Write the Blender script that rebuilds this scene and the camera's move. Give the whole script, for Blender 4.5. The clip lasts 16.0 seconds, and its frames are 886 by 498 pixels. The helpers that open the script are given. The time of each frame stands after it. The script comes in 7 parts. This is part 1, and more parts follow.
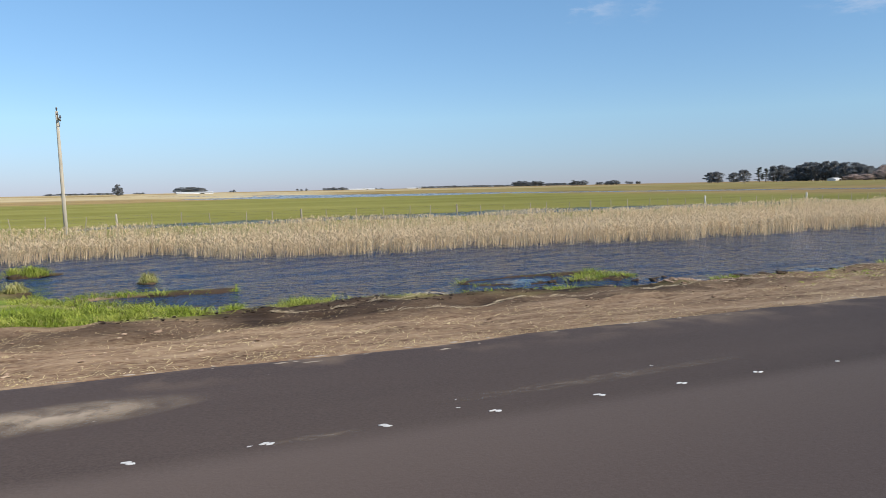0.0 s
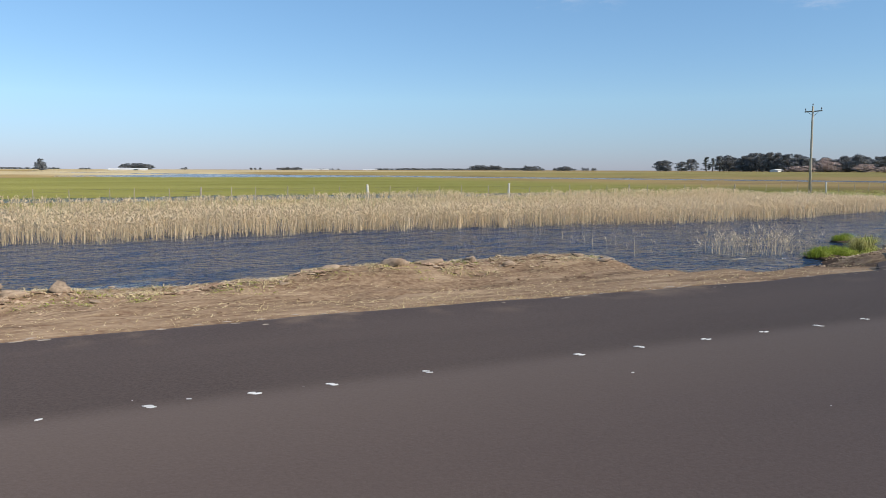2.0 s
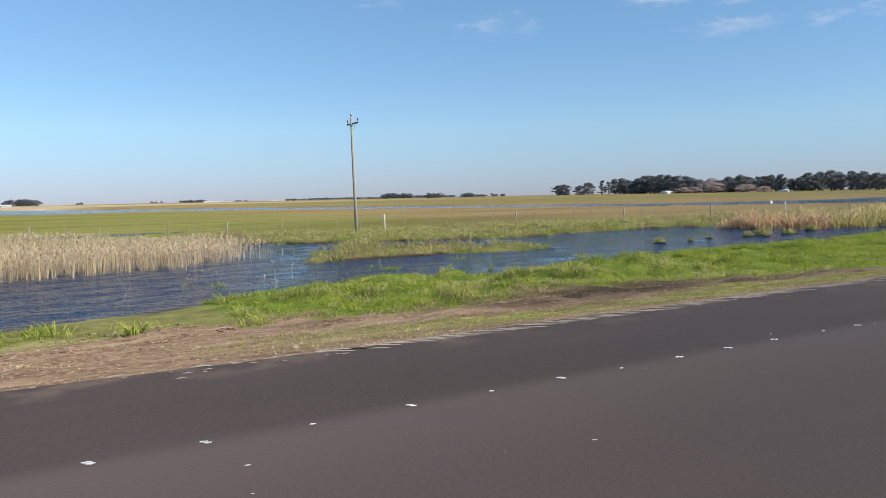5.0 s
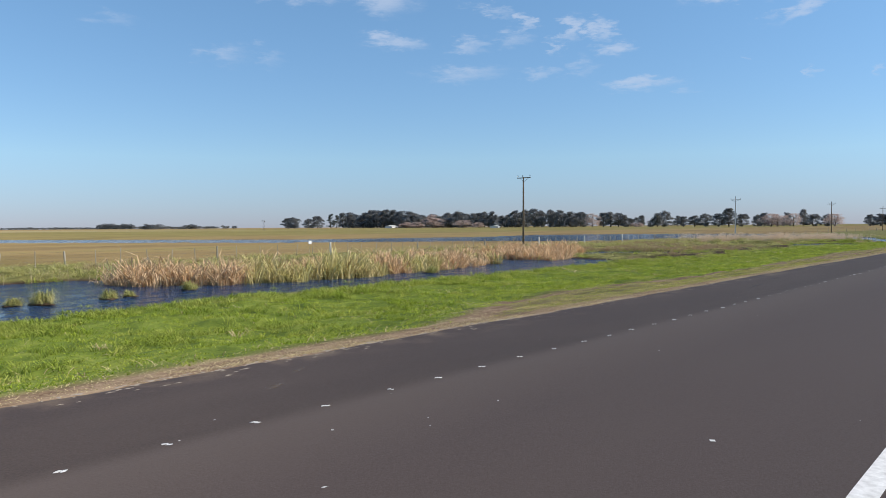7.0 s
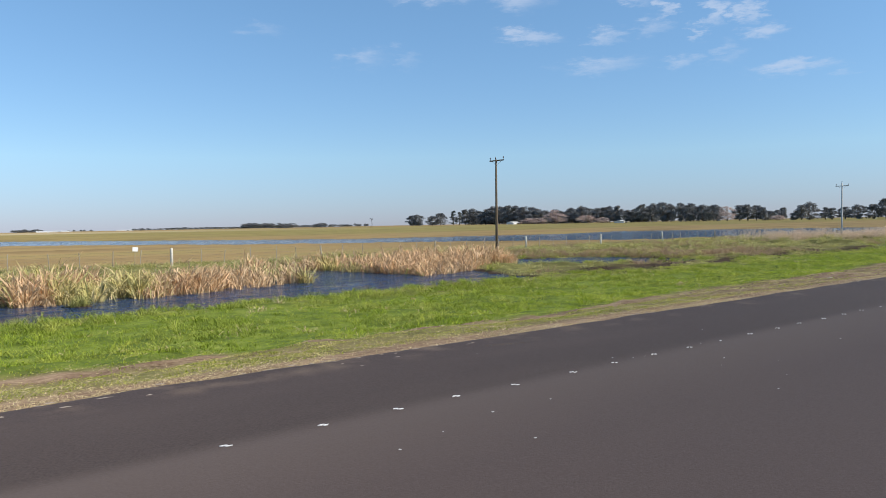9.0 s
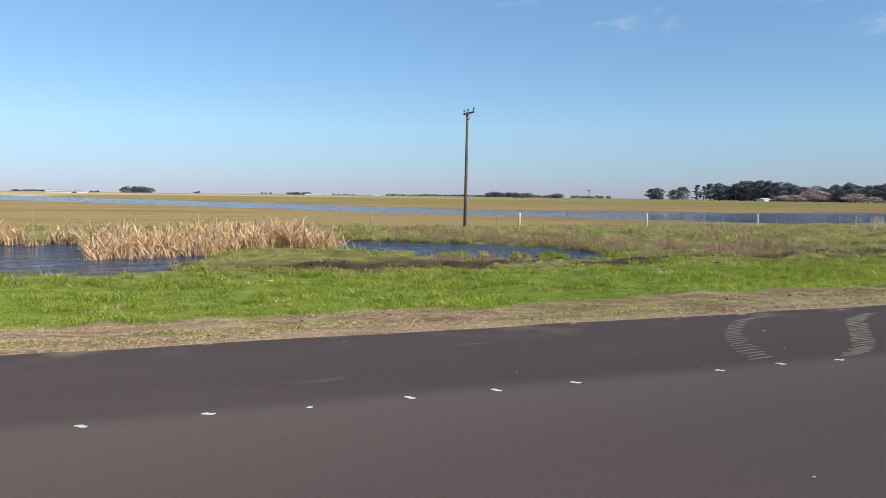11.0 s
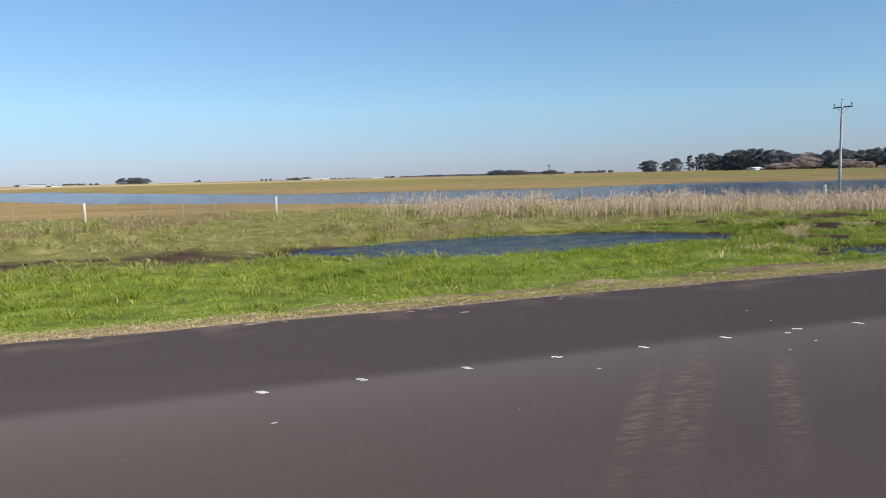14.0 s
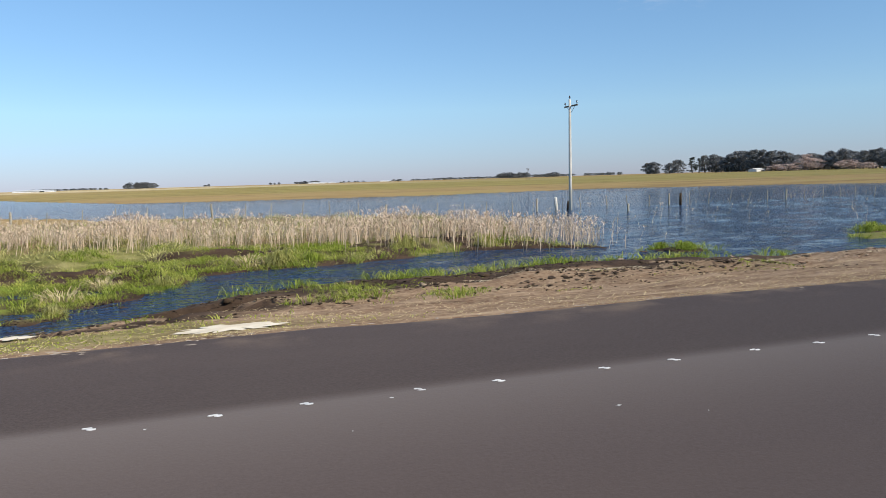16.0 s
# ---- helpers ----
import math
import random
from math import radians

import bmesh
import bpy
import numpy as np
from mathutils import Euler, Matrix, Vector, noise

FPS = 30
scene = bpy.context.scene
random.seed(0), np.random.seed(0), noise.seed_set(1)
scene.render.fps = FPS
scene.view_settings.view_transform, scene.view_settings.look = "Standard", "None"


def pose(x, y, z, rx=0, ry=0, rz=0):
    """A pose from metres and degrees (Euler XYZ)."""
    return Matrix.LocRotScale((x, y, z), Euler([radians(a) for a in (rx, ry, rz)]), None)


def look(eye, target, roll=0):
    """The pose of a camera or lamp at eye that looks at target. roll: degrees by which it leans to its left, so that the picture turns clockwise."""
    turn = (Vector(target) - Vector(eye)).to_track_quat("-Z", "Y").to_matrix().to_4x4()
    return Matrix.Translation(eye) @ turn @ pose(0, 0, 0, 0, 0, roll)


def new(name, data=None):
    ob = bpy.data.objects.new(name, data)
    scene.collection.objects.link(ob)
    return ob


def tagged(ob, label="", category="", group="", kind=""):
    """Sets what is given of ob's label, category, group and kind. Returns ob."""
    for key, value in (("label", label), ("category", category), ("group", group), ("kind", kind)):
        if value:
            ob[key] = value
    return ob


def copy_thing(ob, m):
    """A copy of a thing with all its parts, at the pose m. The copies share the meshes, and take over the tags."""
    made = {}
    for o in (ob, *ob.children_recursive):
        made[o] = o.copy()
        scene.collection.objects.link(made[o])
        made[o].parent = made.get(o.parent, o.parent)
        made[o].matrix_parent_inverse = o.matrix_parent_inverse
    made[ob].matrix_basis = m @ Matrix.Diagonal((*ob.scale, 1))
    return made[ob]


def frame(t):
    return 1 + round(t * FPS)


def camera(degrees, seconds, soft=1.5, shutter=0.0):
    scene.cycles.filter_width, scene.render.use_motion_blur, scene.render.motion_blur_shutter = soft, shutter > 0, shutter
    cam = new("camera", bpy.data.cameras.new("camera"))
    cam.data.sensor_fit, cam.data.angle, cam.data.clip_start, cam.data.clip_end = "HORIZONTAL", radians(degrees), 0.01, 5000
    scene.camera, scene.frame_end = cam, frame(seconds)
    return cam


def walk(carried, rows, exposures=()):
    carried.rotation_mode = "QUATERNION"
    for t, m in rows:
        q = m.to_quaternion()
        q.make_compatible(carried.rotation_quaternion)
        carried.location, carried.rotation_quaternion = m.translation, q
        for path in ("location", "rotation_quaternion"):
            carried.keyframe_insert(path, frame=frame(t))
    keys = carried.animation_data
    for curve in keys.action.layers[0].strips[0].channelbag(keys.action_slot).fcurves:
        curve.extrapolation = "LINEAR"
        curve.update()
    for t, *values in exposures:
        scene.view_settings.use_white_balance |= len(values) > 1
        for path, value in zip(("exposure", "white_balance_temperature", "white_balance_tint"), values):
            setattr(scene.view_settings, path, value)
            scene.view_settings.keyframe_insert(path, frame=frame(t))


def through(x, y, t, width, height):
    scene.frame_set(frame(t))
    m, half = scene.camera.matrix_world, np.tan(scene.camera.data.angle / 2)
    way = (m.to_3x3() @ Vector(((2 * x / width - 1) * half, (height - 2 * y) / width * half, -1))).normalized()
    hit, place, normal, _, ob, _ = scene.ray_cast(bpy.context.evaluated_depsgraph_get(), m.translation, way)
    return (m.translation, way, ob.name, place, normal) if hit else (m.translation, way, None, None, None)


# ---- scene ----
cam = camera(61.4, 16.0, soft=0.8)
PATH = [
    (0, (10.575, -4.890, 1.657), (18.060, 13.584, 0.014), -1.19),
    (0.5, (17.458, -4.987, 1.636), (25.487, 13.271, 0.159), 0.58),
    (1, (24.215, -5.116, 1.617), (32.285, 13.120, 0.089), 0.88),
    (1.5, (30.868, -5.147, 1.575), (38.730, 13.130, -0.459), -0.19),
    (2, (37.430, -5.141, 1.560), (45.770, 12.914, -0.548), 0.16),
    (2.5, (43.879, -5.238, 1.551), (52.516, 12.647, -0.797), 0.17),
    (3, (50.316, -5.363, 1.583), (58.919, 12.541, -0.744), -0.62),
    (3.2, (52.920, -5.377, 1.611), (61.517, 12.541, -0.635), -0.31),
    (5.3, (80.096, -5.348, 1.699), (91.140, 11.291, 0.619), -1.70),
    (5.5, (82.715, -5.393, 1.679), (95.124, 10.261, 0.698), -1.34),
    (6, (89.306, -5.510, 1.728), (103.114, 8.954, 1.346), -1.12),
    (6.5, (95.909, -5.476, 1.723), (110.959, 7.695, 1.552), -1.38),
    (7, (102.588, -5.584, 1.761), (117.950, 7.210, 1.158), -0.41),
    (7.5, (108.866, -5.653, 1.729), (124.144, 7.231, 0.955), -1.23),
    (8, (115.242, -5.665, 1.719), (130.605, 7.107, 0.798), -0.56),
    (8.2, (117.809, -5.657, 1.728), (132.969, 7.359, 0.864), -1.06),
    (10.3, (144.983, -5.496, 1.619), (152.793, 12.843, -0.011), 0.64),
    (10.5, (147.602, -5.501, 1.601), (155.117, 12.935, -0.305), 0.27),
    (11, (154.147, -5.480, 1.586), (161.278, 13.152, 0.171), 0.72),
    (11.5, (160.676, -5.454, 1.571), (167.585, 13.245, -0.048), 0.66),
    (12, (167.170, -5.415, 1.557), (173.999, 13.296, -0.244), -0.98),
    (12.5, (174.089, -5.351, 1.509), (181.561, 13.113, -0.311), -1.63),
    (13, (180.919, -5.281, 1.501), (187.851, 13.365, -0.567), -1.06),
    (13.5, (187.482, -5.237, 1.469), (194.581, 13.341, -0.644), -0.98),
    (14, (194.265, -5.286, 1.493), (200.958, 13.461, -0.446), -1.36),
    (14.5, (201.176, -5.323, 1.533), (208.143, 13.327, -0.376), -0.54),
    (15, (207.543, -5.164, 1.519), (214.258, 13.552, -0.631), 0.02),
    (15.5, (214.487, -5.258, 1.512), (220.941, 13.559, -0.558), -1.76),
    (16, (221.140, -5.168, 1.540), (227.386, 13.740, -0.317), -1.66),
]
walk(cam, [(t, look(eye, target, roll)) for t, eye, target, roll in PATH], ((0, 0.15), (3, 0.16), (5.5, 0.19), (6.5, 0.15), (7.5, 0.21), (8, 0.27), (9.2, 0.20), (11, 0.15), (12.5, 0.14), (13.5, 0.10), (14.5, 0.08), (15.2, 0.10), (16, 0.16)))

# ---- world and sun ----
SUN_AZ, SUN_EL = 145.0, 38.0     # compass degrees clockwise from +y, and height
world = bpy.data.worlds.new("sky")
scene.world = world
world.use_nodes = True


CLOUDS_WEST = ((26.6, 14.3, 5.4, 0.9, 0, 0.35), (34.2, 12.5, 4.8, 1.5, 0, 0.5), (37.4, 12.5, 3.0, 1.6, 0, 0.4), (39.4, 17.2, 7.5, 1.5, 0, 0.95), (46.0, 17.0, 6.5, 2.2, 0, 0.95), (42.6, 17.5, 5.0, 1.6, 0, 0.9), (46.7, 13.8, 5.9, 1.0, -3, 0.85), (52.3, 13.5, 3.5, 1.1, 0, 0.7),
               (53.9, 15.9, 5.2, 0.7, -15, 0.6), (56.7, 15.1, 1.9, 1.1, 0, 0.9), (55.8, 14.0, 3.5, 1.2, 0, 0.55), (51.9, 11.5, 8.2, 1.1, 0, 0.6), (57.4, 11.5, 3.9, 0.9, -4, 0.65))
CLOUDS_EAST = ((60.0, 14.5, 2.3, 1.5, 0, 0.95), (62.0, 14.3, 2.4, 1.3, 0, 0.9), (63.3, 13.0, 3.6, 1.0, -4, 0.85), (58.8, 13.2, 1.6, 1.0, -20, 0.75), (60.8, 11.8, 3.0, 1.6, -5, 0.5), (65.1, 10.4, 6.5, 0.9, 0, 0.8),
               (68.5, 9.7, 2.4, 0.6, 3, 0.4), (76.0, 14.6, 5.6, 1.0, 17, 0.85), (71.5, 16.0, 8.5, 0.9, -2, 0.9), (76.5, 10.4, 1.1, 0.6, 0, 0.5), (80.1, 10.1, 1.3, 0.8, 0, 0.5), (73.0, 11.5, 0.8, 0.5, 0, 0.4))


def build_sky():
    nt = world.node_tree
    n, l = nt.nodes, nt.links
    n.clear()
    out = n.new("ShaderNodeOutputWorld")
    bg = n.new("ShaderNodeBackground")
    sky = n.new("ShaderNodeTexSky")
    sky.sky_type = "NISHITA"
    sky.sun_disc = False
    sky.sun_elevation = radians(SUN_EL)
    sky.sun_rotation = radians(SUN_AZ)
    sky.air_density, sky.dust_density, sky.ozone_density = 1.0, 0.0, 3.0
    bg.inputs["Strength"].default_value = 0.116
    tc = n.new("ShaderNodeTexCoord")
    sep = n.new("ShaderNodeSeparateXYZ")
    l.new(tc.outputs["Generated"], sep.inputs[0])

    def math_node(op, a, b=None):
        m = n.new("ShaderNodeMath")
        m.operation = op
        for k, v in enumerate((a, b)):
            if v is None:
                continue
            if isinstance(v, (int, float)):
                m.inputs[k].default_value = v
            else:
                l.new(v, m.inputs[k])
        return m.outputs[0]

    # fair-weather cloud: thin patches in a row low over the fields, each (bearing, height, width, depth, tilt in degrees, thickness)
    rough = n.new("ShaderNodeTexNoise")
    rough.inputs["Scale"].default_value = 30.0
    rough.inputs["Detail"].default_value = 5.0
    rough.inputs["Roughness"].default_value = 0.62
    flat = n.new("ShaderNodeVectorMath")
    flat.operation = "MULTIPLY"
    flat.inputs[1].default_value = (1.0, 1.0, 3.4)
    l.new(tc.outputs["Generated"], flat.inputs[0])
    l.new(flat.outputs[0], rough.inputs["Vector"])
    shift = n.new("ShaderNodeVectorMath")
    shift.operation = "MULTIPLY_ADD"
    shift.inputs[1].default_value = (0.10, 0.10, 0.030)
    shift.inputs[2].default_value = (-0.05, -0.05, -0.015)
    l.new(rough.outputs["Color"], shift.inputs[0])
    bent = n.new("ShaderNodeVectorMath")
    bent.operation = "ADD"
    l.new(tc.outputs["Generated"], bent.inputs[0])
    l.new(shift.outputs[0], bent.inputs[1])
    dens = 0.0
    for az, el, wide, deep, tilt, thick in CLOUDS_WEST + CLOUDS_EAST:
        a, e = radians(az), radians(el)
        out_dir = Vector((math.sin(a) * math.cos(e), math.cos(a) * math.cos(e), math.sin(e)))
        right = Vector((math.cos(a), -math.sin(a), 0.0))
        up = right.cross(out_dir)
        t = radians(tilt)
        u, v = right * math.cos(t) + up * math.sin(t), up * math.cos(t) - right * math.sin(t)
        place = n.new("ShaderNodeMapping")
        place.vector_type = "TEXTURE"
        place.inputs["Location"].default_value = out_dir
        place.inputs["Rotation"].default_value = Matrix((u, v, u.cross(v))).transposed().to_euler()
        place.inputs["Scale"].default_value = (radians(wide) * 0.62, radians(deep) * 0.95, 1.0)
        l.new(bent.outputs[0], place.inputs["Vector"])
        far = n.new("ShaderNodeVectorMath")
        far.operation = "LENGTH"
        l.new(place.outputs[0], far.inputs[0])
        blob = n.new("ShaderNodeMapRange")
        blob.interpolation_type = "SMOOTHSTEP"
        blob.inputs["From Min"].default_value, blob.inputs["From Max"].default_value = 1.0, 0.0
        blob.inputs["To Max"].default_value = thick
        l.new(far.outputs["Value"], blob.inputs["Value"])
        dens = math_node("MAXIMUM", dens, blob.outputs[0])
    # and the same kind of cloud strewn higher up
    z = math_node("ADD", math_node("MAXIMUM", sep.outputs["Z"], 0.03), 0.10)
    comb = n.new("ShaderNodeCombineXYZ")
    l.new(math_node("DIVIDE", sep.outputs["X"], z), comb.inputs[0])
    l.new(math_node("DIVIDE", sep.outputs["Y"], z), comb.inputs[1])
    big = n.new("ShaderNodeTexNoise")
    big.inputs["Scale"].default_value = 3.4
    big.inputs["Detail"].default_value = 6.0
    l.new(comb.outputs[0], big.inputs["Vector"])
    high = n.new("ShaderNodeMapRange")
    high.interpolation_type = "SMOOTHSTEP"
    high.inputs["From Min"].default_value, high.inputs["From Max"].default_value = 0.33, 0.45
    l.new(sep.outputs["Z"], high.inputs["Value"])
    strewn = n.new("ShaderNodeMapRange")
    strewn.inputs["From Min"].default_value, strewn.inputs["From Max"].default_value = 0.58, 0.76
    l.new(big.outputs[0], strewn.inputs["Value"])
    dens = math_node("MAXIMUM", dens, math_node("MULTIPLY", strewn.outputs[0], high.outputs[0]))
    torn = math_node("MULTIPLY", math_node("MULTIPLY", math_node("SUBTRACT", rough.outputs[0], 0.5), 1.15), math_node("MINIMUM", math_node("MULTIPLY", dens, 4.0), 1.0))
    ramp = n.new("ShaderNodeMapRange")
    ramp.interpolation_type = "SMOOTHSTEP"
    ramp.inputs["From Min"].default_value, ramp.inputs["From Max"].default_value = 0.04, 1.05
    ramp.inputs["To Max"].default_value = 0.62
    l.new(math_node("ADD", dens, torn), ramp.inputs["Value"])
    amount = ramp.outputs[0]
    mix = n.new("ShaderNodeMix")
    mix.data_type = "RGBA"
    l.new(amount, mix.inputs["Factor"])
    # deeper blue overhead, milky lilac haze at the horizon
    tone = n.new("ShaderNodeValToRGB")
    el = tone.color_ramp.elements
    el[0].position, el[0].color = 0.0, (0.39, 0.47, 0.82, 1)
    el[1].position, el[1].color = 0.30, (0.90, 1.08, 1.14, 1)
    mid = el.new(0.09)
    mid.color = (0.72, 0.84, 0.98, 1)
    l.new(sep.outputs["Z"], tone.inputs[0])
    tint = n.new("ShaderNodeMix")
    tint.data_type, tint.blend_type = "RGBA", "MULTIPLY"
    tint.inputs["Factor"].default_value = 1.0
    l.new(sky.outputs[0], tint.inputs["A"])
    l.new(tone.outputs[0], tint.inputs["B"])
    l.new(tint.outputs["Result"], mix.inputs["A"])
    mix.inputs["B"].default_value = (4.3, 5.0, 6.3, 1)
    l.new(mix.outputs["Result"], bg.inputs["Color"])
    l.new(bg.outputs[0], out.inputs[0])


build_sky()
sun_data = bpy.data.lights.new("sun", "SUN")
sun_data.energy, sun_data.angle, sun_data.color = 5.0, radians(0.53), (1.0, 0.915, 0.79)
sun = new("sun", sun_data)
_a, _e = radians(SUN_AZ), radians(SUN_EL)
SUN_DIR = Vector((math.sin(_a) * math.cos(_e), math.cos(_a) * math.cos(_e), math.sin(_e)))
sun.matrix_world = look(SUN_DIR * 50, (0, 0, 0))

# ---- materials ----
UNIT = 0.82           # metres to one unit of the plan below
WATER_Z = -1.1
rng = np.random.default_rng(7)


class Nodes:
    """A short hand for building one node material."""

    def __init__(self, name, rough=0.8, spec=0.3):
        self.mat = bpy.data.materials.new(name)
        self.mat.use_nodes = True
        self.nt = self.mat.node_tree
        self.bsdf = self.nt.nodes["Principled BSDF"]
        self.bsdf.inputs["Roughness"].default_value = rough
        self.bsdf.inputs["Specular IOR Level"].default_value = spec
        self.bsdf.inputs["Diffuse Roughness"].default_value = 0.5 if rough > 0.8 else 0.0

    def link(self, a, b):
        self.nt.links.new(a, b)

    def position(self, stretch=(1, 1, 1)):
        g = self.nt.nodes.new("ShaderNodeNewGeometry")
        v = self.nt.nodes.new("ShaderNodeVectorMath")
        v.operation = "MULTIPLY"
        v.inputs[1].default_value = tuple(k / UNIT for k in stretch)
        self.link(g.outputs["Position"], v.inputs[0])
        return v.outputs[0]

    def object_coords(self, stretch=(1, 1, 1)):
        g = self.nt.nodes.new("ShaderNodeTexCoord")
        v = self.nt.nodes.new("ShaderNodeVectorMath")
        v.operation = "MULTIPLY"
        v.inputs[1].default_value = stretch
        self.link(g.outputs["Object"], v.inputs[0])
        return v.outputs[0]

    def noise(self, vec, scale, detail=4.0, rough=0.55):
        t = self.nt.nodes.new("ShaderNodeTexNoise")
        t.inputs["Scale"].default_value = scale
        t.inputs["Detail"].default_value = detail
        t.inputs["Roughness"].default_value = rough
        self.link(vec, t.inputs["Vector"])
        return t.outputs[0]

    def ramp(self, fac, *stops):
        r = self.nt.nodes.new("ShaderNodeValToRGB")
        e = r.color_ramp.elements
        while len(e) < len(stops):
            e.new(0.5)
        for el, (p, c) in zip(e, stops):
            el.position, el.color = p, (*c, 1) if len(c) == 3 else c
        self.link(fac, r.inputs[0])
        return r.outputs[0]

    def mix(self, fac, a, b, kind="MIX"):
        m = self.nt.nodes.new("ShaderNodeMix")
        m.data_type, m.blend_type = "RGBA", kind
        for key, v in (("Factor", fac), ("A", a), ("B", b)):
            if isinstance(v, tuple):
                m.inputs[key].default_value = (*v, 1)
            elif isinstance(v, (int, float)):
                m.inputs[key].default_value = v
            else:
                self.link(v, m.inputs[key])
        return m.outputs["Result"]

    def span(self, v, a, b, lo=0.0, hi=1.0):
        m = self.nt.nodes.new("ShaderNodeMapRange")
        m.inputs["From Min"].default_value, m.inputs["From Max"].default_value = a, b
        m.inputs["To Min"].default_value, m.inputs["To Max"].default_value = lo, hi
        self.link(v, m.inputs["Value"])
        return m.outputs[0]

    def calc(self, op, a, b):
        m = self.nt.nodes.new("ShaderNodeMath")
        m.operation = op
        for k, v in enumerate((a, b)):
            if isinstance(v, (int, float)):
                m.inputs[k].default_value = v
            else:
                self.link(v, m.inputs[k])
        return m.outputs[0]

    def axis(self, vec, k):
        s = self.nt.nodes.new("ShaderNodeSeparateXYZ")
        self.link(vec, s.inputs[0])
        return s.outputs[k]

    def attribute(self, name):
        a = self.nt.nodes.new("ShaderNodeAttribute")
        a.attribute_name = name
        return a

    def island(self):
        return self.nt.nodes.new("ShaderNodeNewGeometry").outputs["Random Per Island"]

    def random(self):
        return self.nt.nodes.new("ShaderNodeObjectInfo").outputs["Random"]

    def bump(self, height, strength=0.4, distance=0.02):
        b = self.nt.nodes.new("ShaderNodeBump")
        b.inputs["Strength"].default_value = strength
        b.inputs["Distance"].default_value = distance * UNIT
        self.link(height, b.inputs["Height"])
        self.link(b.outputs[0], self.bsdf.inputs["Normal"])

    def colour(self, c):
        if isinstance(c, tuple):
            self.bsdf.inputs["Base Color"].default_value = (*c, 1)
        else:
            self.link(c, self.bsdf.inputs["Base Color"])
        return self


def ground_material():
    m = Nodes("ground_soil", 0.95, 0.1)
    p = m.position()
    a = m.attribute("cover")
    sep = m.nt.nodes.new("ShaderNodeSeparateColor")
    m.link(a.outputs["Color"], sep.inputs[0])
    b2 = m.attribute("field")
    sep2 = m.nt.nodes.new("ShaderNodeSeparateColor")
    m.link(b2.outputs["Color"], sep2.inputs[0])
    fine, mid, wide = m.noise(p, 9.0, 6), m.noise(p, 1.1, 5), m.noise(p, 0.09, 4)
    streak = m.noise(m.position((0.3, 1.4, 1.0)), 1.3, 6, 0.62)
    earth = m.ramp(m.mix(0.6, mid, streak), (0.34, (0.055, 0.03, 0.019)), (0.48, (0.155, 0.092, 0.056)), (0.66, (0.34, 0.245, 0.16)))
    earth = m.mix(m.span(fine, 0.35, 0.7), earth, m.mix(0.55, earth, (0.44, 0.33, 0.21)))
    lush = m.ramp(mid, (0.3, (0.08, 0.11, 0.018)), (0.55, (0.19, 0.24, 0.035)), (0.75, (0.31, 0.33, 0.07)))
    lush = m.mix(m.span(fine, 0.3, 0.7, 0, 0.6), lush, (0.05, 0.085, 0.015))
    rank = m.ramp(mid, (0.3, (0.10, 0.10, 0.03)), (0.55, (0.19, 0.18, 0.06)), (0.75, (0.30, 0.26, 0.11)))
    mud = m.ramp(mid, (0.3, (0.026, 0.017, 0.011)), (0.7, (0.085, 0.055, 0.036)))
    col = m.mix(sep.outputs[0], rank, earth)
    col = m.mix(sep.outputs[1], col, lush)
    col = m.mix(sep.outputs[2], col, mud)
    # open fields: winter crop, dry pasture, pale stubble
    fp = m.position((0.35, 1.0, 1.0))
    fn, fw = m.noise(fp, 0.05, 5), m.noise(m.position((0.3, 1.3, 1)), 0.012, 4)
    dry = m.ramp(fn, (0.3, (0.18, 0.125, 0.055)), (0.55, (0.29, 0.205, 0.09)), (0.75, (0.25, 0.215, 0.075)))
    crop = m.ramp(fn, (0.3, (0.145, 0.145, 0.03)), (0.7, (0.24, 0.225, 0.065)))
    stub = m.ramp(fw, (0.3, (0.32, 0.25, 0.13)), (0.7, (0.48, 0.40, 0.25)))
    field = m.mix(sep2.outputs[1], dry, crop)
    field = m.mix(sep2.outputs[2], field, stub)
    col = m.mix(sep2.outputs[0], col, field)
    m.colour(col)
    h = m.calc("ADD", m.calc("MULTIPLY", fine, 0.4), mid)
    m.bump(h, 0.7, 0.12)
    return m.mat


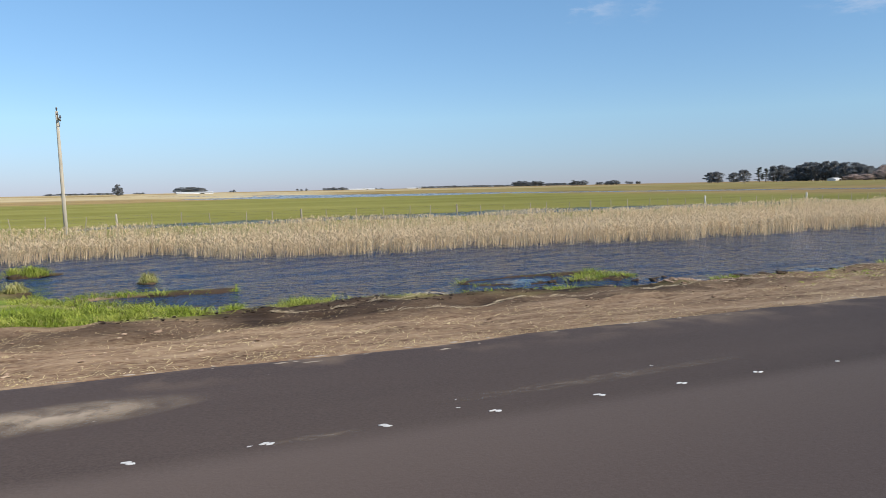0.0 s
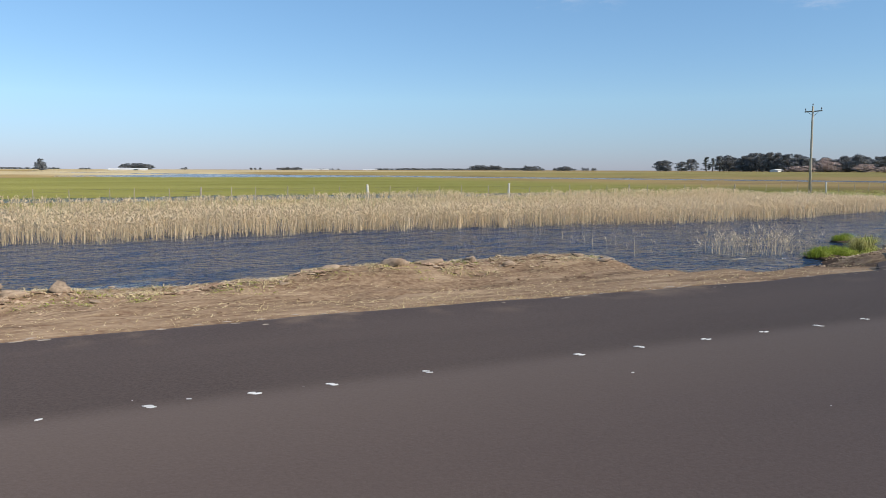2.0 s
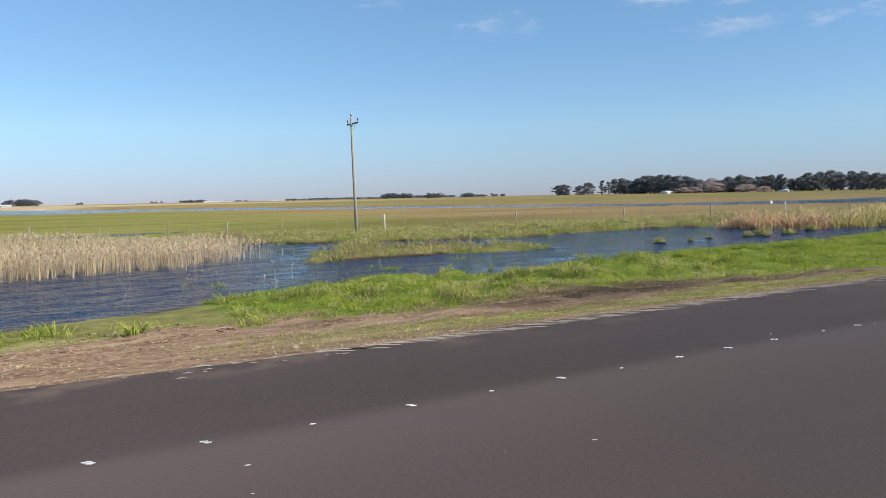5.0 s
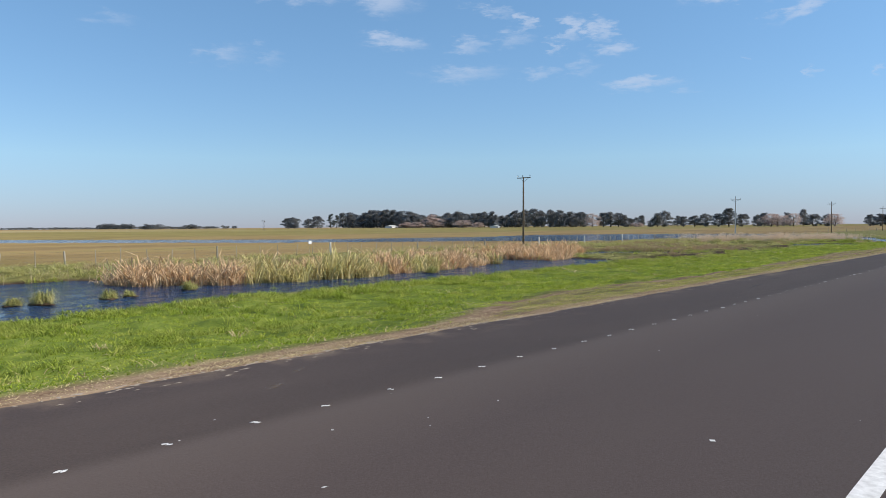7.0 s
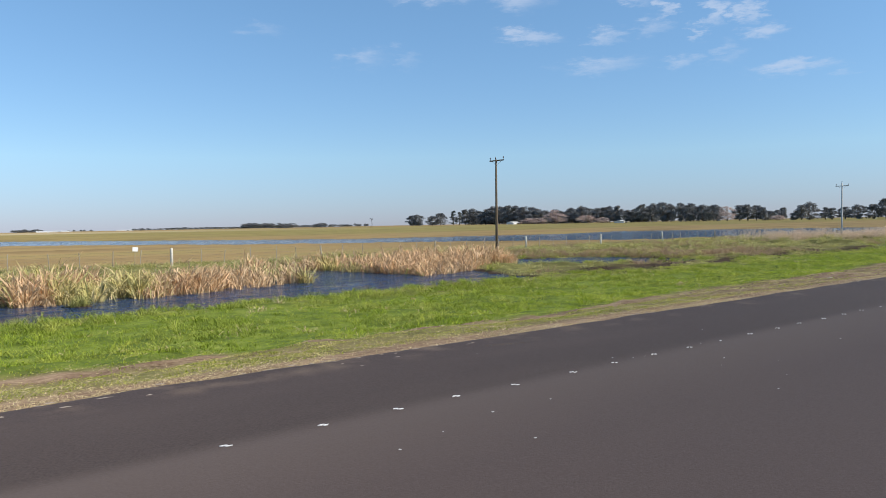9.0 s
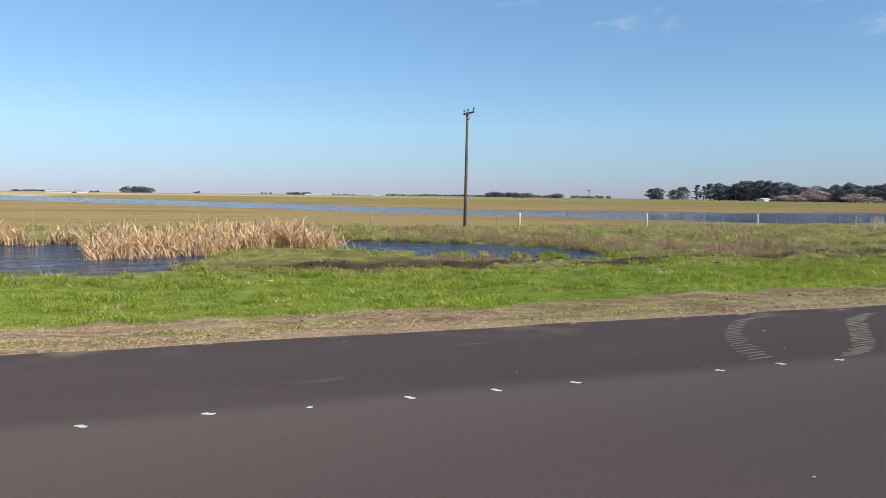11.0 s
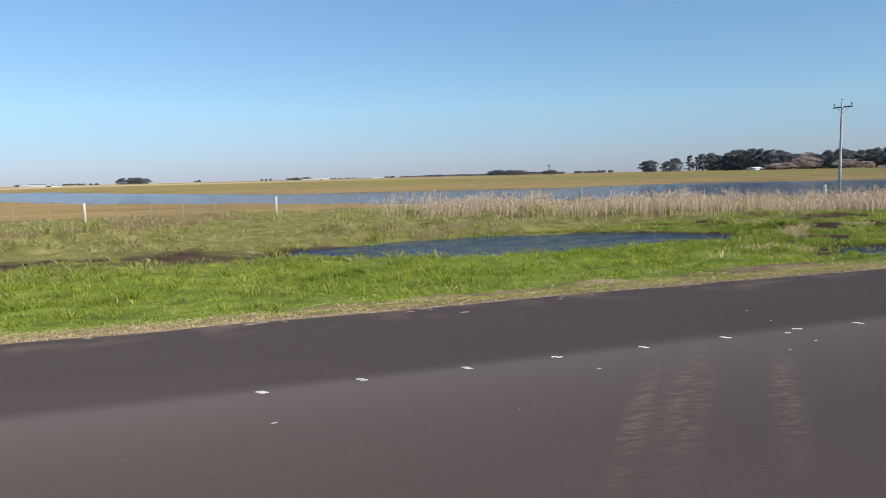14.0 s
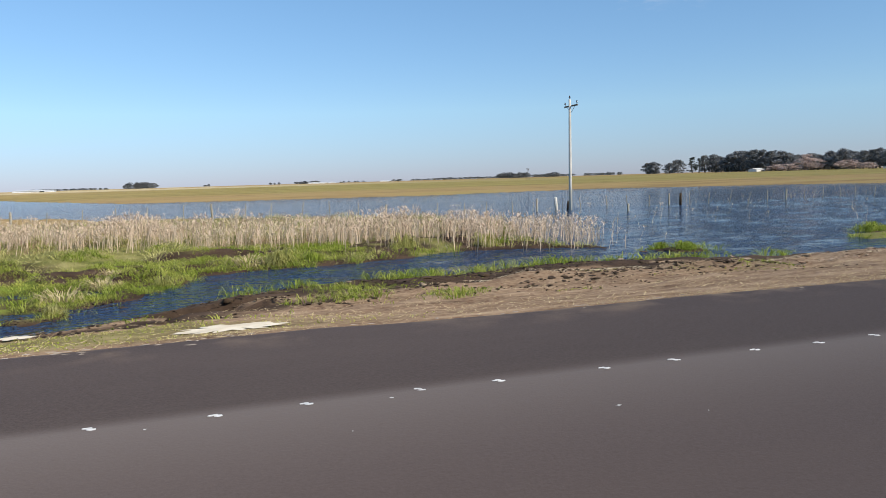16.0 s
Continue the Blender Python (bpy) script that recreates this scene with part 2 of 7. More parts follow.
def asphalt_material():
    m = Nodes("asphalt", 0.85, 0.2)
    p = m.position()
    y = m.calc("SUBTRACT", m.calc("MULTIPLY", m.calc("ADD", m.axis(p, 1), 6.5), 1.258), 6.5)
    warp = m.noise(m.position((0.12, 1, 1)), 0.8, 4)
    yy = m.calc("ADD", y, m.calc("MULTIPLY", m.calc("SUBTRACT", warp, 0.5), 0.3))
    # fresh dark mat in the far lane, worn greyer wheel paths
    base = m.ramp(m.span(yy, -9.0, 3.6), (0.0, (0.063, 0.046, 0.040)), (0.36, (0.076, 0.055, 0.049)), (0.55, (0.068, 0.050, 0.045)), (0.655, (0.080, 0.060, 0.052)), (0.700, (0.082, 0.062, 0.054)), (0.735, (0.045, 0.033, 0.029)), (0.86, (0.049, 0.036, 0.032)), (1.0, (0.044, 0.032, 0.030)))
    grit = m.noise(p, 38.0, 4, 0.75)
    blot = m.noise(m.position((0.25, 1, 1)), 0.7, 5)
    col = m.mix(m.span(grit, 0.32, 0.72, 0.0, 0.42), base, (0.119, 0.093, 0.082))
    col = m.mix(m.span(blot, 0.45, 0.75, 0.0, 0.4), col, (0.091, 0.069, 0.059))
    # polished paler band beside the paint dabs on the newer surfacing
    band = m.calc("MULTIPLY", m.span(yy, -2.7, 0.0), m.span(yy, 0.25, -0.05))
    col = m.mix(m.calc("MULTIPLY", m.calc("MULTIPLY", band, band), m.span(m.axis(p, 0), 205, 262, 0.08, 0.5)), col, (0.162, 0.138, 0.128))
    # the later surfacing is a more neutral grey
    col = m.mix(m.span(m.axis(p, 0), 156, 184), col, m.mix(1.0, col, (0.985, 1.0, 1.02), "MULTIPLY"))
    dust = m.calc("MULTIPLY", m.span(y, 2.2, 3.5), m.span(m.noise(p, 1.6, 6), 0.5, 0.75))
    col = m.mix(dust, col, (0.217, 0.160, 0.114))
    m.colour(col)
    m.bump(grit, 0.5, 0.006)
    return m.mat


def water_material():
    m = Nodes("flood_water", 0.07, 0.5)
    m.bsdf.inputs["IOR"].default_value = 1.33
    p = m.position()
    # the blue of the reflected sky is put into the base colour
    sky_blue = m.ramp(m.noise(p, 0.05, 3), (0.3, (0.022, 0.048, 0.108)), (0.7, (0.034, 0.062, 0.118)))
    m.colour(sky_blue)
    w1 = m.noise(m.position((0.55, 1.25, 1)), 1.4, 2, 0.5)
    w2 = m.noise(m.position((1.2, 1.1, 1)), 2.8, 3, 0.55)
    calm = m.span(m.noise(p, 0.06, 3), 0.35, 0.6, 0.75, 1.1)
    calm = m.calc("MULTIPLY", calm, m.calc("MAXIMUM", m.span(m.axis(p, 0), 92, 112, 1.0, 0.6), m.span(m.axis(p, 0), 248, 262, 0.6, 1.0)))
    # the open flood far out in the fields lies calmer
    calm = m.calc("MULTIPLY", calm, m.span(m.axis(p, 1), 90, 200, 1.0, 0.45))
    h = m.calc("ADD", m.calc("MULTIPLY", w1, 0.8), m.calc("MULTIPLY", w2, 1.0))
    m.link(m.span(m.axis(p, 1), 90, 200, 0.07, 0.08), m.bsdf.inputs["Roughness"])
    m.bump(m.calc("MULTIPLY", h, calm), 1.0, 0.8)
    return m.mat


def blade_material(name, dark, light, tip, through=0.35, mottle=0.6):
    m = Nodes(name, 0.7, 0.25)
    r = m.island()
    p = m.position()
    patch = m.calc("ADD", m.calc("MULTIPLY", m.noise(p, 0.45, 3), 0.5), m.calc("MULTIPLY", m.noise(p, 1.5, 2), 0.5))
    c = m.mix(r, dark, light)
    c = m.mix(m.span(patch, 0.44, 0.62), c, tip)
    c = m.mix(m.span(m.noise(p, 2.6, 3), 0.36, 0.56, mottle, 0.0), c, dark)
    m.colour(c)
    # thin leaves let part of the light through
    t = m.nt.nodes.new("ShaderNodeBsdfTranslucent")
    m.link(c, t.inputs["Color"])
    mx = m.nt.nodes.new("ShaderNodeMixShader")
    mx.inputs[0].default_value = through
    out = m.nt.nodes["Material Output"]
    m.link(m.bsdf.outputs[0], mx.inputs[1])
    m.link(t.outputs[0], mx.inputs[2])
    m.link(mx.outputs[0], out.inputs[0])
    return m.mat


def grained(name, dark, light, scale=8.0, stretch=(1, 1, 0.12), rough=0.85, spec=0.2, bump=0.3):
    m = Nodes(name, rough, spec)
    v = m.object_coords(stretch)
    n = m.noise(v, scale, 6)
    c = m.mix(m.span(n, 0.3, 0.7), dark, light)
    c = m.mix(m.span(m.random(), 0, 1, 0, 0.35), c, tuple(0.6 * k for k in dark))
    m.colour(c)
    m.bump(n, bump, 0.01)
    return m.mat


MAT_GROUND, MAT_ASPHALT, MAT_WATER = ground_material(), asphalt_material(), water_material()
MAT_VERGE = blade_material("verge_grass", (0.17, 0.235, 0.022), (0.42, 0.52, 0.055), (0.54, 0.56, 0.10), 0.45)
MAT_LUSH = blade_material("lush_leaf", (0.17, 0.225, 0.028), (0.37, 0.45, 0.06), (0.49, 0.50, 0.12), 0.4)
MAT_MOWN = blade_material("mown_grass", (0.24, 0.27, 0.045), (0.54, 0.53, 0.12), (0.68, 0.58, 0.24), 0.4)
MAT_TUSSOCK = blade_material("tussock_grass", (0.25, 0.25, 0.07), (0.50, 0.48, 0.16), (0.62, 0.56, 0.26), 0.35)
MAT_REED = blade_material("dry_reed", (0.64, 0.50, 0.315), (0.80, 0.65, 0.43), (0.76, 0.60, 0.40), 0.42, 0.2)
MAT_PINKREED = blade_material("pinkish_reed", (0.52, 0.40, 0.28), (0.80, 0.65, 0.48), (0.72, 0.56, 0.42), 0.25, 0.3)
MAT_CATTAIL = blade_material("dry_cattail", (0.42, 0.28, 0.15), (0.92, 0.70, 0.45), (0.82, 0.57, 0.33), 0.3)
MAT_CATTAIL_GREEN = blade_material("half_dry_cattail", (0.36, 0.29, 0.11), (0.86, 0.72, 0.40), (0.62, 0.57, 0.22), 0.3)
MAT_STRAW = blade_material("straw", (0.40, 0.31, 0.16), (0.80, 0.67, 0.40), (0.60, 0.48, 0.27), 0.2)
MAT_BLEACHED = blade_material("bleached_straw", (0.52, 0.42, 0.27), (0.88, 0.76, 0.54), (0.74, 0.62, 0.42), 0.2)
MAT_WEED = blade_material("brown_weed", (0.26, 0.17, 0.11), (0.50, 0.36, 0.24), (0.44, 0.33, 0.17), 0.25)
MAT_SOIL = grained("dark_soil", (0.03, 0.02, 0.014), (0.13, 0.09, 0.055), 6.0, (1, 1, 1), 0.95, 0.1, 0.8)
MAT_CLOD = grained("dry_soil", (0.20, 0.145, 0.10), (0.46, 0.35, 0.25), 6.0, (1, 1, 1), 0.95, 0.1, 0.8)


def crumbs(name, dark, mid, light):
    m = Nodes(name, 0.95, 0.1)
    n = m.noise(m.position(), 7.0, 5)
    c = m.ramp(m.island(), (0.0, dark), (0.5, mid), (1.0, light))
    m.colour(m.mix(m.span(n, 0.35, 0.65, 0, 0.6), c, mid))
    m.bump(n, 0.6, 0.03)
    return m.mat


MAT_EARTH = crumbs("crumbled_earth", (0.09, 0.055, 0.036), (0.32, 0.22, 0.15), (0.52, 0.40, 0.29))
MAT_MUD = crumbs("wet_mud", (0.018, 0.013, 0.01), (0.05, 0.036, 0.026), (0.13, 0.095, 0.065))
MAT_POST = grained("grey_wood", (0.28, 0.24, 0.18), (0.55, 0.50, 0.40))
MAT_POSTWHITE = grained("white_painted_wood", (0.62, 0.58, 0.50), (0.82, 0.79, 0.72))
MAT_POLEWOOD = grained("pole_wood", (0.11, 0.08, 0.055), (0.26, 0.20, 0.14), 6.0)
MAT_POLEPALE = grained("pale_pole", (0.38, 0.34, 0.27), (0.60, 0.55, 0.46), 6.0)
MAT_CONCRETE = grained("pole_concrete", (0.52, 0.49, 0.43), (0.72, 0.69, 0.62), 3.0, (1, 1, 0.3))
MAT_STEEL = grained("galvanised_steel", (0.05, 0.05, 0.05), (0.12, 0.12, 0.12), 20.0, (1, 1, 1), 0.5, 0.5)
MAT_CERAMIC = grained("brown_ceramic", (0.035, 0.02, 0.015), (0.07, 0.04, 0.03), 5.0, (1, 1, 1), 0.25, 0.5)
MAT_WIRE = grained("wire", (0.10, 0.09, 0.08), (0.22, 0.20, 0.18), 4.0, (1, 1, 1), 0.6, 0.5)
MAT_PAINT = grained("road_paint", (0.55, 0.54, 0.52), (0.82, 0.81, 0.79), 14.0, (1, 1, 1), 0.7)
MAT_MARKRED = grained("red_band", (0.60, 0.02, 0.03), (0.75, 0.04, 0.05), 4.0, (1, 1, 1), 0.5)
MAT_MARKWHITE = grained("white_plastic", (0.74, 0.74, 0.73), (0.84, 0.84, 0.83), 4.0, (1, 1, 1), 0.5)
# near-black that paints the shade on the ridges' steep faces
MAT_RIDGE_SHADE = grained("ridge_shade", (0.006, 0.006, 0.006), (0.014, 0.013, 0.013), 10.0, (1, 1, 1), 0.9)
MAT_DIRTMARK = grained("dried_dirt", (0.105, 0.085, 0.073), (0.18, 0.15, 0.13), 12.0, (1, 1, 1), 0.95)
MAT_LUG = grained("pale_dirt", (0.27, 0.23, 0.19), (0.48, 0.41, 0.34), 8.0, (1, 1, 1), 0.95)
MAT_PRINT = grained("faint_dirt_print", (0.13, 0.11, 0.09), (0.30, 0.25, 0.20), 8.0, (1, 1, 1), 0.95)
MAT_SAND = grained("pale_sand", (0.50, 0.43, 0.33), (0.72, 0.66, 0.54), 3.0, (1, 1, 1), 0.95)


def dust_film():
    m = Nodes("dust_film", 0.95, 0.1)
    m.colour((0.33, 0.27, 0.21))
    v = m.object_coords()
    g = m.nt.nodes.new("ShaderNodeVectorMath")
    g.operation = "LENGTH"
    m.link(m.object_coords((0.85, 2.6, 0)), g.inputs[0])
    a = m.calc("MULTIPLY", m.span(g.outputs["Value"], 1.0, 0.1), m.span(m.noise(v, 3.0, 6), 0.32, 0.58))
    m.link(a, m.bsdf.inputs["Alpha"])
    return m.mat


MAT_DUST = dust_film()


def smear_film():
    """Dried mud rubbed thin, fading out from the middle; made for a disc of radius 1."""
    m = Nodes("mud_smear", 0.95, 0.1)
    m.colour((0.26, 0.215, 0.175))
    g = m.nt.nodes.new("ShaderNodeVectorMath")
    g.operation = "LENGTH"
    m.link(m.object_coords((1, 1, 0)), g.inputs[0])
    a = m.calc("MULTIPLY", m.span(g.outputs["Value"], 1.0, 0.3), m.span(m.noise(m.position((1, 2.4, 1)), 9.0, 5, 0.7), 0.42, 0.62, 0.0, 0.42))
    m.link(a, m.bsdf.inputs["Alpha"])
    return m.mat


MAT_SMEAR = smear_film()
MAT_BARK = grained("bark", (0.16, 0.13, 0.105), (0.38, 0.33, 0.27), 2.0)
# grey-blue eucalyptus leaf, with distance haze mixed in: colour raised and made bluer
MAT_HAZED_LEAF = blade_material("hazed_eucalyptus_leaf", (0.16, 0.17, 0.18), (0.27, 0.28, 0.285), (0.28, 0.285, 0.285), 0.38)
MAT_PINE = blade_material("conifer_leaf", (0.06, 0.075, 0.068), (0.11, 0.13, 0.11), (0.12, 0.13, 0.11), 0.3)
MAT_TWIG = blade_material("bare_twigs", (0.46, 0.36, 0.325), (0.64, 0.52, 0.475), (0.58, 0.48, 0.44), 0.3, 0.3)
MAT_SHED = grained("white_sheet_metal", (0.68, 0.68, 0.66), (0.82, 0.82, 0.80), 0.4, (1, 1, 1), 0.5)
MAT_DARK = grained("dark_opening", (0.02, 0.02, 0.02), (0.04, 0.04, 0.04), 0.5, (1, 1, 1), 0.9)


# ---- helpers for meshes ----
def mesh_of(name, verts, faces, mat=None, smooth=False):
    """A mesh from an array of corners and a list of face arrays (rows of 3 or of 4 corners)."""
    me = bpy.data.meshes.new(name)
    verts = np.asarray(verts, np.float32)
    faces = [np.asarray(f, np.int32) for f in faces if len(f)]
    sizes = np.concatenate([np.full(len(f), f.shape[1], np.int32) for f in faces])
    loops = np.concatenate([f.ravel() for f in faces])
    me.vertices.add(len(verts))
    me.vertices.foreach_set("co", verts.ravel())
    me.loops.add(len(loops))
    me.loops.foreach_set("vertex_index", loops)
    me.polygons.add(len(sizes))
    me.polygons.foreach_set("loop_start", np.concatenate([[0], np.cumsum(sizes)[:-1]]).astype(np.int32))
    me.polygons.foreach_set("use_smooth", np.full(len(sizes), smooth, bool))
    me.update(calc_edges=True)
    me.validate()
    if mat:
        me.materials.append(mat)
    return me


def part(name, bm, mat, parent, label="", smooth=False):
    """Links a bmesh (or a finished mesh) as one mesh object under a thing."""
    if isinstance(bm, bmesh.types.BMesh):
        me = bpy.data.meshes.new(name)
        bm.to_mesh(me)
        bm.free()
        me.materials.append(mat)
        if smooth:
            me.polygons.foreach_set("use_smooth", np.ones(len(me.polygons), bool))
    else:
        me = bm
    ob = new(name, me)
    ob.parent = parent
    return tagged(ob, label)


def box(bm, size, at=(0, 0, 0), turn=None, bevel=0.0):
    m = Matrix.Translation(at) @ (turn or Matrix.Identity(4)) @ Matrix.Diagonal((*size, 1))
    vs = bmesh.ops.create_cube(bm, size=1, matrix=m)["verts"]
    if bevel:
        es = list({e for v in vs for e in v.link_edges})
        bmesh.ops.bevel(bm, geom=es, offset=bevel, segments=1, affect="EDGES")
    return bm


def tube(bm, rings, sides=8, cap=True):
    """A round bar through (x, y, z, radius) rings."""
    loops = []
    for k, (x, y, z, r) in enumerate(rings):
        a, b = rings[max(0, k - 1)], rings[min(len(rings) - 1, k + 1)]
        d = Vector((b[0] - a[0], b[1] - a[1], b[2] - a[2])).normalized()
        u = d.orthogonal().normalized() if k == 0 else (u - d * u.dot(d)).normalized()
        w = d.cross(u)
        loops.append([bm.verts.new(Vector((x, y, z)) + r * (u * math.cos(6.2832 * i / sides) + w * math.sin(6.2832 * i / sides))) for i in range(sides)])
    for p, q in zip(loops, loops[1:]):
        for i in range(sides):
            bm.faces.new((p[i], p[(i + 1) % sides], q[(i + 1) % sides], q[i]))
    if cap:
        bm.faces.new(loops[0][::-1])
        bm.faces.new(loops[-1])
    return bm


# smooth value noise on a lattice, for relief and for patchy planting
_LAT = np.random.default_rng(3).random((256, 256))


def vnoise(x, y, size):
    u, v = np.asarray(x, float) / size, np.asarray(y, float) / size
    i, j = np.floor(u).astype(int), np.floor(v).astype(int)
    fu, fv = u - i, v - j
    fu, fv = fu * fu * (3 - 2 * fu), fv * fv * (3 - 2 * fv)
    g = lambda a, b: _LAT[a % 256, b % 256]
    return (g(i, j) * (1 - fu) + g(i + 1, j) * fu) * (1 - fv) + (g(i, j + 1) * (1 - fu) + g(i + 1, j + 1) * fu) * fv


def smooth01(v):
    v = np.clip(v, 0, 1)
    return v * v * (3 - 2 * v)


# ---- the plan: flood water, land, road ----
EDGE_Y, DOT_Y, ROAD_Z = 1.25, -1.32, 0.40      # far edge of the asphalt, line of paint dabs, road level
DITCH_NEAR = [(-90, 27), (3, 26), (7, 25), (9, 21.5), (10.4, 18), (12.5, 16.4), (16, 14.4), (25, 13), (30, 12.5), (40, 13), (50, 12.6), (57.2, 12.4), (58.8, 9.2), (59.6, 6.4), (62.5, 6.2), (64.5, 9.2), (70, 11.8), (83, 12.6), (95, 15.6), (104, 19.3), (109.7, 16.9), (113, 18.4), (126, 20.6), (139, 21.4), (145, 22.4), (160, 22), (168, 21.8), (175, 22.6), (182, 22.8), (186.5, 22.2), (188.6, 23.6)]
DITCH_FAR = [(188, 27), (190.5, 31), (190, 40), (186, 42.5), (172, 41), (150, 40), (142, 41), (134, 41), (127, 39), (119, 42), (112, 45), (108, 48), (102, 46), (98, 40), (90, 38), (60, 39), (30, 39), (0, 40), (-90, 40)]
DITCH = DITCH_NEAR + DITCH_FAR
ISLAND = [(106, 29.3), (112, 28.9), (121.5, 28.3), (120.5, 30.5), (115, 34), (109, 34.5), (106.5, 31)]
POND_B = [(195.5, 36), (197.2, 31), (198.6, 29), (200.6, 27.6), (203.4, 26.4), (206, 25.2), (208.5, 24.4), (210.2, 26), (210.8, 30), (210, 34), (208.4, 37.4), (203.8, 39), (199.1, 41.4), (196.4, 41)]
POND_C = [(240, 21.5), (242, 19.8), (245.4, 18.4), (250, 17.5), (257, 17.8), (261, 19.5), (259.5, 22), (256, 25), (250, 26.4), (245, 25.4), (241, 24.2)]
LAKE_NEAR = [(260.9, 10.3), (261.7, 9.8), (263, 10.0), (264.2, 10.5), (266.3, 11.2), (268, 12.3), (270.3, 13.5), (272.2, 15.1), (275.3, 15.5), (280.8, 16.4), (284, 15.7), (287, 14.8), (293, 13.7), (299, 13.4), (303, 15), (306, 17.5), (312, 22), (324, 30), (345, 42), (375, 58), (395, 85)]
LAKE_FAR = [(385, 108), (352, 140), (312, 130), (258, 150), (232, 210), (206, 285), (150, 400), (60, 640), (-80, 1050), (-130, 1040), (-40, 760), (60, 470), (140, 268), (190, 186), (225, 115), (246, 92), (264, 67), (282, 52), (289, 38), (284, 27), (285.5, 20.5), (281.8, 22.6), (278.3, 21.8), (273.8, 20.6), (270.2, 19.6), (269.0, 17.4), (268.0, 15.0), (265.8, 12.2), (264.5, 11.7), (262.9, 11.6), (261.3, 11.1)]
LAKE = LAKE_NEAR + LAKE_FAR
FLOOD_A = [(5, 65), (31, 63), (58, 68), (80, 69), (104, 71), (108, 76), (90, 79), (58, 82), (35, 78), (12, 74)]
FLOOD_B = [(30, 300), (66, 262), (110, 250), (150, 262), (190, 300), (200, 340), (140, 400), (66, 410), (30, 360)]
POOL_D = [(257.6, 12.4), (258.2, 10.3), (259.1, 9.5), (259.5, 10.7), (260.2, 12.3), (260.1, 14.0), (258.9, 14.1), (258.6, 12.8)]
ISLET = [(286.0, 18.6), (286.6, 17.3), (288.6, 17.2), (288.5, 18.2), (287.2, 18.9)]
MUD_BARS = [[(22.3, 16.2), (24.6, 17.0), (27.9, 16.3), (27.6, 14.9), (24.5, 14.8), (22.8, 15.3)], [(10.6, 18.0), (10.9, 19.2), (15.6, 18.8), (15.3, 17.9)]]
SPIT = [(296, 17.4), (299, 17.0), (304, 18.5), (309, 21.5), (306, 23.8), (301, 22), (297.5, 19.5)]


def inside_distance(x, y, ring):
    """Distance to the outline of a ring: positive inside it, negative outside."""
    px, py = np.asarray(ring, float).T
    qx, qy = np.roll(px, -1), np.roll(py, -1)
    best = np.full(x.shape, 1e12)
    inside = np.zeros(x.shape, bool)
    for ax, ay, bx, by in zip(px, py, qx, qy):
        dx, dy = bx - ax, by - ay
        t = np.clip(((x - ax) * dx + (y - ay) * dy) / (dx * dx + dy * dy), 0, 1)
        best = np.minimum(best, (x - ax - t * dx) ** 2 + (y - ay - t * dy) ** 2)
        if dy:
            inside ^= ((ay > y) != (by > y)) & (x < ax + (y - ay) / dy * dx)
    return np.where(inside, 1, -1) * np.sqrt(best)


def wet(x, y):
    """Metres inside the flood water (negative: on land), with a ragged shore."""
    x, y = np.asarray(x, float), np.asarray(y, float)
    d = np.maximum(inside_distance(x, y, DITCH), inside_distance(x, y, POND_B))
    for ring in (ISLAND, *MUD_BARS):
        d = np.minimum(d, -inside_distance(x, y, ring))
    for ring in (POND_C, POOL_D, FLOOD_A, FLOOD_B):
        d = np.maximum(d, inside_distance(x, y, ring))
    lake = np.minimum.reduce([inside_distance(x, y, LAKE), -inside_distance(x, y, ISLET), -inside_distance(x, y, SPIT)])
    d = np.maximum(d, lake)
    flat = smooth01((x - 10) / 3) * smooth01((31 - x) / 2) * smooth01((y - 11.6) / 1) * smooth01((17 - y) / 1)
    bog = smooth01((x - 252) / 2) * smooth01((272 - x) / 3) * smooth01((y - 8.5) / 1.5) * smooth01((19 - y) / 2)
    pools = np.maximum(flat, bog) * 2.4 - 2.4 + 5.0 * (vnoise(0.5 * x, y + 17, 0.9) - np.where(x < 100, 0.60, 0.64))
    d = np.where(np.maximum(flat, bog) > 0.01, np.maximum(d, np.minimum(pools, 0.6)), d)
    far = smooth01((y - 45) / 60)
    rag = 0.9 * (vnoise(x, y, 2.2) - 0.5) + 0.6 * (vnoise(x + 40, y, 0.9) - 0.5)
    return d + rag * (1 + 6 * far)


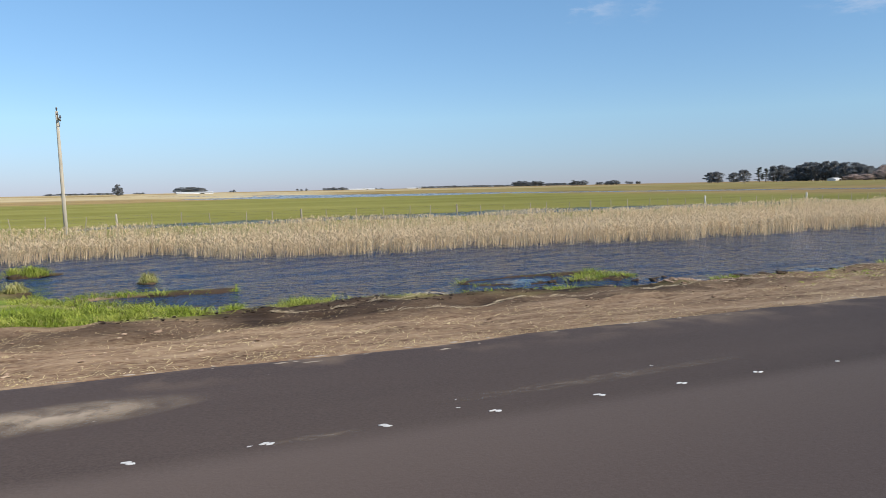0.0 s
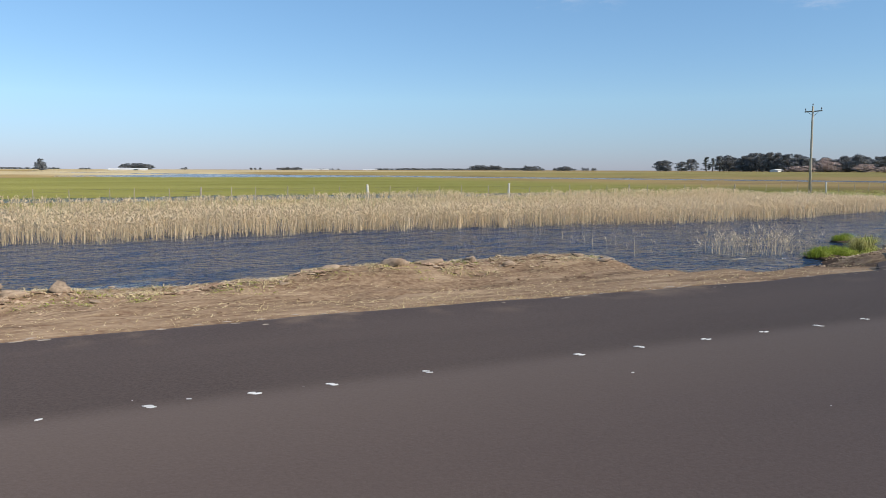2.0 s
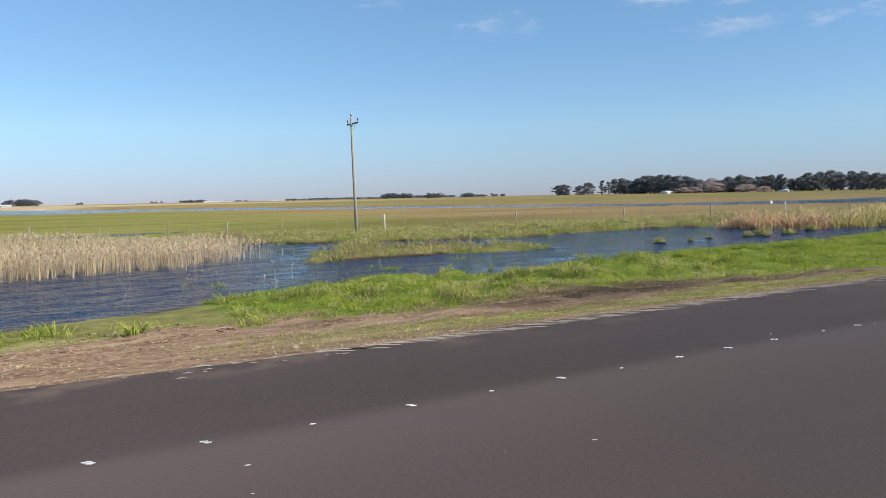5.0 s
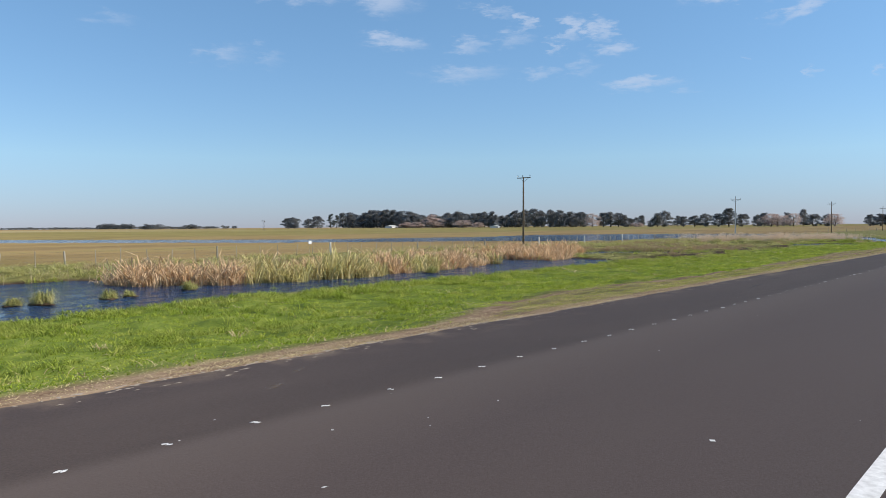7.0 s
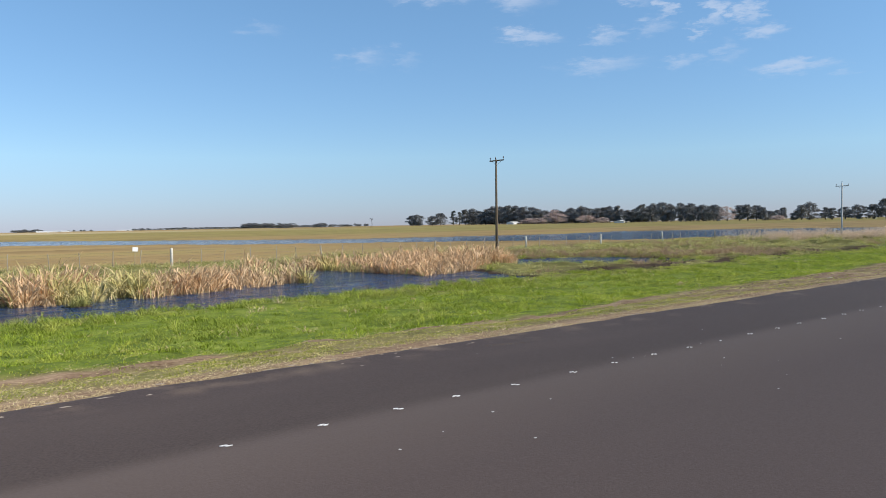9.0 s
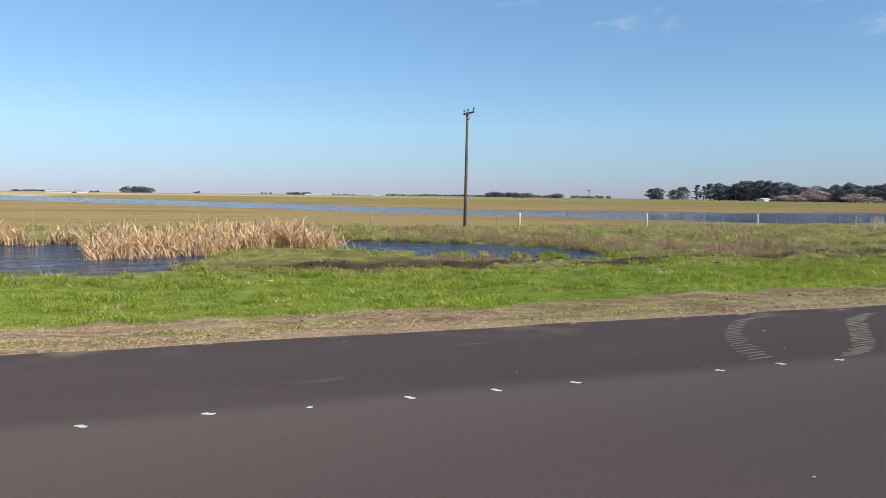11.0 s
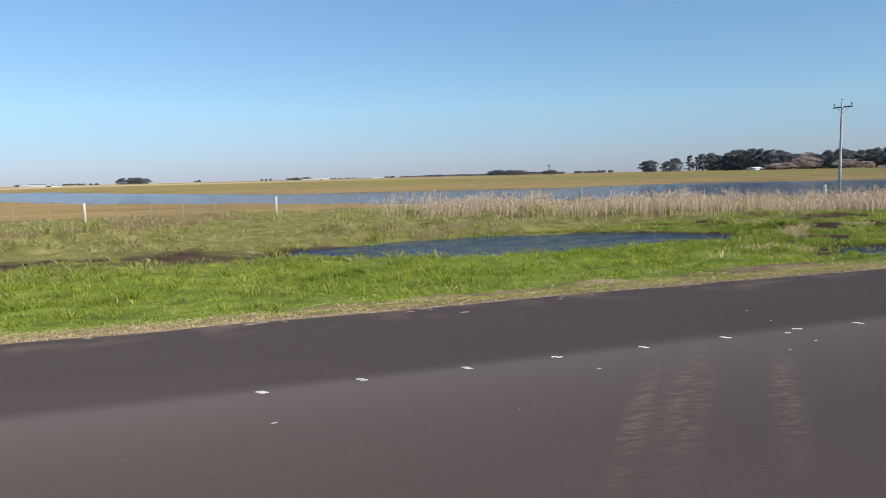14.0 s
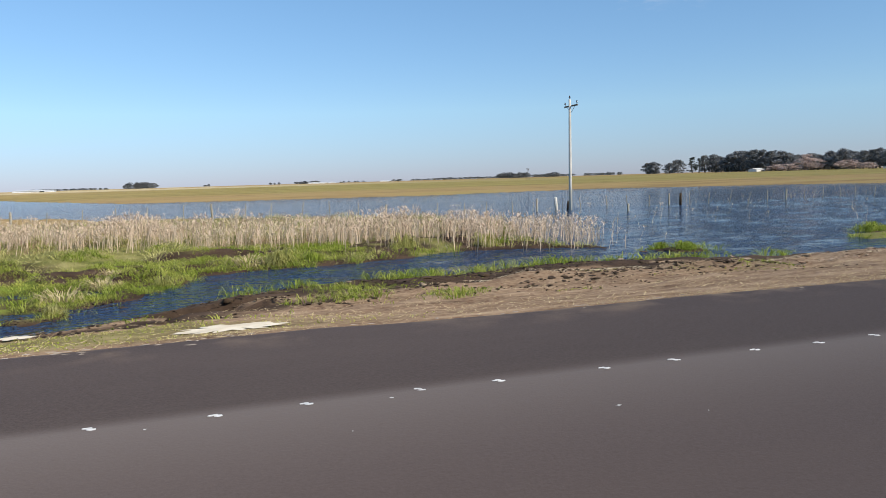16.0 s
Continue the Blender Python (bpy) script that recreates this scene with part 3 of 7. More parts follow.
def land(x, y):
    """Height of the land before the water cuts into it."""
    x, y = np.asarray(x, float), np.asarray(y, float)
    z = np.interp(np.abs(y + 3.9) - 5.15, [-0.4, 0, 0.2, 2, 4, 7, 11, 17, 28, 60, 300, 900, 5000], [0.36, 0.37, 0.35, 0.13, -0.17, -0.55, -0.82, -0.9, -0.86, -0.78, -0.6, 0.3, 0.8])
    away = smooth01((np.abs(y + 3.9) - 5.8) / 3)
    z = z + away * (0.16 * (vnoise(x, y, 3.1) - 0.5) + 0.12 * (vnoise(x, y + 9, 1.1) - 0.5))
    z = z + away * 0.13 * (vnoise(x, y + 3, 0.55) - 0.5) * smooth01((40 - y) / 6)
    # a low bank of pushed-up soil beside the washed shoulder
    bank = smooth01((x - 33) / 8) * smooth01((59 - x) / 1.6) + 0.2 * smooth01((x - 64) / 3) * smooth01((96 - x) / 8)
    bank = bank + 0.8 * smooth01((x - 268) / 6) * smooth01((340 - x) / 20)
    z = z + bank * np.exp(-((y - 9.4) / 1.5) ** 2) * (np.interp(x, [46, 50], [0.05, 0.16]) + 0.28 * vnoise(x, y, 1.4))
    # the shoulder is washed out to a scarp beside the marker post
    z = z - 0.8 * smooth01((x - 57.6) / 1.2) * smooth01((63.6 - x) / 1.4) * smooth01((y - 3.0 - 0.5 * vnoise(x, y, 0.8)) / 1.3) * smooth01((14 - y) / 3)
    crest = np.interp(x, [62, 64, 67, 71, 76, 82], [2.9, 4.2, 5.6, 7.0, 8.2, 9.2])
    z = z + smooth01((x - 62.2) / 1.0) * smooth01((84 - x) / 4) * np.exp(-((y - crest) / 0.7) ** 2) * (0.05 + 0.24 * vnoise(x, y, 0.9))
    # tussocky mounds on the grown banks
    rough = smooth01((x - 98) / 4) * smooth01((275 - x) / 5) * smooth01((y - dirt_width(x) - 0.3) / 1.5) * smooth01((52 - y) / 5)
    z = z + rough * (np.interp(y, [18, 28], [0.09, 0.32]) * smooth01((vnoise(x, y + 4, 1.5) - 0.45) / 0.4) * (0.4 + vnoise(x, y, 7.0)) - 0.05)
    # lumps of turf on the bog and along the washed near bank
    turf = smooth01((x - 252) / 4) * smooth01((273 - x) / 3) * smooth01((y - 10.5 - 0.7 * np.maximum(x - 261, 0)) / 1.5) * smooth01((24 - y) / 4)
    turf = turf + smooth01((x - 99) / 3) * smooth01((124 - x) / 8) * smooth01((y - 9.5) / 1.5) * smooth01((20 - y) / 3)
    z = z + 0.34 * turf * smooth01((vnoise(x, y + 4, 1.2) - 0.42) / 0.35)
    # low wet ground between the ponds
    low = smooth01((x - 188) / 6) * smooth01((243 - x) / 6)
    z = z - low * 0.10 * np.exp(-((y - 26) / 7) ** 2)
    dip = smooth01((x - 252) / 4) * smooth01((270 - x) / 4) * smooth01((y - 3.4) / 4.5) * smooth01((20 - y) / 4)
    z = z - 0.34 * dip
    return np.maximum(z, -1.0)


def ground_height(x, y):
    d = wet(x, y)
    z = land(x, y)
    slope = np.where(y < 60, 2.2, 14.0)
    ashore = WATER_Z + 0.03 + (z - WATER_Z - 0.03) * smooth01(-d / slope)
    under = WATER_Z - 0.02 - 0.7 * np.clip(d / 3.0, 0, 1)
    return np.where(d > 0, under, np.maximum(ashore, WATER_Z + 0.02))


def dirt_width(x):
    """Where the bare or mown shoulder ends and the lush bank begins."""
    return np.interp(x, [-60, 14, 20, 92, 100, 109.3, 113.2, 117, 128, 137, 141, 147, 157, 163, 170, 176, 182, 206, 214, 221, 226, 240, 254, 260, 263, 267, 272, 279, 600], [11.5, 11.5, 11, 12, 9.3, 9.8, 4.4, 2.9, 2.9, 3.6, 6.0, 9.4, 9.6, 8.6, 7.4, 8.4, 9.5, 9.7, 8.5, 7.6, 6.2, 5.2, 6, 5.5, 7.5, 10.5, 13.5, 15, 15])


def dirt_wander(x):
    """How far that border strays from its line."""
    return np.interp(x, [112, 116, 138, 144], [1.6, 0.6, 0.6, 1.3])


def mown(x, y):
    """The strip of short yellowish grass between the asphalt and the lush bank."""
    w = dirt_width(x) + dirt_wander(x) * (vnoise(x, y, 2.7) - 0.5)
    inner = np.interp(x, [95, 114, 119, 124, 130, 176, 236, 275], [1.7, 1.7, 1.7, 1.8, 2.0, 2.4, 1.6, 1.6])
    outer = np.where(x < 234, w - np.interp(x, [98, 112, 122, 128, 174, 182], [5.0, 5.0, 3.2, 1.6, 1.5, 0.5]), 3.9 + 0.6 * vnoise(x, y, 1.1))
    k = smooth01((y - inner) / 0.7) * smooth01((outer - y) / 0.6)
    along = smooth01((x - 94) / 5) * smooth01((180 - x) / 8) + smooth01((x - 232) / 8) * smooth01((273 - x) / 6)
    along = along + 0.5 * smooth01((x - 176) / 6) * smooth01((238 - x) / 6) * smooth01((vnoise(x, y + 5, 1.6) - 0.3) / 0.3)
    return k * along


# ---- ground, water, road ----
def build_ground():
    def steps(*runs):
        out = [runs[0][0]]
        for a, b, s in runs:
            n = max(1, round((b - a) / s))
            out += list(np.linspace(a, b, n + 1)[1:])
        return np.array(out)
    xs = steps((-4600, -1000, 600), (-1000, -200, 80), (-200, -30, 6), (-30, 330, 0.5), (330, 420, 2), (420, 700, 14), (700, 1500, 80), (1500, 4600, 620))
    ys = steps((-4600, -800, 600), (-800, -60, 60), (-60, -13, 4), (-13, 0.7, 1.37), (0.7, 30, 0.33), (30, 62, 0.7), (62, 160, 1.6), (160, 420, 5), (420, 1100, 20), (1100, 2000, 150), (2000, 4600, 650))
    X, Y = np.meshgrid(xs, ys)
    Z = ground_height(X, Y)
    Z = np.where((Y > -9.0) & (Y < EDGE_Y - 0.3), np.minimum(Z, ROAD_Z - 0.12), Z)
    nx, ny = len(xs), len(ys)
    i = (np.arange(ny - 1)[:, None] * nx + np.arange(nx - 1)[None]).ravel()
    me = mesh_of("ground", np.stack([X.ravel(), Y.ravel(), Z.ravel()], 1), [np.stack([i, i + 1, i + nx + 1, i + nx], 1)], MAT_GROUND, True)
    d = wet(X, Y)
    w = dirt_width(X) + dirt_wander(X) * (vnoise(X, Y, 2.7) - 0.5)
    dirt = smooth01((w - Y) / 0.7)
    strip = mown(X, Y)
    dirt = dirt * (1 - 0.9 * strip * (0.4 + 0.8 * vnoise(X, Y, 0.8)).clip(0, 1))
    dirt = np.maximum(dirt, smooth01((0.8 + d) / 0.6) * (vnoise(X, Y, 5) > 0.55) * (Y < 60) * (X < 98))
    lush = smooth01((Y - w + 0.3) / 0.8) * smooth01((20 + 4 * vnoise(X, Y, 6) - Y) / 4)
    lush = lush * np.where(X < 98, smooth01((15.5 - X) / 2) * np.where(Y > 14, smooth01((vnoise(X, Y, 1.8) - 0.45) / 0.1), 1.0), 1.0)
    patch = smooth01((vnoise(X, Y + 30, 2.4) - 0.66) / 0.1) * smooth01((Y - 9) / 2) * (Y < 40)
    lush = np.maximum(lush, 0.6 * patch * (X < 110) * (X > 24))
    lush = lush * (1 - smooth01((X - 254) / 3) * smooth01((Y - 6) / 2))
    lush = np.maximum(lush, smooth01((X - 252) / 3) * smooth01((273 - X) / 3) * smooth01((Y - 11 - 0.5 * np.maximum(X - 262, 0)) / 1.5) * smooth01((26 - Y) / 3) * smooth01((vnoise(X, Y, 1.5) - 0.3) / 0.1))
    lush = np.maximum(lush, 0.5 * smooth01((vnoise(X, Y, 1.3) - 0.70) / 0.1) * smooth01((Y - 6.5) / 2) * (Y < 25) * (X > 262))
    lush = lush * (1 - 0.8 * smooth01((X - 275) / 2) * (Y < 17))
    mudlow = smooth01((X - 188) / 5) * smooth01((242 - X) / 5) * np.exp(-((Y - 22.6) / 2.8) ** 2) * smooth01((vnoise(X, Y, 2.0) - 0.32) / 0.15)
    wash = smooth01((d + 1.1) / 0.7) * (Y < 60) * (vnoise(X + 7, Y, 3.3) > 0.36)
    rut = np.exp(-((Y - dirt_width(X) + np.interp(X, [98, 112, 122, 128], [2.2, 2.2, 1.4, 0.7])) / np.interp(X, [98, 112, 122, 128], [2.0, 2.0, 1.3, 0.9])) ** 2) * (smooth01((X - 100) / 4) * smooth01((112 - X) / 2) + 0.25 * smooth01((X - 142) / 4) * smooth01((176 - X) / 8) + smooth01((X - 246) / 4) * smooth01((268 - X) / 4)) * np.interp(X, [112, 124, 132], [0.8, 0.7, 0.32])
    rut = rut + 0.5 * smooth01((X + 10) / 5) * smooth01((32 - X) / 5) * smooth01((Y - 7) / 1.5) * smooth01((12 - Y) / 1.5)
    mud = np.clip(np.maximum.reduce([mudlow, wash, 1.25 * rut * (0.5 + vnoise(X, Y, 1.2)), 0.0 * X]), 0, 1)
    dark = smooth01((Y - 9.3 + vnoise(X, Y, 2.0)) / 0.6) * smooth01((17.5 - Y) / 1.0) * smooth01((vnoise(X, Y, 1.6) - 0.1) / 0.2) * smooth01((X - 13) / 2) * smooth01((28 - X) / 3)
    bog = smooth01((X - 254) / 3) * smooth01((272 - X) / 3) * smooth01((Y - 6.6) / 0.8) * smooth01((17 - Y) / 3) * smooth01((vnoise(X, Y, 1.5) - 0.40) / 0.15)
    bog = np.maximum(bog, smooth01((X - 259) / 2) * smooth01((292 - X) / 6) * smooth01((Y - 5.4 - 0.35 * (X - 264).clip(0, 12)) / 0.8) * smooth01((d + 6) / 1.5) * smooth01((vnoise(X, Y, 1.3) - 0.16) / 0.15))
    scarp = smooth01((X - 57.2) / 1.0) * smooth01((64 - X) / 1.5) * smooth01((Y - 1.5) / 0.5) * smooth01((12 - Y) / 2)
    mud = np.maximum.reduce([mud, dark, bog, scarp])
    f = smooth01((Y - 54) / 5)
    f = np.maximum(f, smooth01((-20 - Y) / 10))
    crop = smooth01((165 - X) / 45) * smooth01((Y - 50) / 6) * smooth01((235 - Y + 40 * vnoise(X, Y, 60)) / 30)
    crop = np.maximum(crop, 0.55 * smooth01((Y - 180) / 60) * smooth01((900 - Y) / 200) * smooth01((X - 60) / 300))
    crop = np.maximum(crop, (Y < -20) * 1.0)
    stub = smooth01((Y - 330 + 80 * vnoise(X, Y, 120)) / 60) * smooth01((vnoise(X, Y, 260) - 0.30) / 0.2) * smooth01((700 - X) / 500)
    n = X.size
    one = np.ones(n, np.float32)
    for key, chans in (("cover", (dirt, lush, mud)), ("field", (f, crop, stub))):
        at = me.color_attributes.new(key, "FLOAT_COLOR", "POINT")
        at.data.foreach_set("color", np.stack([*(c.ravel().astype(np.float32) for c in chans), one], 1).ravel())
    return tagged(new("ground", me), "flat flooded farmland with dirt verge, grass and open fields", "ground", kind="structure")


ground = build_ground()


def build_water():
    """The flood surface: wind waves in the ditch and near lake, plain sheets beyond."""
    def grid(xs, ys, wavy):
        X, Y = np.meshgrid(xs, ys)
        Z = np.full(X.shape, WATER_Z)
        if wavy:
            r = np.random.default_rng(12)
            edge = smooth01((X - xs[0]) / 4) * smooth01((xs[-1] - X) / 4) * smooth01((ys[-1] - Y) / 5)
            gust = 0.45 + 0.85 * smooth01((vnoise(X, Y, 9.0) * 0.6 + vnoise(X, Y, 3.0) * 0.4 - 0.25) / 0.4)
            for lam in np.geomspace(1.3, 3.2, 10):
                a = radians(-62 + r.normal(0, 26))
                Z = Z + edge * gust * 0.0022 * lam ** 0.8 * np.sin(6.2832 / lam * (X * math.cos(a) + Y * math.sin(a)) + r.uniform(0, 6.28) + 3.0 * vnoise(X, Y, 2.5))
        nx = len(xs)
        i = (np.arange(len(ys) - 1)[:, None] * nx + np.arange(nx - 1)[None]).ravel()
        return np.stack([X.ravel(), Y.ravel(), Z.ravel()], 1), np.stack([i, i + 1, i + nx + 1, i + nx], 1)
    V, Q, base = [], [], 0
    for xs, ys, wavy in ((np.arange(-30, 340.1, 0.5), np.arange(7, 58.1, 0.5), True), (np.linspace(-300, -30, 20), np.linspace(7, 58, 10), False), (np.linspace(340, 500, 12), np.linspace(7, 58, 10), False), (np.linspace(-300, 500, 60), np.linspace(58, 1150, 90), False)):
        v, q = grid(xs, ys, wavy)
        V.append(v)
        Q.append(q + base)
        base += len(v)
    me = mesh_of("water", np.concatenate(V), [np.concatenate(Q)], MAT_WATER, True)
    return tagged(new("water", me), "dark blue rippled flood water over ditch and fields", "water", kind="structure")


water = build_water()


def edge_line(x):
    e = EDGE_Y + 0.16 * (vnoise(x, 0 * x, 3.0) - 0.5) + 0.12 * (vnoise(x, 0 * x + 5, 0.7) - 0.5)
    # the shoulder is paved wider where the bank has washed away
    e = e + 0.75 * smooth01((x - 56.4) / 1.2) * smooth01((66 - x) / 4) + 0.4 * smooth01((x - 62) / 2) * smooth01((80 - x) / 10)
    return e


def build_road():
    xs = np.concatenate([np.linspace(-900, -30, 40), np.arange(-29.7, 330, 0.3), np.linspace(331, 900, 80)])
    e = edge_line(xs)
    ys = np.array([-9.05, -8.9, -6, -3, -1.0, 0.5])
    rows = [np.full(len(xs), y) for y in ys] + [e - 0.1, e, e + 0.03]
    zs = [ROAD_Z + k for k in (-0.2, 0.0, 0.0, 0.0, 0.0, 0.0, 0.0, -0.012, -0.16)]
    V = np.stack([np.stack([xs, r, np.full(len(xs), z)], 1) for r, z in zip(rows, zs)]).reshape(-1, 3)
    n = len(xs)
    i = (np.arange(len(rows) - 1)[:, None] * n + np.arange(n - 1)[None]).ravel()
    me = mesh_of("road", V, [np.stack([i, i + 1, i + n + 1, i + n], 1)], MAT_ASPHALT)
    return tagged(new("road", me), "dark new asphalt road with a crumbling dusty edge", "road", kind="structure")


road = build_road()

# ---- plants ----
def blades(name, x, y, z, height, width, lean, mat, droop=0.5, spread=None):
    """Many leaf blades as one mesh: each a bent tapering strip of three faces."""
    n = len(x)
    yaw = rng.random(n) * 6.2832
    tilt = rng.random(n) * 6.2832
    side = np.stack([np.cos(yaw), np.sin(yaw), 0 * yaw], 1) * (width / 2)[:, None]
    lx, ly = np.cos(tilt) * lean, np.sin(tilt) * lean
    base = np.stack([x, y, z - 0.03], 1)
    mid = base + np.stack([lx * 0.42, ly * 0.42, 0.66 * height + 0.03], 1)
    top = base + np.stack([lx * (1 + droop), ly * (1 + droop), height * (1 - 0.42 * np.minimum(1.3, lean / np.maximum(height, 1e-3)))], 1)
    V = np.stack([base - side, base + side, mid - side * 0.8, mid + side * 0.8, top], 1).reshape(-1, 3)
    k = np.arange(n) * 5
    me = mesh_of(name, V, [np.stack([k, k + 1, k + 3, k + 2], 1), np.stack([k + 2, k + 3, k + 4], 1)], mat)
    return me


def arched(name, x, y, z, height, width, reach, heading, mat, fall=0.35):
    """Leaf blades that rise, arch over towards their heading and hang: three tapering faces each, their flat side up."""
    out = np.stack([np.cos(heading), np.sin(heading), 0 * heading], 1)
    side = np.stack([-out[:, 1], out[:, 0], 0 * heading], 1) * (width / 2)[:, None]
    side = side + out * (width * 0.25)[:, None] * rng.uniform(-1, 1, len(x))[:, None]
    up = np.array([0, 0, 1.0])
    base = np.stack([x, y, z - 0.02], 1)
    p1 = base + out * (0.22 * reach)[:, None] + up * (0.62 * height)[:, None]
    p2 = base + out * (0.62 * reach)[:, None] + up * height[:, None]
    tip = base + out * reach[:, None] + up * (height * (1 - fall * rng.uniform(0.3, 1.7, len(x))))[:, None]
    V = np.stack([base - side, base + side, p1 - side, p1 + side, p2 - side * 0.75, p2 + side * 0.75, tip], 1).reshape(-1, 3)
    k = np.arange(len(x)) * 7
    return mesh_of(name, V, [np.stack([k, k + 1, k + 3, k + 2], 1), np.stack([k + 2, k + 3, k + 5, k + 4], 1), np.stack([k + 4, k + 5, k + 6], 1)], mat)


def sow(x0, x1, y0, y1, count, keep):
    x, y = rng.uniform(x0, x1, count), rng.uniform(y0, y1, count)
    k = rng.random(count) < keep(x, y)
    return x[k], y[k]


def mud_gap(x, y):
    """Bare wet mud between the road bank and the ponds."""
    return 1 - 0.92 * ((x > 188) & (x < 242) & (np.abs(y - 22.6 - 1.6 * (vnoise(x, y, 6.0) - 0.5)) < 1.9) & (vnoise(x, y, 2.0) > 0.36))


def verge_keep(x, y):
    d = wet(x, y)
    w = dirt_width(x) + dirt_wander(x) * (vnoise(x, y, 2.7) - 0.5)
    k = smooth01((y - w + 0.5) / 0.7) * smooth01((21 + 4 * vnoise(x, y, 6) - y) / 3) * smooth01((-d - 0.02) / 0.3)
    strip = 0.12 * smooth01((y - 2.2) / 0.4) * (vnoise(x, y, 1.7) > 0.55)
    early = (x < 98) * (x > 30) * smooth01((vnoise(x, y + 30, 2.4) - 0.66) / 0.08) * (y > 9) * (d < -0.1) * 0.6
    early = np.maximum(early, (x < 15) * smooth01((y - 11.4) / 0.6) * np.where(y > 14, 0.6, 1) * (vnoise(x, y, 1.8) > np.where(y > 14, 0.5, 0.2)) * (d < 0.1))
    early = np.maximum(early, (x < 30) * (x > 13) * smooth01((y - 13.2) / 0.6) * (vnoise(x, y, 1.1) > 0.66) * (d < 0.1) * 0.7)
    late = (x > 265) * 0.45 * smooth01((vnoise(x, y, 1.3) - 0.70) / 0.08) * (y > 6.5) * (d < -0.1)
    k = k * np.where((x > 257) & (y > 5), 1.0 * (vnoise(x, y + 2, 1.4) > np.where(y < 11 + 0.7 * np.maximum(x - 264, 0), 0.74, 0.56)), 1.0)
    late = late * (x > 273)
    k = np.where((x > 98) & (x < 273), np.maximum(k, strip), np.maximum(early, late))
    return k * (0.55 + 0.45 * (vnoise(x, y, 0.8) > 0.35)) * mud_gap(x, y)


def grass_verge():
    x, y = sow(-8, 300, 1.4, 24, 560000, verge_keep)
    z = ground_height(x, y)
    n = len(x)
    clump = smooth01((vnoise(x, y, 0.8) - 0.35) / 0.45) * (0.35 + 0.65 * smooth01((vnoise(x + 50, y, 3.5) - 0.25) / 0.5))
    h = (0.025 + 0.07 * clump) * rng.uniform(0.6, 1.3, n) * np.interp(y, [1.4, 4, 9], [0.5, 0.8, 1.1])
    me = blades("verge_grass", x, y, z, h, rng.uniform(0.012, 0.026, n), h * rng.uniform(0.7, 2.0, n), MAT_VERGE)
    tagged(new("verge_grass", me), "short bright green grass on the road bank", "grass", kind="stuff")
    # rank tufts with leaves hanging to all sides, taller towards the ditch
    x, y = sow(97, 275, 2.6, 23, 30000, lambda a, b: verge_keep(a, b) * (0.06 + 0.94 * smooth01((vnoise(a + 20, b, 1.7) - 0.48) / 0.16)) * np.interp(b - dirt_width(a), [0, 1.5, 5], [0.25, 0.6, 1.0]))
    per = 13
    n = len(x)
    tall = np.interp(y - dirt_width(x), [0, 3, 8], [0.07, 0.11, 0.17]) * rng.uniform(0.6, 1.4, n)
    a = rng.random(n * per) * 6.2832
    r = np.sqrt(rng.random(n * per)) * 0.16
    bx, by = np.repeat(x, per) + r * np.cos(a), np.repeat(y, per) + r * np.sin(a)
    hh = np.repeat(tall, per) * rng.uniform(0.6, 1.2, n * per)
    me = arched("lush_tufts", bx, by, ground_height(bx, by), hh, rng.uniform(0.010, 0.024, n * per), hh * rng.uniform(0.8, 2.4, n * per), a, MAT_LUSH, 0.6)
    tagged(new("lush_tufts", me), "lush green tufts with arching leaves on the road bank", "grass", kind="stuff")
    # the first muddy shore: a thick grassy strip, tufts along the shallows
    x, y = sow(-6, 30, 11, 19, 6500, lambda a, b: (wet(a, b) < 0.15) * np.maximum(smooth01((14.8 - a) / 0.8) * smooth01((b - 11.5) / 0.4) * smooth01((14.2 - b) / 0.6), 0.55 * smooth01((wet(a, b) + 1.3) / 0.5) * (vnoise(a, b, 1.3) > 0.52)))
    n = len(x)
    a = rng.random(n * per) * 6.2832
    bx, by = np.repeat(x, per) + 0.14 * np.cos(a), np.repeat(y, per) + 0.14 * np.sin(a)
    hh = np.repeat(rng.uniform(0.07, 0.2, n), per) * rng.uniform(0.6, 1.2, n * per)
    me = arched("shore_tufts", bx, by, np.maximum(ground_height(bx, by), WATER_Z), hh, rng.uniform(0.012, 0.026, n * per), hh * rng.uniform(0.8, 2.2, n * per), a, MAT_LUSH, 0.5)
    tagged(new("shore_tufts", me), "green tufts along the muddy shallows", "grass", kind="stuff")
    x, y = sow(10, 31, 11.5, 17, 1500, lambda a, b: (wet(a, b) < 0.05) * smooth01((vnoise(0.6 * a, b + 3, 1.0) - 0.46) / 0.1) * np.interp(a, [10, 20, 31], [1.0, 0.8, 0.35]))
    n = len(x)
    a = rng.random(n * per) * 6.2832
    bx, by = np.repeat(x, per) + 0.12 * np.cos(a), np.repeat(y, per) + 0.12 * np.sin(a)
    hh = np.repeat(rng.uniform(0.02, 0.08, n), per) * rng.uniform(0.6, 1.2, n * per)
    me = arched("mud_flat_grass", bx, by, np.maximum(ground_height(bx, by), WATER_Z), hh, rng.uniform(0.010, 0.02, n * per), hh * rng.uniform(1.2, 3.0, n * per), a, MAT_TUSSOCK, 0.6)
    tagged(new("mud_flat_grass", me), "low yellowish green scraps of grass on the mud flat", "grass", kind="stuff")
    # dead blades lying among the lush ones
    x, y = sow(97, 275, 3, 23, 16000, lambda a, b: verge_keep(a, b) * smooth01((vnoise(a + 70, b, 1.3) - 0.5) / 0.2))
    n = len(x)
    h = rng.uniform(0.03, 0.12, n)
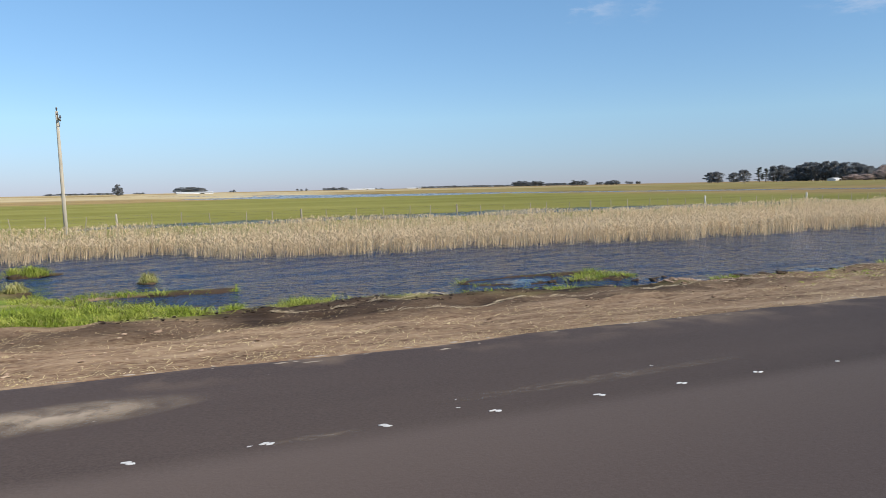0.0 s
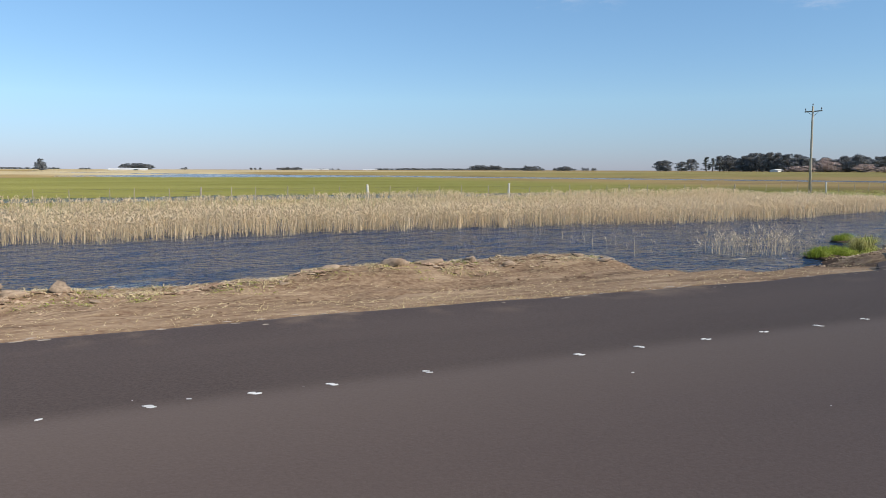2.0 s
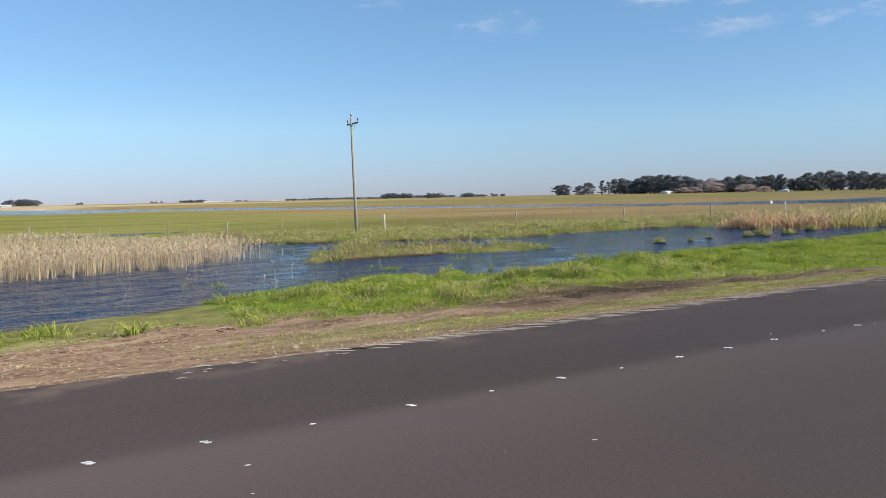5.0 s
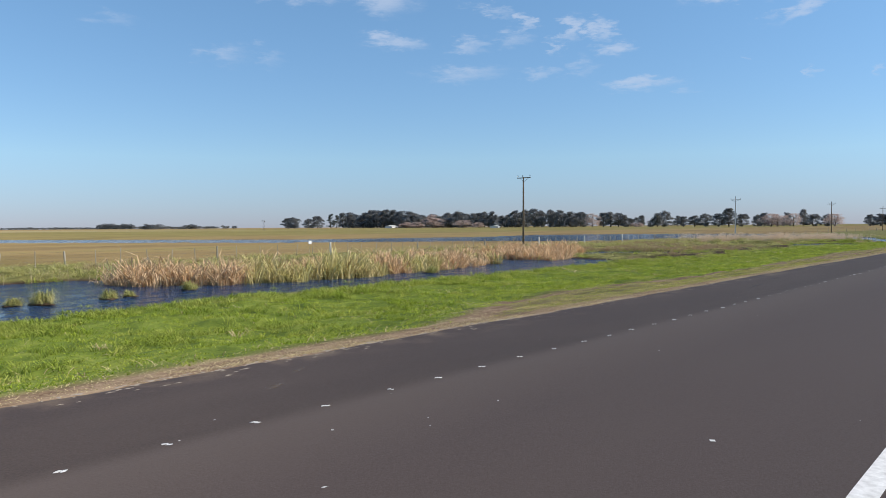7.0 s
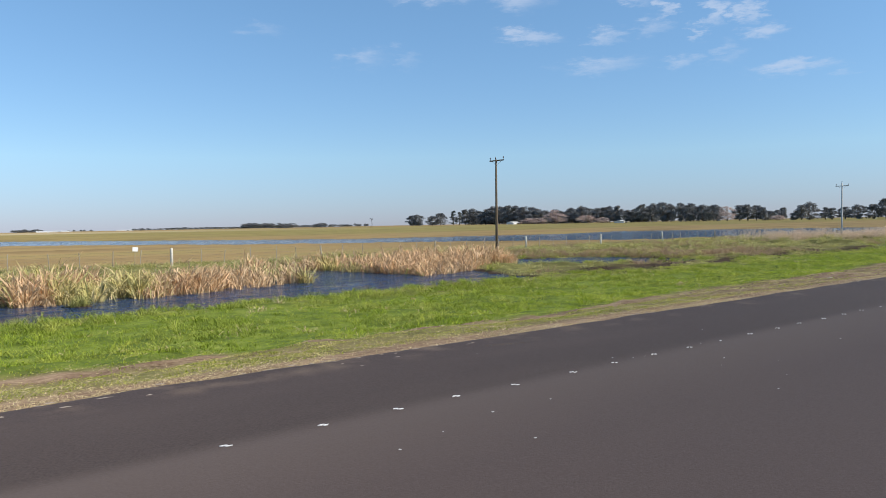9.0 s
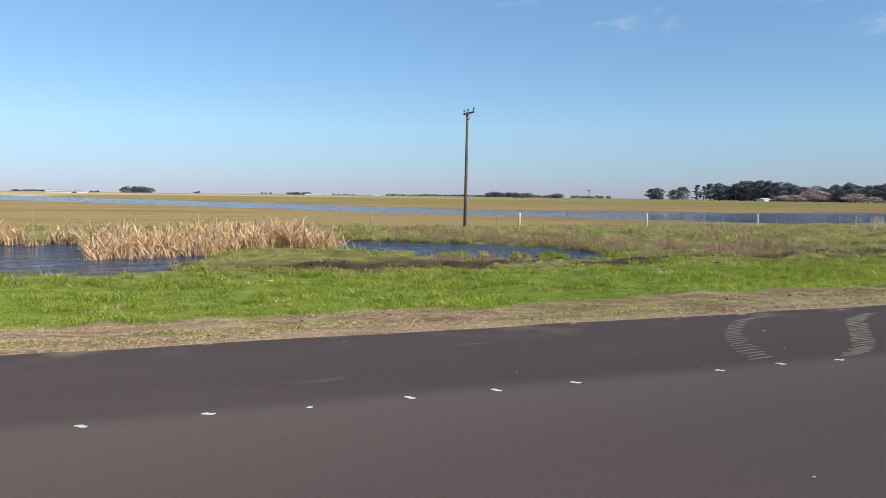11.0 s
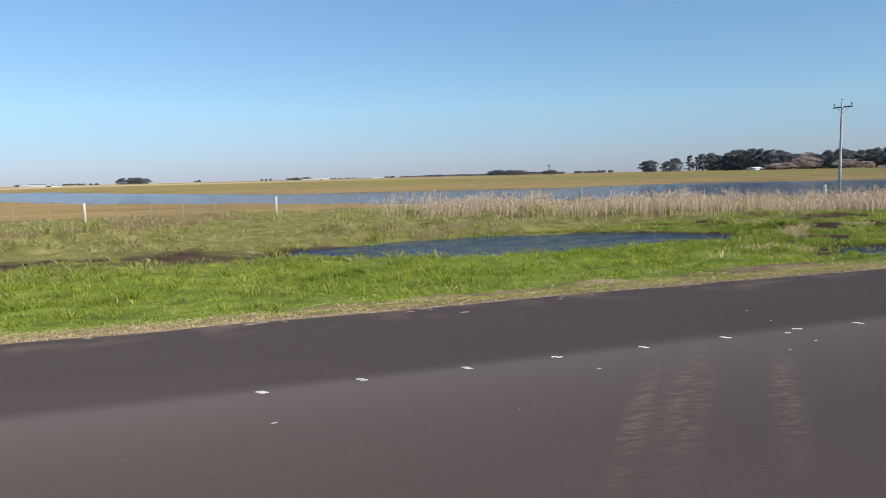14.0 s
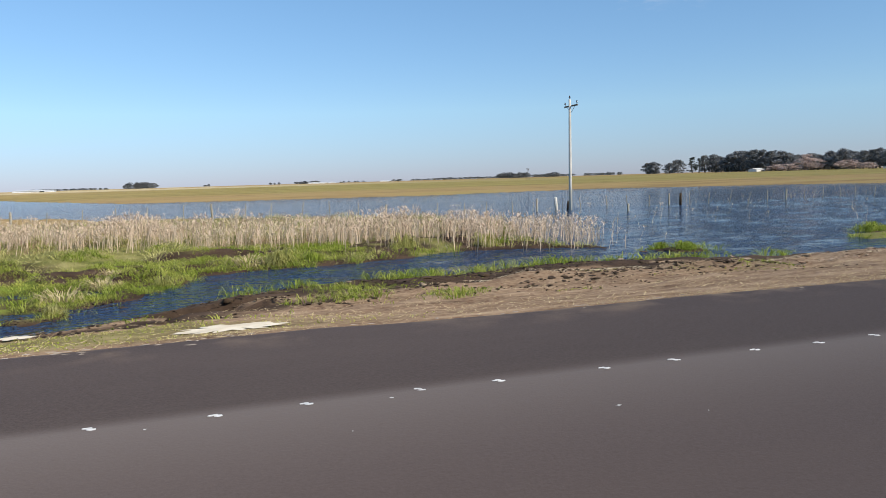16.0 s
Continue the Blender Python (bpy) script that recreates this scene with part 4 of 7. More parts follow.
    me = arched("dead_blades", x, y, ground_height(x, y) + 0.02, h, rng.uniform(0.008, 0.018, n), h * rng.uniform(1.5, 3.5, n), rng.random(n) * 6.2832, MAT_STRAW, 0.6)
    tagged(new("dead_blades", me), "pale dead blades lying among the green grass", "straw", kind="stuff")


grass_verge()


def mown_strip():
    x, y = sow(92, 276, 1.4, 12, 480000, lambda a, b: mown(a, b) * (0.5 + 0.5 * (vnoise(a, b, 0.7) > 0.42)))
    n = len(x)
    h = rng.uniform(0.010, 0.034, n) * (0.6 + 0.8 * vnoise(x, y, 1.3))
    me = blades("mown_grass", x, y, ground_height(x, y), h, rng.uniform(0.008, 0.018, n), h * rng.uniform(1.0, 2.6, n), MAT_MOWN)
    tagged(new("mown_grass", me), "short yellowish mown grass beside the asphalt", "grass", kind="stuff")
    # pale dry wisps in a line along the broken asphalt edge
    x = np.concatenate([rng.uniform(-6, 300, 70000), rng.uniform(108, 258, 60000)])
    y = EDGE_Y + 0.12 + rng.exponential(0.45, len(x)) * np.interp(x, [112, 120, 240, 256], [1, 1.6, 1.6, 1])
    keep = (rng.random(len(x)) < 0.25 + 0.75 * (vnoise(x, y, 1.9) > 0.45)) & ((x < 54) | (x > 82)) & (y < 4)
    x, y = x[keep], y[keep]
    n = len(x)
    h = rng.uniform(0.006, 0.02, n)
    wide = np.interp(x, [108, 120, 240, 256], [1, 1.7, 1.7, 1])
    me = blades("edge_straw", x, y, ground_height(x, y), h, wide * rng.uniform(0.004, 0.009, n), wide * rng.uniform(0.02, 0.08, n), MAT_STRAW)
    tagged(new("edge_straw", me), "pale dry grass along the broken asphalt edge", "straw", kind="stuff")


mown_strip()


def turned_soil():
    """Crumbled lumps of soil along the washed banks, each an uneven eight-sided clod."""
    spots = []
    for x0, x1, y0, y1, n in ((26, 60, 8.6, 10.9, 6500), (62, 97, 8.4, 11.6, 3000), (278, 302, 8.6, 12.4, 2600), (262, 284, 6.5, 15, 4200), (12, 30, 10.4, 15.5, 3000), (190, 236, 19.5, 24, 2500), (254, 274, 7.4, 16, 2500), (-5, 97, 2, 9, 5000), (62, 84, 2.8, 10, 3500), (178, 232, 2, 8, 2500)):
        x, y = sow(x0, x1, y0, y1, n, lambda a, b: (wet(a, b) < 0.15) * (0.2 + 0.8 * (vnoise(a, b, 1.2) > 0.42)))
        spots.append(np.stack([x, y], 1))
    p = np.concatenate(spots)
    n = len(p)
    z = np.maximum(ground_height(p[:, 0], p[:, 1]), WATER_Z)
    s = rng.uniform(0.015, 0.055, n) * (0.5 + vnoise(p[:, 0], p[:, 1], 0.9)) * np.where(rng.random(n) < 0.08, 1.7, 1.0) * np.where(p[:, 1] < 8, 0.6, 1.0)
    base = np.array([(1, 0, 0.1), (0.6, 0.8, 0.2), (-0.7, 0.7, 0.1), (-1, -0.1, 0.2), (-0.5, -0.8, 0.1), (0.7, -0.7, 0.2), (0.1, 0.1, 0.5), (0, 0, -0.4)])
    jit = 1 + 0.25 * rng.normal(size=(n, 8, 3))
    V = base[None] * jit * s[:, None, None]
    a = rng.random(n) * 6.2832
    c, q = np.cos(a)[:, None], np.sin(a)[:, None]
    V = np.stack([V[..., 0] * c - V[..., 1] * q, V[..., 0] * q + V[..., 1] * c, V[..., 2]], -1)
    V = V + np.stack([p[:, 0], p[:, 1], z], 1)[:, None]
    wetside = ((p[:, 0] < 26) & (p[:, 1] > 9.5)) | ((p[:, 0] > 150) & (p[:, 0] < 284) & (p[:, 1] > 6.5))
    for name, mask, mat, label in (("turned_soil", ~wetside, MAT_EARTH, "crumbled dry pinkish soil along the washed bank"), ("mud_lumps", wetside, MAT_MUD, "dark wet mud lumps along the shallows")):
        idx = np.nonzero(mask)[0]
        V2 = V[idx].reshape(-1, 3)
        kk = (np.arange(len(idx)) * 8)[:, None]
        tr = []
        for i in range(6):
            j = (i + 1) % 6
            tr += [np.concatenate([kk + i, kk + j, kk + 6], 1), np.concatenate([kk + j, kk + i, kk + 7], 1)]
        tagged(new(name, mesh_of(name, V2, [np.concatenate(tr)], mat)), label, "soil", kind="stuff")


turned_soil()


def tussocks(name, x, y, per, height, lean, mat, label, width=0.02, spread=0.22, category="grass"):
    n = len(x)
    hh = np.repeat(height, per) * rng.uniform(0.45, 1.15, n * per)
    a, r = rng.random(n * per) * 6.2832, np.sqrt(rng.random(n * per)) * spread * np.repeat(rng.uniform(0.5, 1.5, n), per)
    bx, by = np.repeat(x, per) + r * np.cos(a), np.repeat(y, per) + r * np.sin(a)
    bz = np.maximum(ground_height(bx, by), WATER_Z - 0.05)
    me = arched(name, bx, by, bz, hh, rng.uniform(0.6, 1.5, n * per) * width, hh * rng.uniform(0.45, 1.0, n * per) * lean, a, mat, 0.8)
    return tagged(new(name, me), label, category, kind="stuff")


def bank_keep(x, y):
    d = wet(x, y)
    k = (d < -0.15) * smooth01((y - np.interp(x, [186, 192], [24, 17])) / np.interp(x, [186, 192], [1.5, 5])) * smooth01((57 - y) / 3)
    k = k * np.interp(x, [-40, 90, 104, 400], [0.0, 0.0, 1, 1]) * (0.35 + 0.65 * (vnoise(x, y, 3.0) > 0.4))
    return k * mud_gap(x, y)


def far_bank():
    x, y = sow(96, 330, 17, 57, 24000, bank_keep)
    h = np.interp(x, [96, 135, 160], [1.35, 1.25, 1.0]) * (0.15 + 0.30 * vnoise(x, y, 2.5) + 0.42 * smooth01((vnoise(x, y + 4, 1.5) - 0.45) / 0.3)) * rng.uniform(0.7, 1.25, len(x))
    low = (x > 190) & (y < 30)
    h = np.where(low, h * 0.6, h)
    tussocks("tussock_grass", x, y, 13, h * 0.40 * rng.uniform(0.5, 1.6, len(x)), 3.0, MAT_TUSSOCK, "rough olive tussock grass on the far ditch bank", 0.024, 0.36)
    # fresher green clumps along the water's edge
    x, y = sow(100, 312, 14, 47, 27500, lambda a, b: ((wet(a, b) < 0.25) & (wet(a, b) > -1.3)) * (vnoise(a, b, 1.7) > 0.42) * 0.75)
    tussocks("bank_grass", x, y, 16, rng.uniform(0.14, 0.32, len(x)), 1.7, MAT_LUSH, "lush green tufts along the water's edge", 0.02, 0.25)
    # brown dead weeds
    x, y = sow(100, 300, 23, 55, 9000, lambda a, b: (wet(a, b) < -0.1) * smooth01((vnoise(a + 90, b, 5.5) - 0.62) / 0.08) * 0.9)
    x2, y2 = sow(202, 222, 22, 42, 2600, lambda a, b: (wet(a, b) < -0.1) * smooth01((b - np.interp(a, [203, 208, 211, 214, 222], [37, 35, 28, 23.5, 24])) / 1.0) * smooth01((np.interp(a, [203, 222], [43, 33]) - b) / 2) * smooth01((vnoise(a, b, 1.8) - 0.3) / 0.15))
    x, y = np.concatenate([x, x2]), np.concatenate([y, y2])
    tussocks("dead_weeds", x, y, 16, rng.uniform(0.18, 0.45, len(x)), 1.2, MAT_WEED, "patches of brown dead weeds on the bank", 0.016, 0.35, "weeds")

    # green weeds along the washed bank before the grassy stretch
    x, y = sow(69, 100, 7.6, 13.4, 520, lambda a, b: (wet(a, b) < 0.1) * smooth01((b - np.interp(a, [69, 76, 90, 100], [7.8, 8.8, 9.6, 8.4])) / 0.6) * smooth01((vnoise(a, b, 1.3) - 0.62) / 0.06))
    tussocks("bank_weeds", x, y, 34, rng.uniform(0.06, 0.30, len(x)), 2.4, MAT_LUSH, "clumps of green weeds along the washed bank", 0.022, 0.3, "weeds")

    # scraped turf on the first bank: flattened straw, brown roots and green scraps, grass on its crest
    def scraps(a, b):
        along = smooth01((a - 27) / 6) * np.interp(a, [38, 46, 52, 57], [1.0, 0.45, 0.3, 0.0])
        return (wet(a, b) < -0.05) * along * smooth01((b - 1.9) / 1.0) * (0.12 + 0.88 * smooth01((vnoise(0.6 * a, b + 60, 0.8) - 0.42) / 0.15)) * np.interp(a, [40, 45], [1, 0]) + (wet(a, b) < -0.05) * along * smooth01((b - 7.4) / 0.8)
    for name, count, mat, tone, label in (("flat_straw", 4200, MAT_STRAW, 0.045, "flattened straw on the scraped bank"), ("torn_roots", 3600, MAT_WEED, 0.05, "torn brown roots and dead turf on the scraped bank"), ("green_scraps", 2000, MAT_LUSH, 0.06, "short green scraps of turf on the scraped bank")):
        x, y = sow(27, 57, 1.9, 11.5, count, scraps)
        tussocks(name, x, y, 12, rng.uniform(0.2, 0.9, len(x)) * tone, 5.0, mat, label, 0.017, 0.2)
    x, y = sow(33, 45, 8.6, 12.4, 900, lambda a, b: (wet(a, b) < 0.05) * (wet(a, b) > -2.6) * smooth01((vnoise(a, b, 1.6) - np.interp(a, [33, 38, 40.5, 43, 44], [0.66, 0.55, 0.40, 0.45, 0.7])) / 0.1))
    tussocks("crest_grass", x, y, 30, rng.uniform(0.06, 0.26, len(x)), 1.5, MAT_LUSH, "bright green grass along the bank's crest", 0.02, 0.24)
    x, y = sow(42.5, 57, 8.3, 11.4, 260, lambda a, b: (wet(a, b) < -0.1) * (0.2 + 0.8 * (vnoise(a, b, 0.9) > 0.5)))
    tussocks("heap_straw", x, y, 20, rng.uniform(0.02, 0.08, len(x)), 4.5, MAT_STRAW, "dead bleached grass hanging over the heaped soil", 0.016, 0.24)
    x, y = sow(61.8, 84, 2.6, 10.5, 1500, lambda a, b: (wet(a, b) < -0.1) * (np.abs(b - np.interp(a, [62, 64, 67, 71, 76, 82], [2.9, 4.2, 5.6, 7.0, 8.2, 9.2]) - 0.2) < 1.0) * (vnoise(a, b, 0.9) > 0.42))
    tussocks("shoulder_scraps", x, y, 20, rng.uniform(0.02, 0.09, len(x)), 3.2, MAT_STRAW, "dead straw heaped along the broken shoulder", 0.014, 0.22)

    # torn and half-dead turf over the first grassy bank
    x, y = sow(98, 116, 7.5, 17.5, 1500, lambda a, b: (wet(a, b) < -0.05) * smooth01((b - dirt_width(a) + 0.2) / 0.6) * smooth01((vnoise(a + 11, b, 1.2) - np.interp(b - dirt_width(a), [0, 3, 7], [0.35, 0.5, 0.55])) / 0.1))
    tussocks("torn_turf", x, y, 26, rng.uniform(0.06, 0.2, len(x)), 2.4, MAT_TUSSOCK, "torn half-dead turf hanging over the washed bank", 0.016, 0.3)
    x, y = sow(98, 114, 7.5, 12.5, 420, lambda a, b: smooth01((b - dirt_width(a) + 0.5) / 0.5) * smooth01((dirt_width(a) + 1.4 - b) / 0.8) * (vnoise(a + 5, b, 0.9) > 0.45))
    tussocks("turf_roots", x, y, 22, rng.uniform(0.04, 0.12, len(x)), 2.8, MAT_WEED, "brown roots along the torn edge of the turf", 0.016, 0.26)

    # dead and green scraps on the trodden shoulder beyond the cattails
    def trodden(a, b):
        return smooth01((dirt_width(a) - b) / 0.8) * smooth01((b - 1.6) / 0.6) * smooth01((vnoise(0.5 * a, b, 0.8) - 0.36) / 0.15)
    for name, count, mat, tone, label in (("trodden_straw", 9000, MAT_STRAW, 0.04, "flattened dead grass on the trodden shoulder"), ("trodden_turf", 5000, MAT_TUSSOCK, 0.045, "short yellowish turf on the trodden shoulder")):
        x, y = sow(176, 242, 1.6, 9.8, count, trodden)
        tussocks(name, x, y, 8, rng.uniform(0.2, 0.9, len(x)) * tone, 5.0, mat, label, 0.015, 0.22)

    # taller tufts over the road bank, some gone to straw
    x, y = sow(97, 270, 6, 21, 7000, lambda a, b: verge_keep(a, b) * smooth01((vnoise(a, b, 2.2) - 0.4) / 0.2) * smooth01((b - 6.5) / 3))
    tussocks("verge_tufts", x, y, 14, rng.uniform(0.10, 0.20, len(x)), 2.0, MAT_VERGE, "taller green tufts over the grassy road bank", 0.018, 0.22)
    x, y = sow(97, 232, 9, 26, 8000, lambda a, b: verge_keep(a, b) * smooth01((wet(a, b) + 4.5) / 2) * (vnoise(a, b, 1.6) > 0.55))
    tussocks("rank_tufts", x, y, 26, rng.uniform(0.12, 0.26, len(x)), 2.0, MAT_LUSH, "rank overhanging green clumps above the ditch", 0.022, 0.3)
    x, y = sow(97, 275, 5, 21, 110, lambda a, b: verge_keep(a, b) * 0.9)
    tussocks("straw_tufts", x, y, 20, rng.uniform(0.08, 0.18, len(x)), 2.2, MAT_STRAW, "pale dead grass tufts on the road bank", 0.018, 0.3)
    x, y = sow(253, 272, 8, 23, 30, lambda a, b: (wet(a, b) < -0.2) * (b > 12 + 0.6 * np.maximum(a - 262, 0)) * 0.95)
    tussocks("bog_straw", x, y, 110, rng.uniform(0.16, 0.3, len(x)), 2.6, MAT_STRAW, "bleached clumps of dead grass on the boggy ground", 0.018, 0.34)
    x, y = sow(250, 276, 7, 27, 6500, lambda a, b: (wet(a, b) < 0.0) * (vnoise(a, b, 1.5) > np.where((a > 261) & (b < 11 + 0.7 * (a - 264)), 0.80, np.where((a > 257) & (b < 16), 0.5, 0.36))) * 0.9 * smooth01((a - 250) / 4))
    tussocks("bog_grass", x, y, 22, rng.uniform(0.07, 0.19, len(x)), 2.0, MAT_LUSH, "lumpy green tussocks on the boggy ground", 0.014, 0.34)


far_bank()


def reed_bed(name, x, y, height, label, mat=None, lean=0.12, thin=1.0):
    """Standing dead reeds: a stalk, two hanging leaves and a loose plume each."""
    n = len(x)
    z = np.maximum(ground_height(x, y), WATER_Z - 0.35)
    top = height - np.minimum(0, z - WATER_Z)
    mats = mat or MAT_REED
    yaw, tilt = rng.random(n) * 6.2832, rng.normal(0.6, 0.9, n)
    side = np.stack([np.cos(yaw), np.sin(yaw), 0 * yaw], 1)
    b = np.stack([x, y, z], 1)
    off = np.stack([np.cos(tilt), np.sin(tilt), 0 * tilt], 1) * (top * lean * rng.uniform(0.1, 2.2, n))[:, None]
    up = np.stack([0 * top, 0 * top, top], 1)
    w = thin * rng.uniform(0.006, 0.017, n)[:, None]
    V, Q, T, base = [], [], [], 0

    def add(pts, quads, tris):
        nonlocal base
        m = len(pts)
        V.append(np.stack(pts, 1).reshape(-1, 3))
        k = base + np.arange(n) * m
        Q.extend(np.stack([k + i for i in q], 1) for q in quads)
        T.extend(np.stack([k + i for i in t], 1) for t in tris)
        base += n * m
    mid = b + up * 0.55 + off * 0.35
    tip = b + up * 0.98 + off
    add([b - side * w, b + side * w, mid - side * w * 0.9, mid + side * w * 0.9, tip], [(0, 1, 3, 2)], [(2, 3, 4)])
    for _ in range(4):
        t = rng.uniform(0.35, 0.95, n)[:, None]
        p = b + up * t + off * t * t
        a = rng.random(n) * 6.2832
        out = np.stack([np.cos(a), np.sin(a), 0 * a], 1)
        ln = rng.uniform(0.18, 0.45, n)[:, None]
        q = p + out * ln * 0.6 + np.stack([0 * a, 0 * a, rng.uniform(-0.15, 0.3, n)], 1)
        s = np.cross(out, (0, 0, 1.0)) * 0.013 * thin
        add([p - s, p + s, q], [], [(0, 1, 2)])
    # a loose plume of four drooping sprays
    for _ in range(4):
        a = rng.random(n) * 6.2832
        out = np.stack([np.cos(a), np.sin(a), 0 * a], 1)
        s = np.stack([-np.sin(a), np.cos(a), 0 * a], 1) * thin * rng.uniform(0.012, 0.034, n)[:, None]
        p0 = b + up * rng.uniform(0.80, 0.95, n)[:, None] + off * 0.9
        p1 = p0 + out * rng.uniform(0.05, 0.24, n)[:, None] + np.stack([0 * a, 0 * a, rng.uniform(0.02, 0.17, n)], 1)
        add([p0, p0 * 0.45 + p1 * 0.55 - s, p1, p0 * 0.45 + p1 * 0.55 + s], [(0, 1, 2, 3)], [])
    me = mesh_of(name, np.concatenate(V), [np.concatenate(T), np.concatenate(Q)], mats)
    return tagged(new(name, me), label, "reeds", kind="stuff")


def reeds():
    def keep(x, y):
        front = np.interp(x, [-60, 8, 14, 16.5, 20, 40, 60, 78, 98, 104], [31, 31.5, 33.5, 29.0, 28, 26.3, 27.6, 26.0, 29.0, 33]) + 1.6 * (vnoise(x, y, 2.5) - 0.5) + 1.0 * (vnoise(x, y + 8, 0.8) - 0.5)
        back = 44 + 4 * vnoise(x, y, 5)
        k = smooth01((y - front) / 0.6) * smooth01((back - y) / 3) * smooth01((107 - x) / 5)
        return k * np.where(y > front + 4, 0.42, np.where(y < front + 2.2, 0.12 + 0.88 * (vnoise(x, y, 0.32) > 0.5), 0.8))
    x, y = sow(-75, 108, 24, 47, 150000, keep)
    h = (0.98 + 0.28 * vnoise(x, y, 3.0)) * (1.06 - 0.5 * rng.random(len(x)) ** 2) * np.interp(x, [-10, 12, 30, 45, 60, 80], [0.72, 0.76, 0.84, 0.90, 0.98, 1.0])
    reed_bed("reed_bed", x, y, h, "long bed of dry straw-coloured reeds standing in water")

    def keep2(x, y):
        mid = np.interp(x, [238, 252, 262, 272, 282, 290], [44, 40, 33, 27.5, 24.5, 22.5])
        k = np.exp(-((y - mid - 2.5) / 3.2) ** 2) * smooth01((x - 249) / 5) * smooth01((288.5 - x) / 3)
        return k * (0.35 + 0.65 * smooth01((vnoise(x, y, 1.3) - 0.35) / 0.2))
    x, y = sow(238, 290, 19, 52, 60000, keep2)
    h = rng.uniform(0.55, 1.25, len(x)) * (0.8 + 0.4 * vnoise(x, y, 1.8))
    reed_bed("reed_stand", x, y, h, "pale pinkish dry reeds on the lake shore", MAT_PINKREED, 0.2, 0.85)
    # thin dead stems in the open water
    x, y = sow(62, 128, 11, 34, 900, lambda a, b: (wet(a, b) > 0.3) * smooth01((vnoise(a, b, 2.2) - 0.55) / 0.1) * (a < 108) * np.where(b < 18, 1, 0.5))
    x2, y2 = sow(283, 345, 17, 60, 800, lambda a, b: (wet(a, b) > 0.3) * smooth01((vnoise(a, b, 3.0) - 0.62) / 0.1) * 0.9)
    x4, y4 = sow(65.2, 69.8, 12.6, 14.8, 170, lambda a, b: 0.3 + 0.6 * (vnoise(a, b, 0.9) > 0.5))
    x, y = np.concatenate([x, x4]), np.concatenate([y, y4])
    x3, y3 = sow(100, 150, 36, 47, 1500, lambda a, b: (np.abs(wet(a, b)) < 0.7) * 0.8)
    x, y = np.concatenate([x, x2, x3]), np.concatenate([y, y2, y3])
    reed_bed("dead_stems", x, y, rng.uniform(0.4, 1.1, len(x)), "sparse dead reed stems poking out of the water", None, 0.25, 0.5)


reeds()


def cattails():
    def keep(x, y):
        front = np.interp(x, [144, 146.5, 149, 156, 168, 171, 177.5, 179, 184, 185.2, 191, 196.5, 199], [35, 31, 29.2, 28, 28.4, 28.6, 30, 39.5, 40.5, 29, 31, 33.2, 37]) + 1.2 * (vnoise(x, y, 2.0) - 0.5)
        back = np.interp(x, [144, 150, 165, 171, 177, 179, 190, 202], [38, 37, 36, 36, 36, 43.5, 42, 40])
        k = smooth01((y - front) / 0.5) * smooth01((back - y) / 2) * smooth01((x - 145.5) / 1.5) * smooth01((198 - x) / 2)
        return k * (0.08 + 0.92 * smooth01((vnoise(x, y, 1.5) - np.where((x > 171) & (x < 179), 0.55, 0.34)) / 0.12))
    x, y = sow(144, 203, 26, 44, 13000, keep)
    per = 14
    n = len(x)
    m = n * per
    hh = np.repeat(rng.uniform(1.0, 1.65, n) * (0.5 + 0.95 * vnoise(x, y, 1.3)) * np.interp(x, [160, 170], [1.0, 0.80]), per) * rng.uniform(0.45, 1.1, m)
    a, r = rng.random(m) * 6.2832, np.sqrt(rng.random(m)) * 0.32
    bx, by = np.repeat(x, per) + r * np.cos(a), np.repeat(y, per) + r * np.sin(a)
    bz = np.maximum(ground_height(bx, by), WATER_Z - 0.1)
    head = a + rng.normal(0, 0.7, m)
    out = np.stack([np.cos(head), np.sin(head), 0 * head], 1)
    turn = head + rng.normal(0, 0.9, m)
    hang = np.stack([np.cos(turn), np.sin(turn), 0 * turn], 1)
    face = rng.random(m) * 6.2832
    side = np.stack([np.cos(face), np.sin(face), 0 * face], 1) * rng.uniform(0.018, 0.042, m)[:, None]
    up = np.array([0, 0, 1.0])
    fold = rng.uniform(0.38, 0.95, m)
    base = np.stack([bx, by, bz], 1)
    mid = base + out * (hh * rng.uniform(0.02, 0.16, m))[:, None] + up * (hh * fold * 0.55)[:, None]
    knee = base + out * (hh * rng.uniform(0.10, 0.55, m))[:, None] + up * (hh * fold)[:, None]
    rest = hh * rng.uniform(0.25, 0.75, m)
    tip = knee + hang * (rest * rng.uniform(0.3, 0.9, m))[:, None] + up * (rest * rng.uniform(-0.9, 0.45, m))[:, None]
    V = np.stack([base - side, base + side, mid - side, mid + side, knee - side * 0.9, knee + side * 0.9, tip], 1)
    green = (((bx > 151) & (bx < 169)) | ((bx > 177) & (bx < 185))) & (vnoise(bx, by, 2.4) > 0.36)
    for name, k, mat, label in (("cattails", ~green, MAT_CATTAIL, "thick stand of dry tan cattails with broken leaves in the ditch"), ("half_dry_cattails", green, MAT_CATTAIL_GREEN, "yellowish half-dry cattails with broken leaves in the ditch")):
        q = np.arange(int(k.sum())) * 7
        me = mesh_of(name, V[k].reshape(-1, 3), [np.stack([q, q + 1, q + 3, q + 2], 1), np.stack([q + 2, q + 3, q + 5, q + 4], 1), np.stack([q + 4, q + 5, q + 6], 1)], mat)
        tagged(new(name, me), label, "cattails", kind="stuff")


cattails()


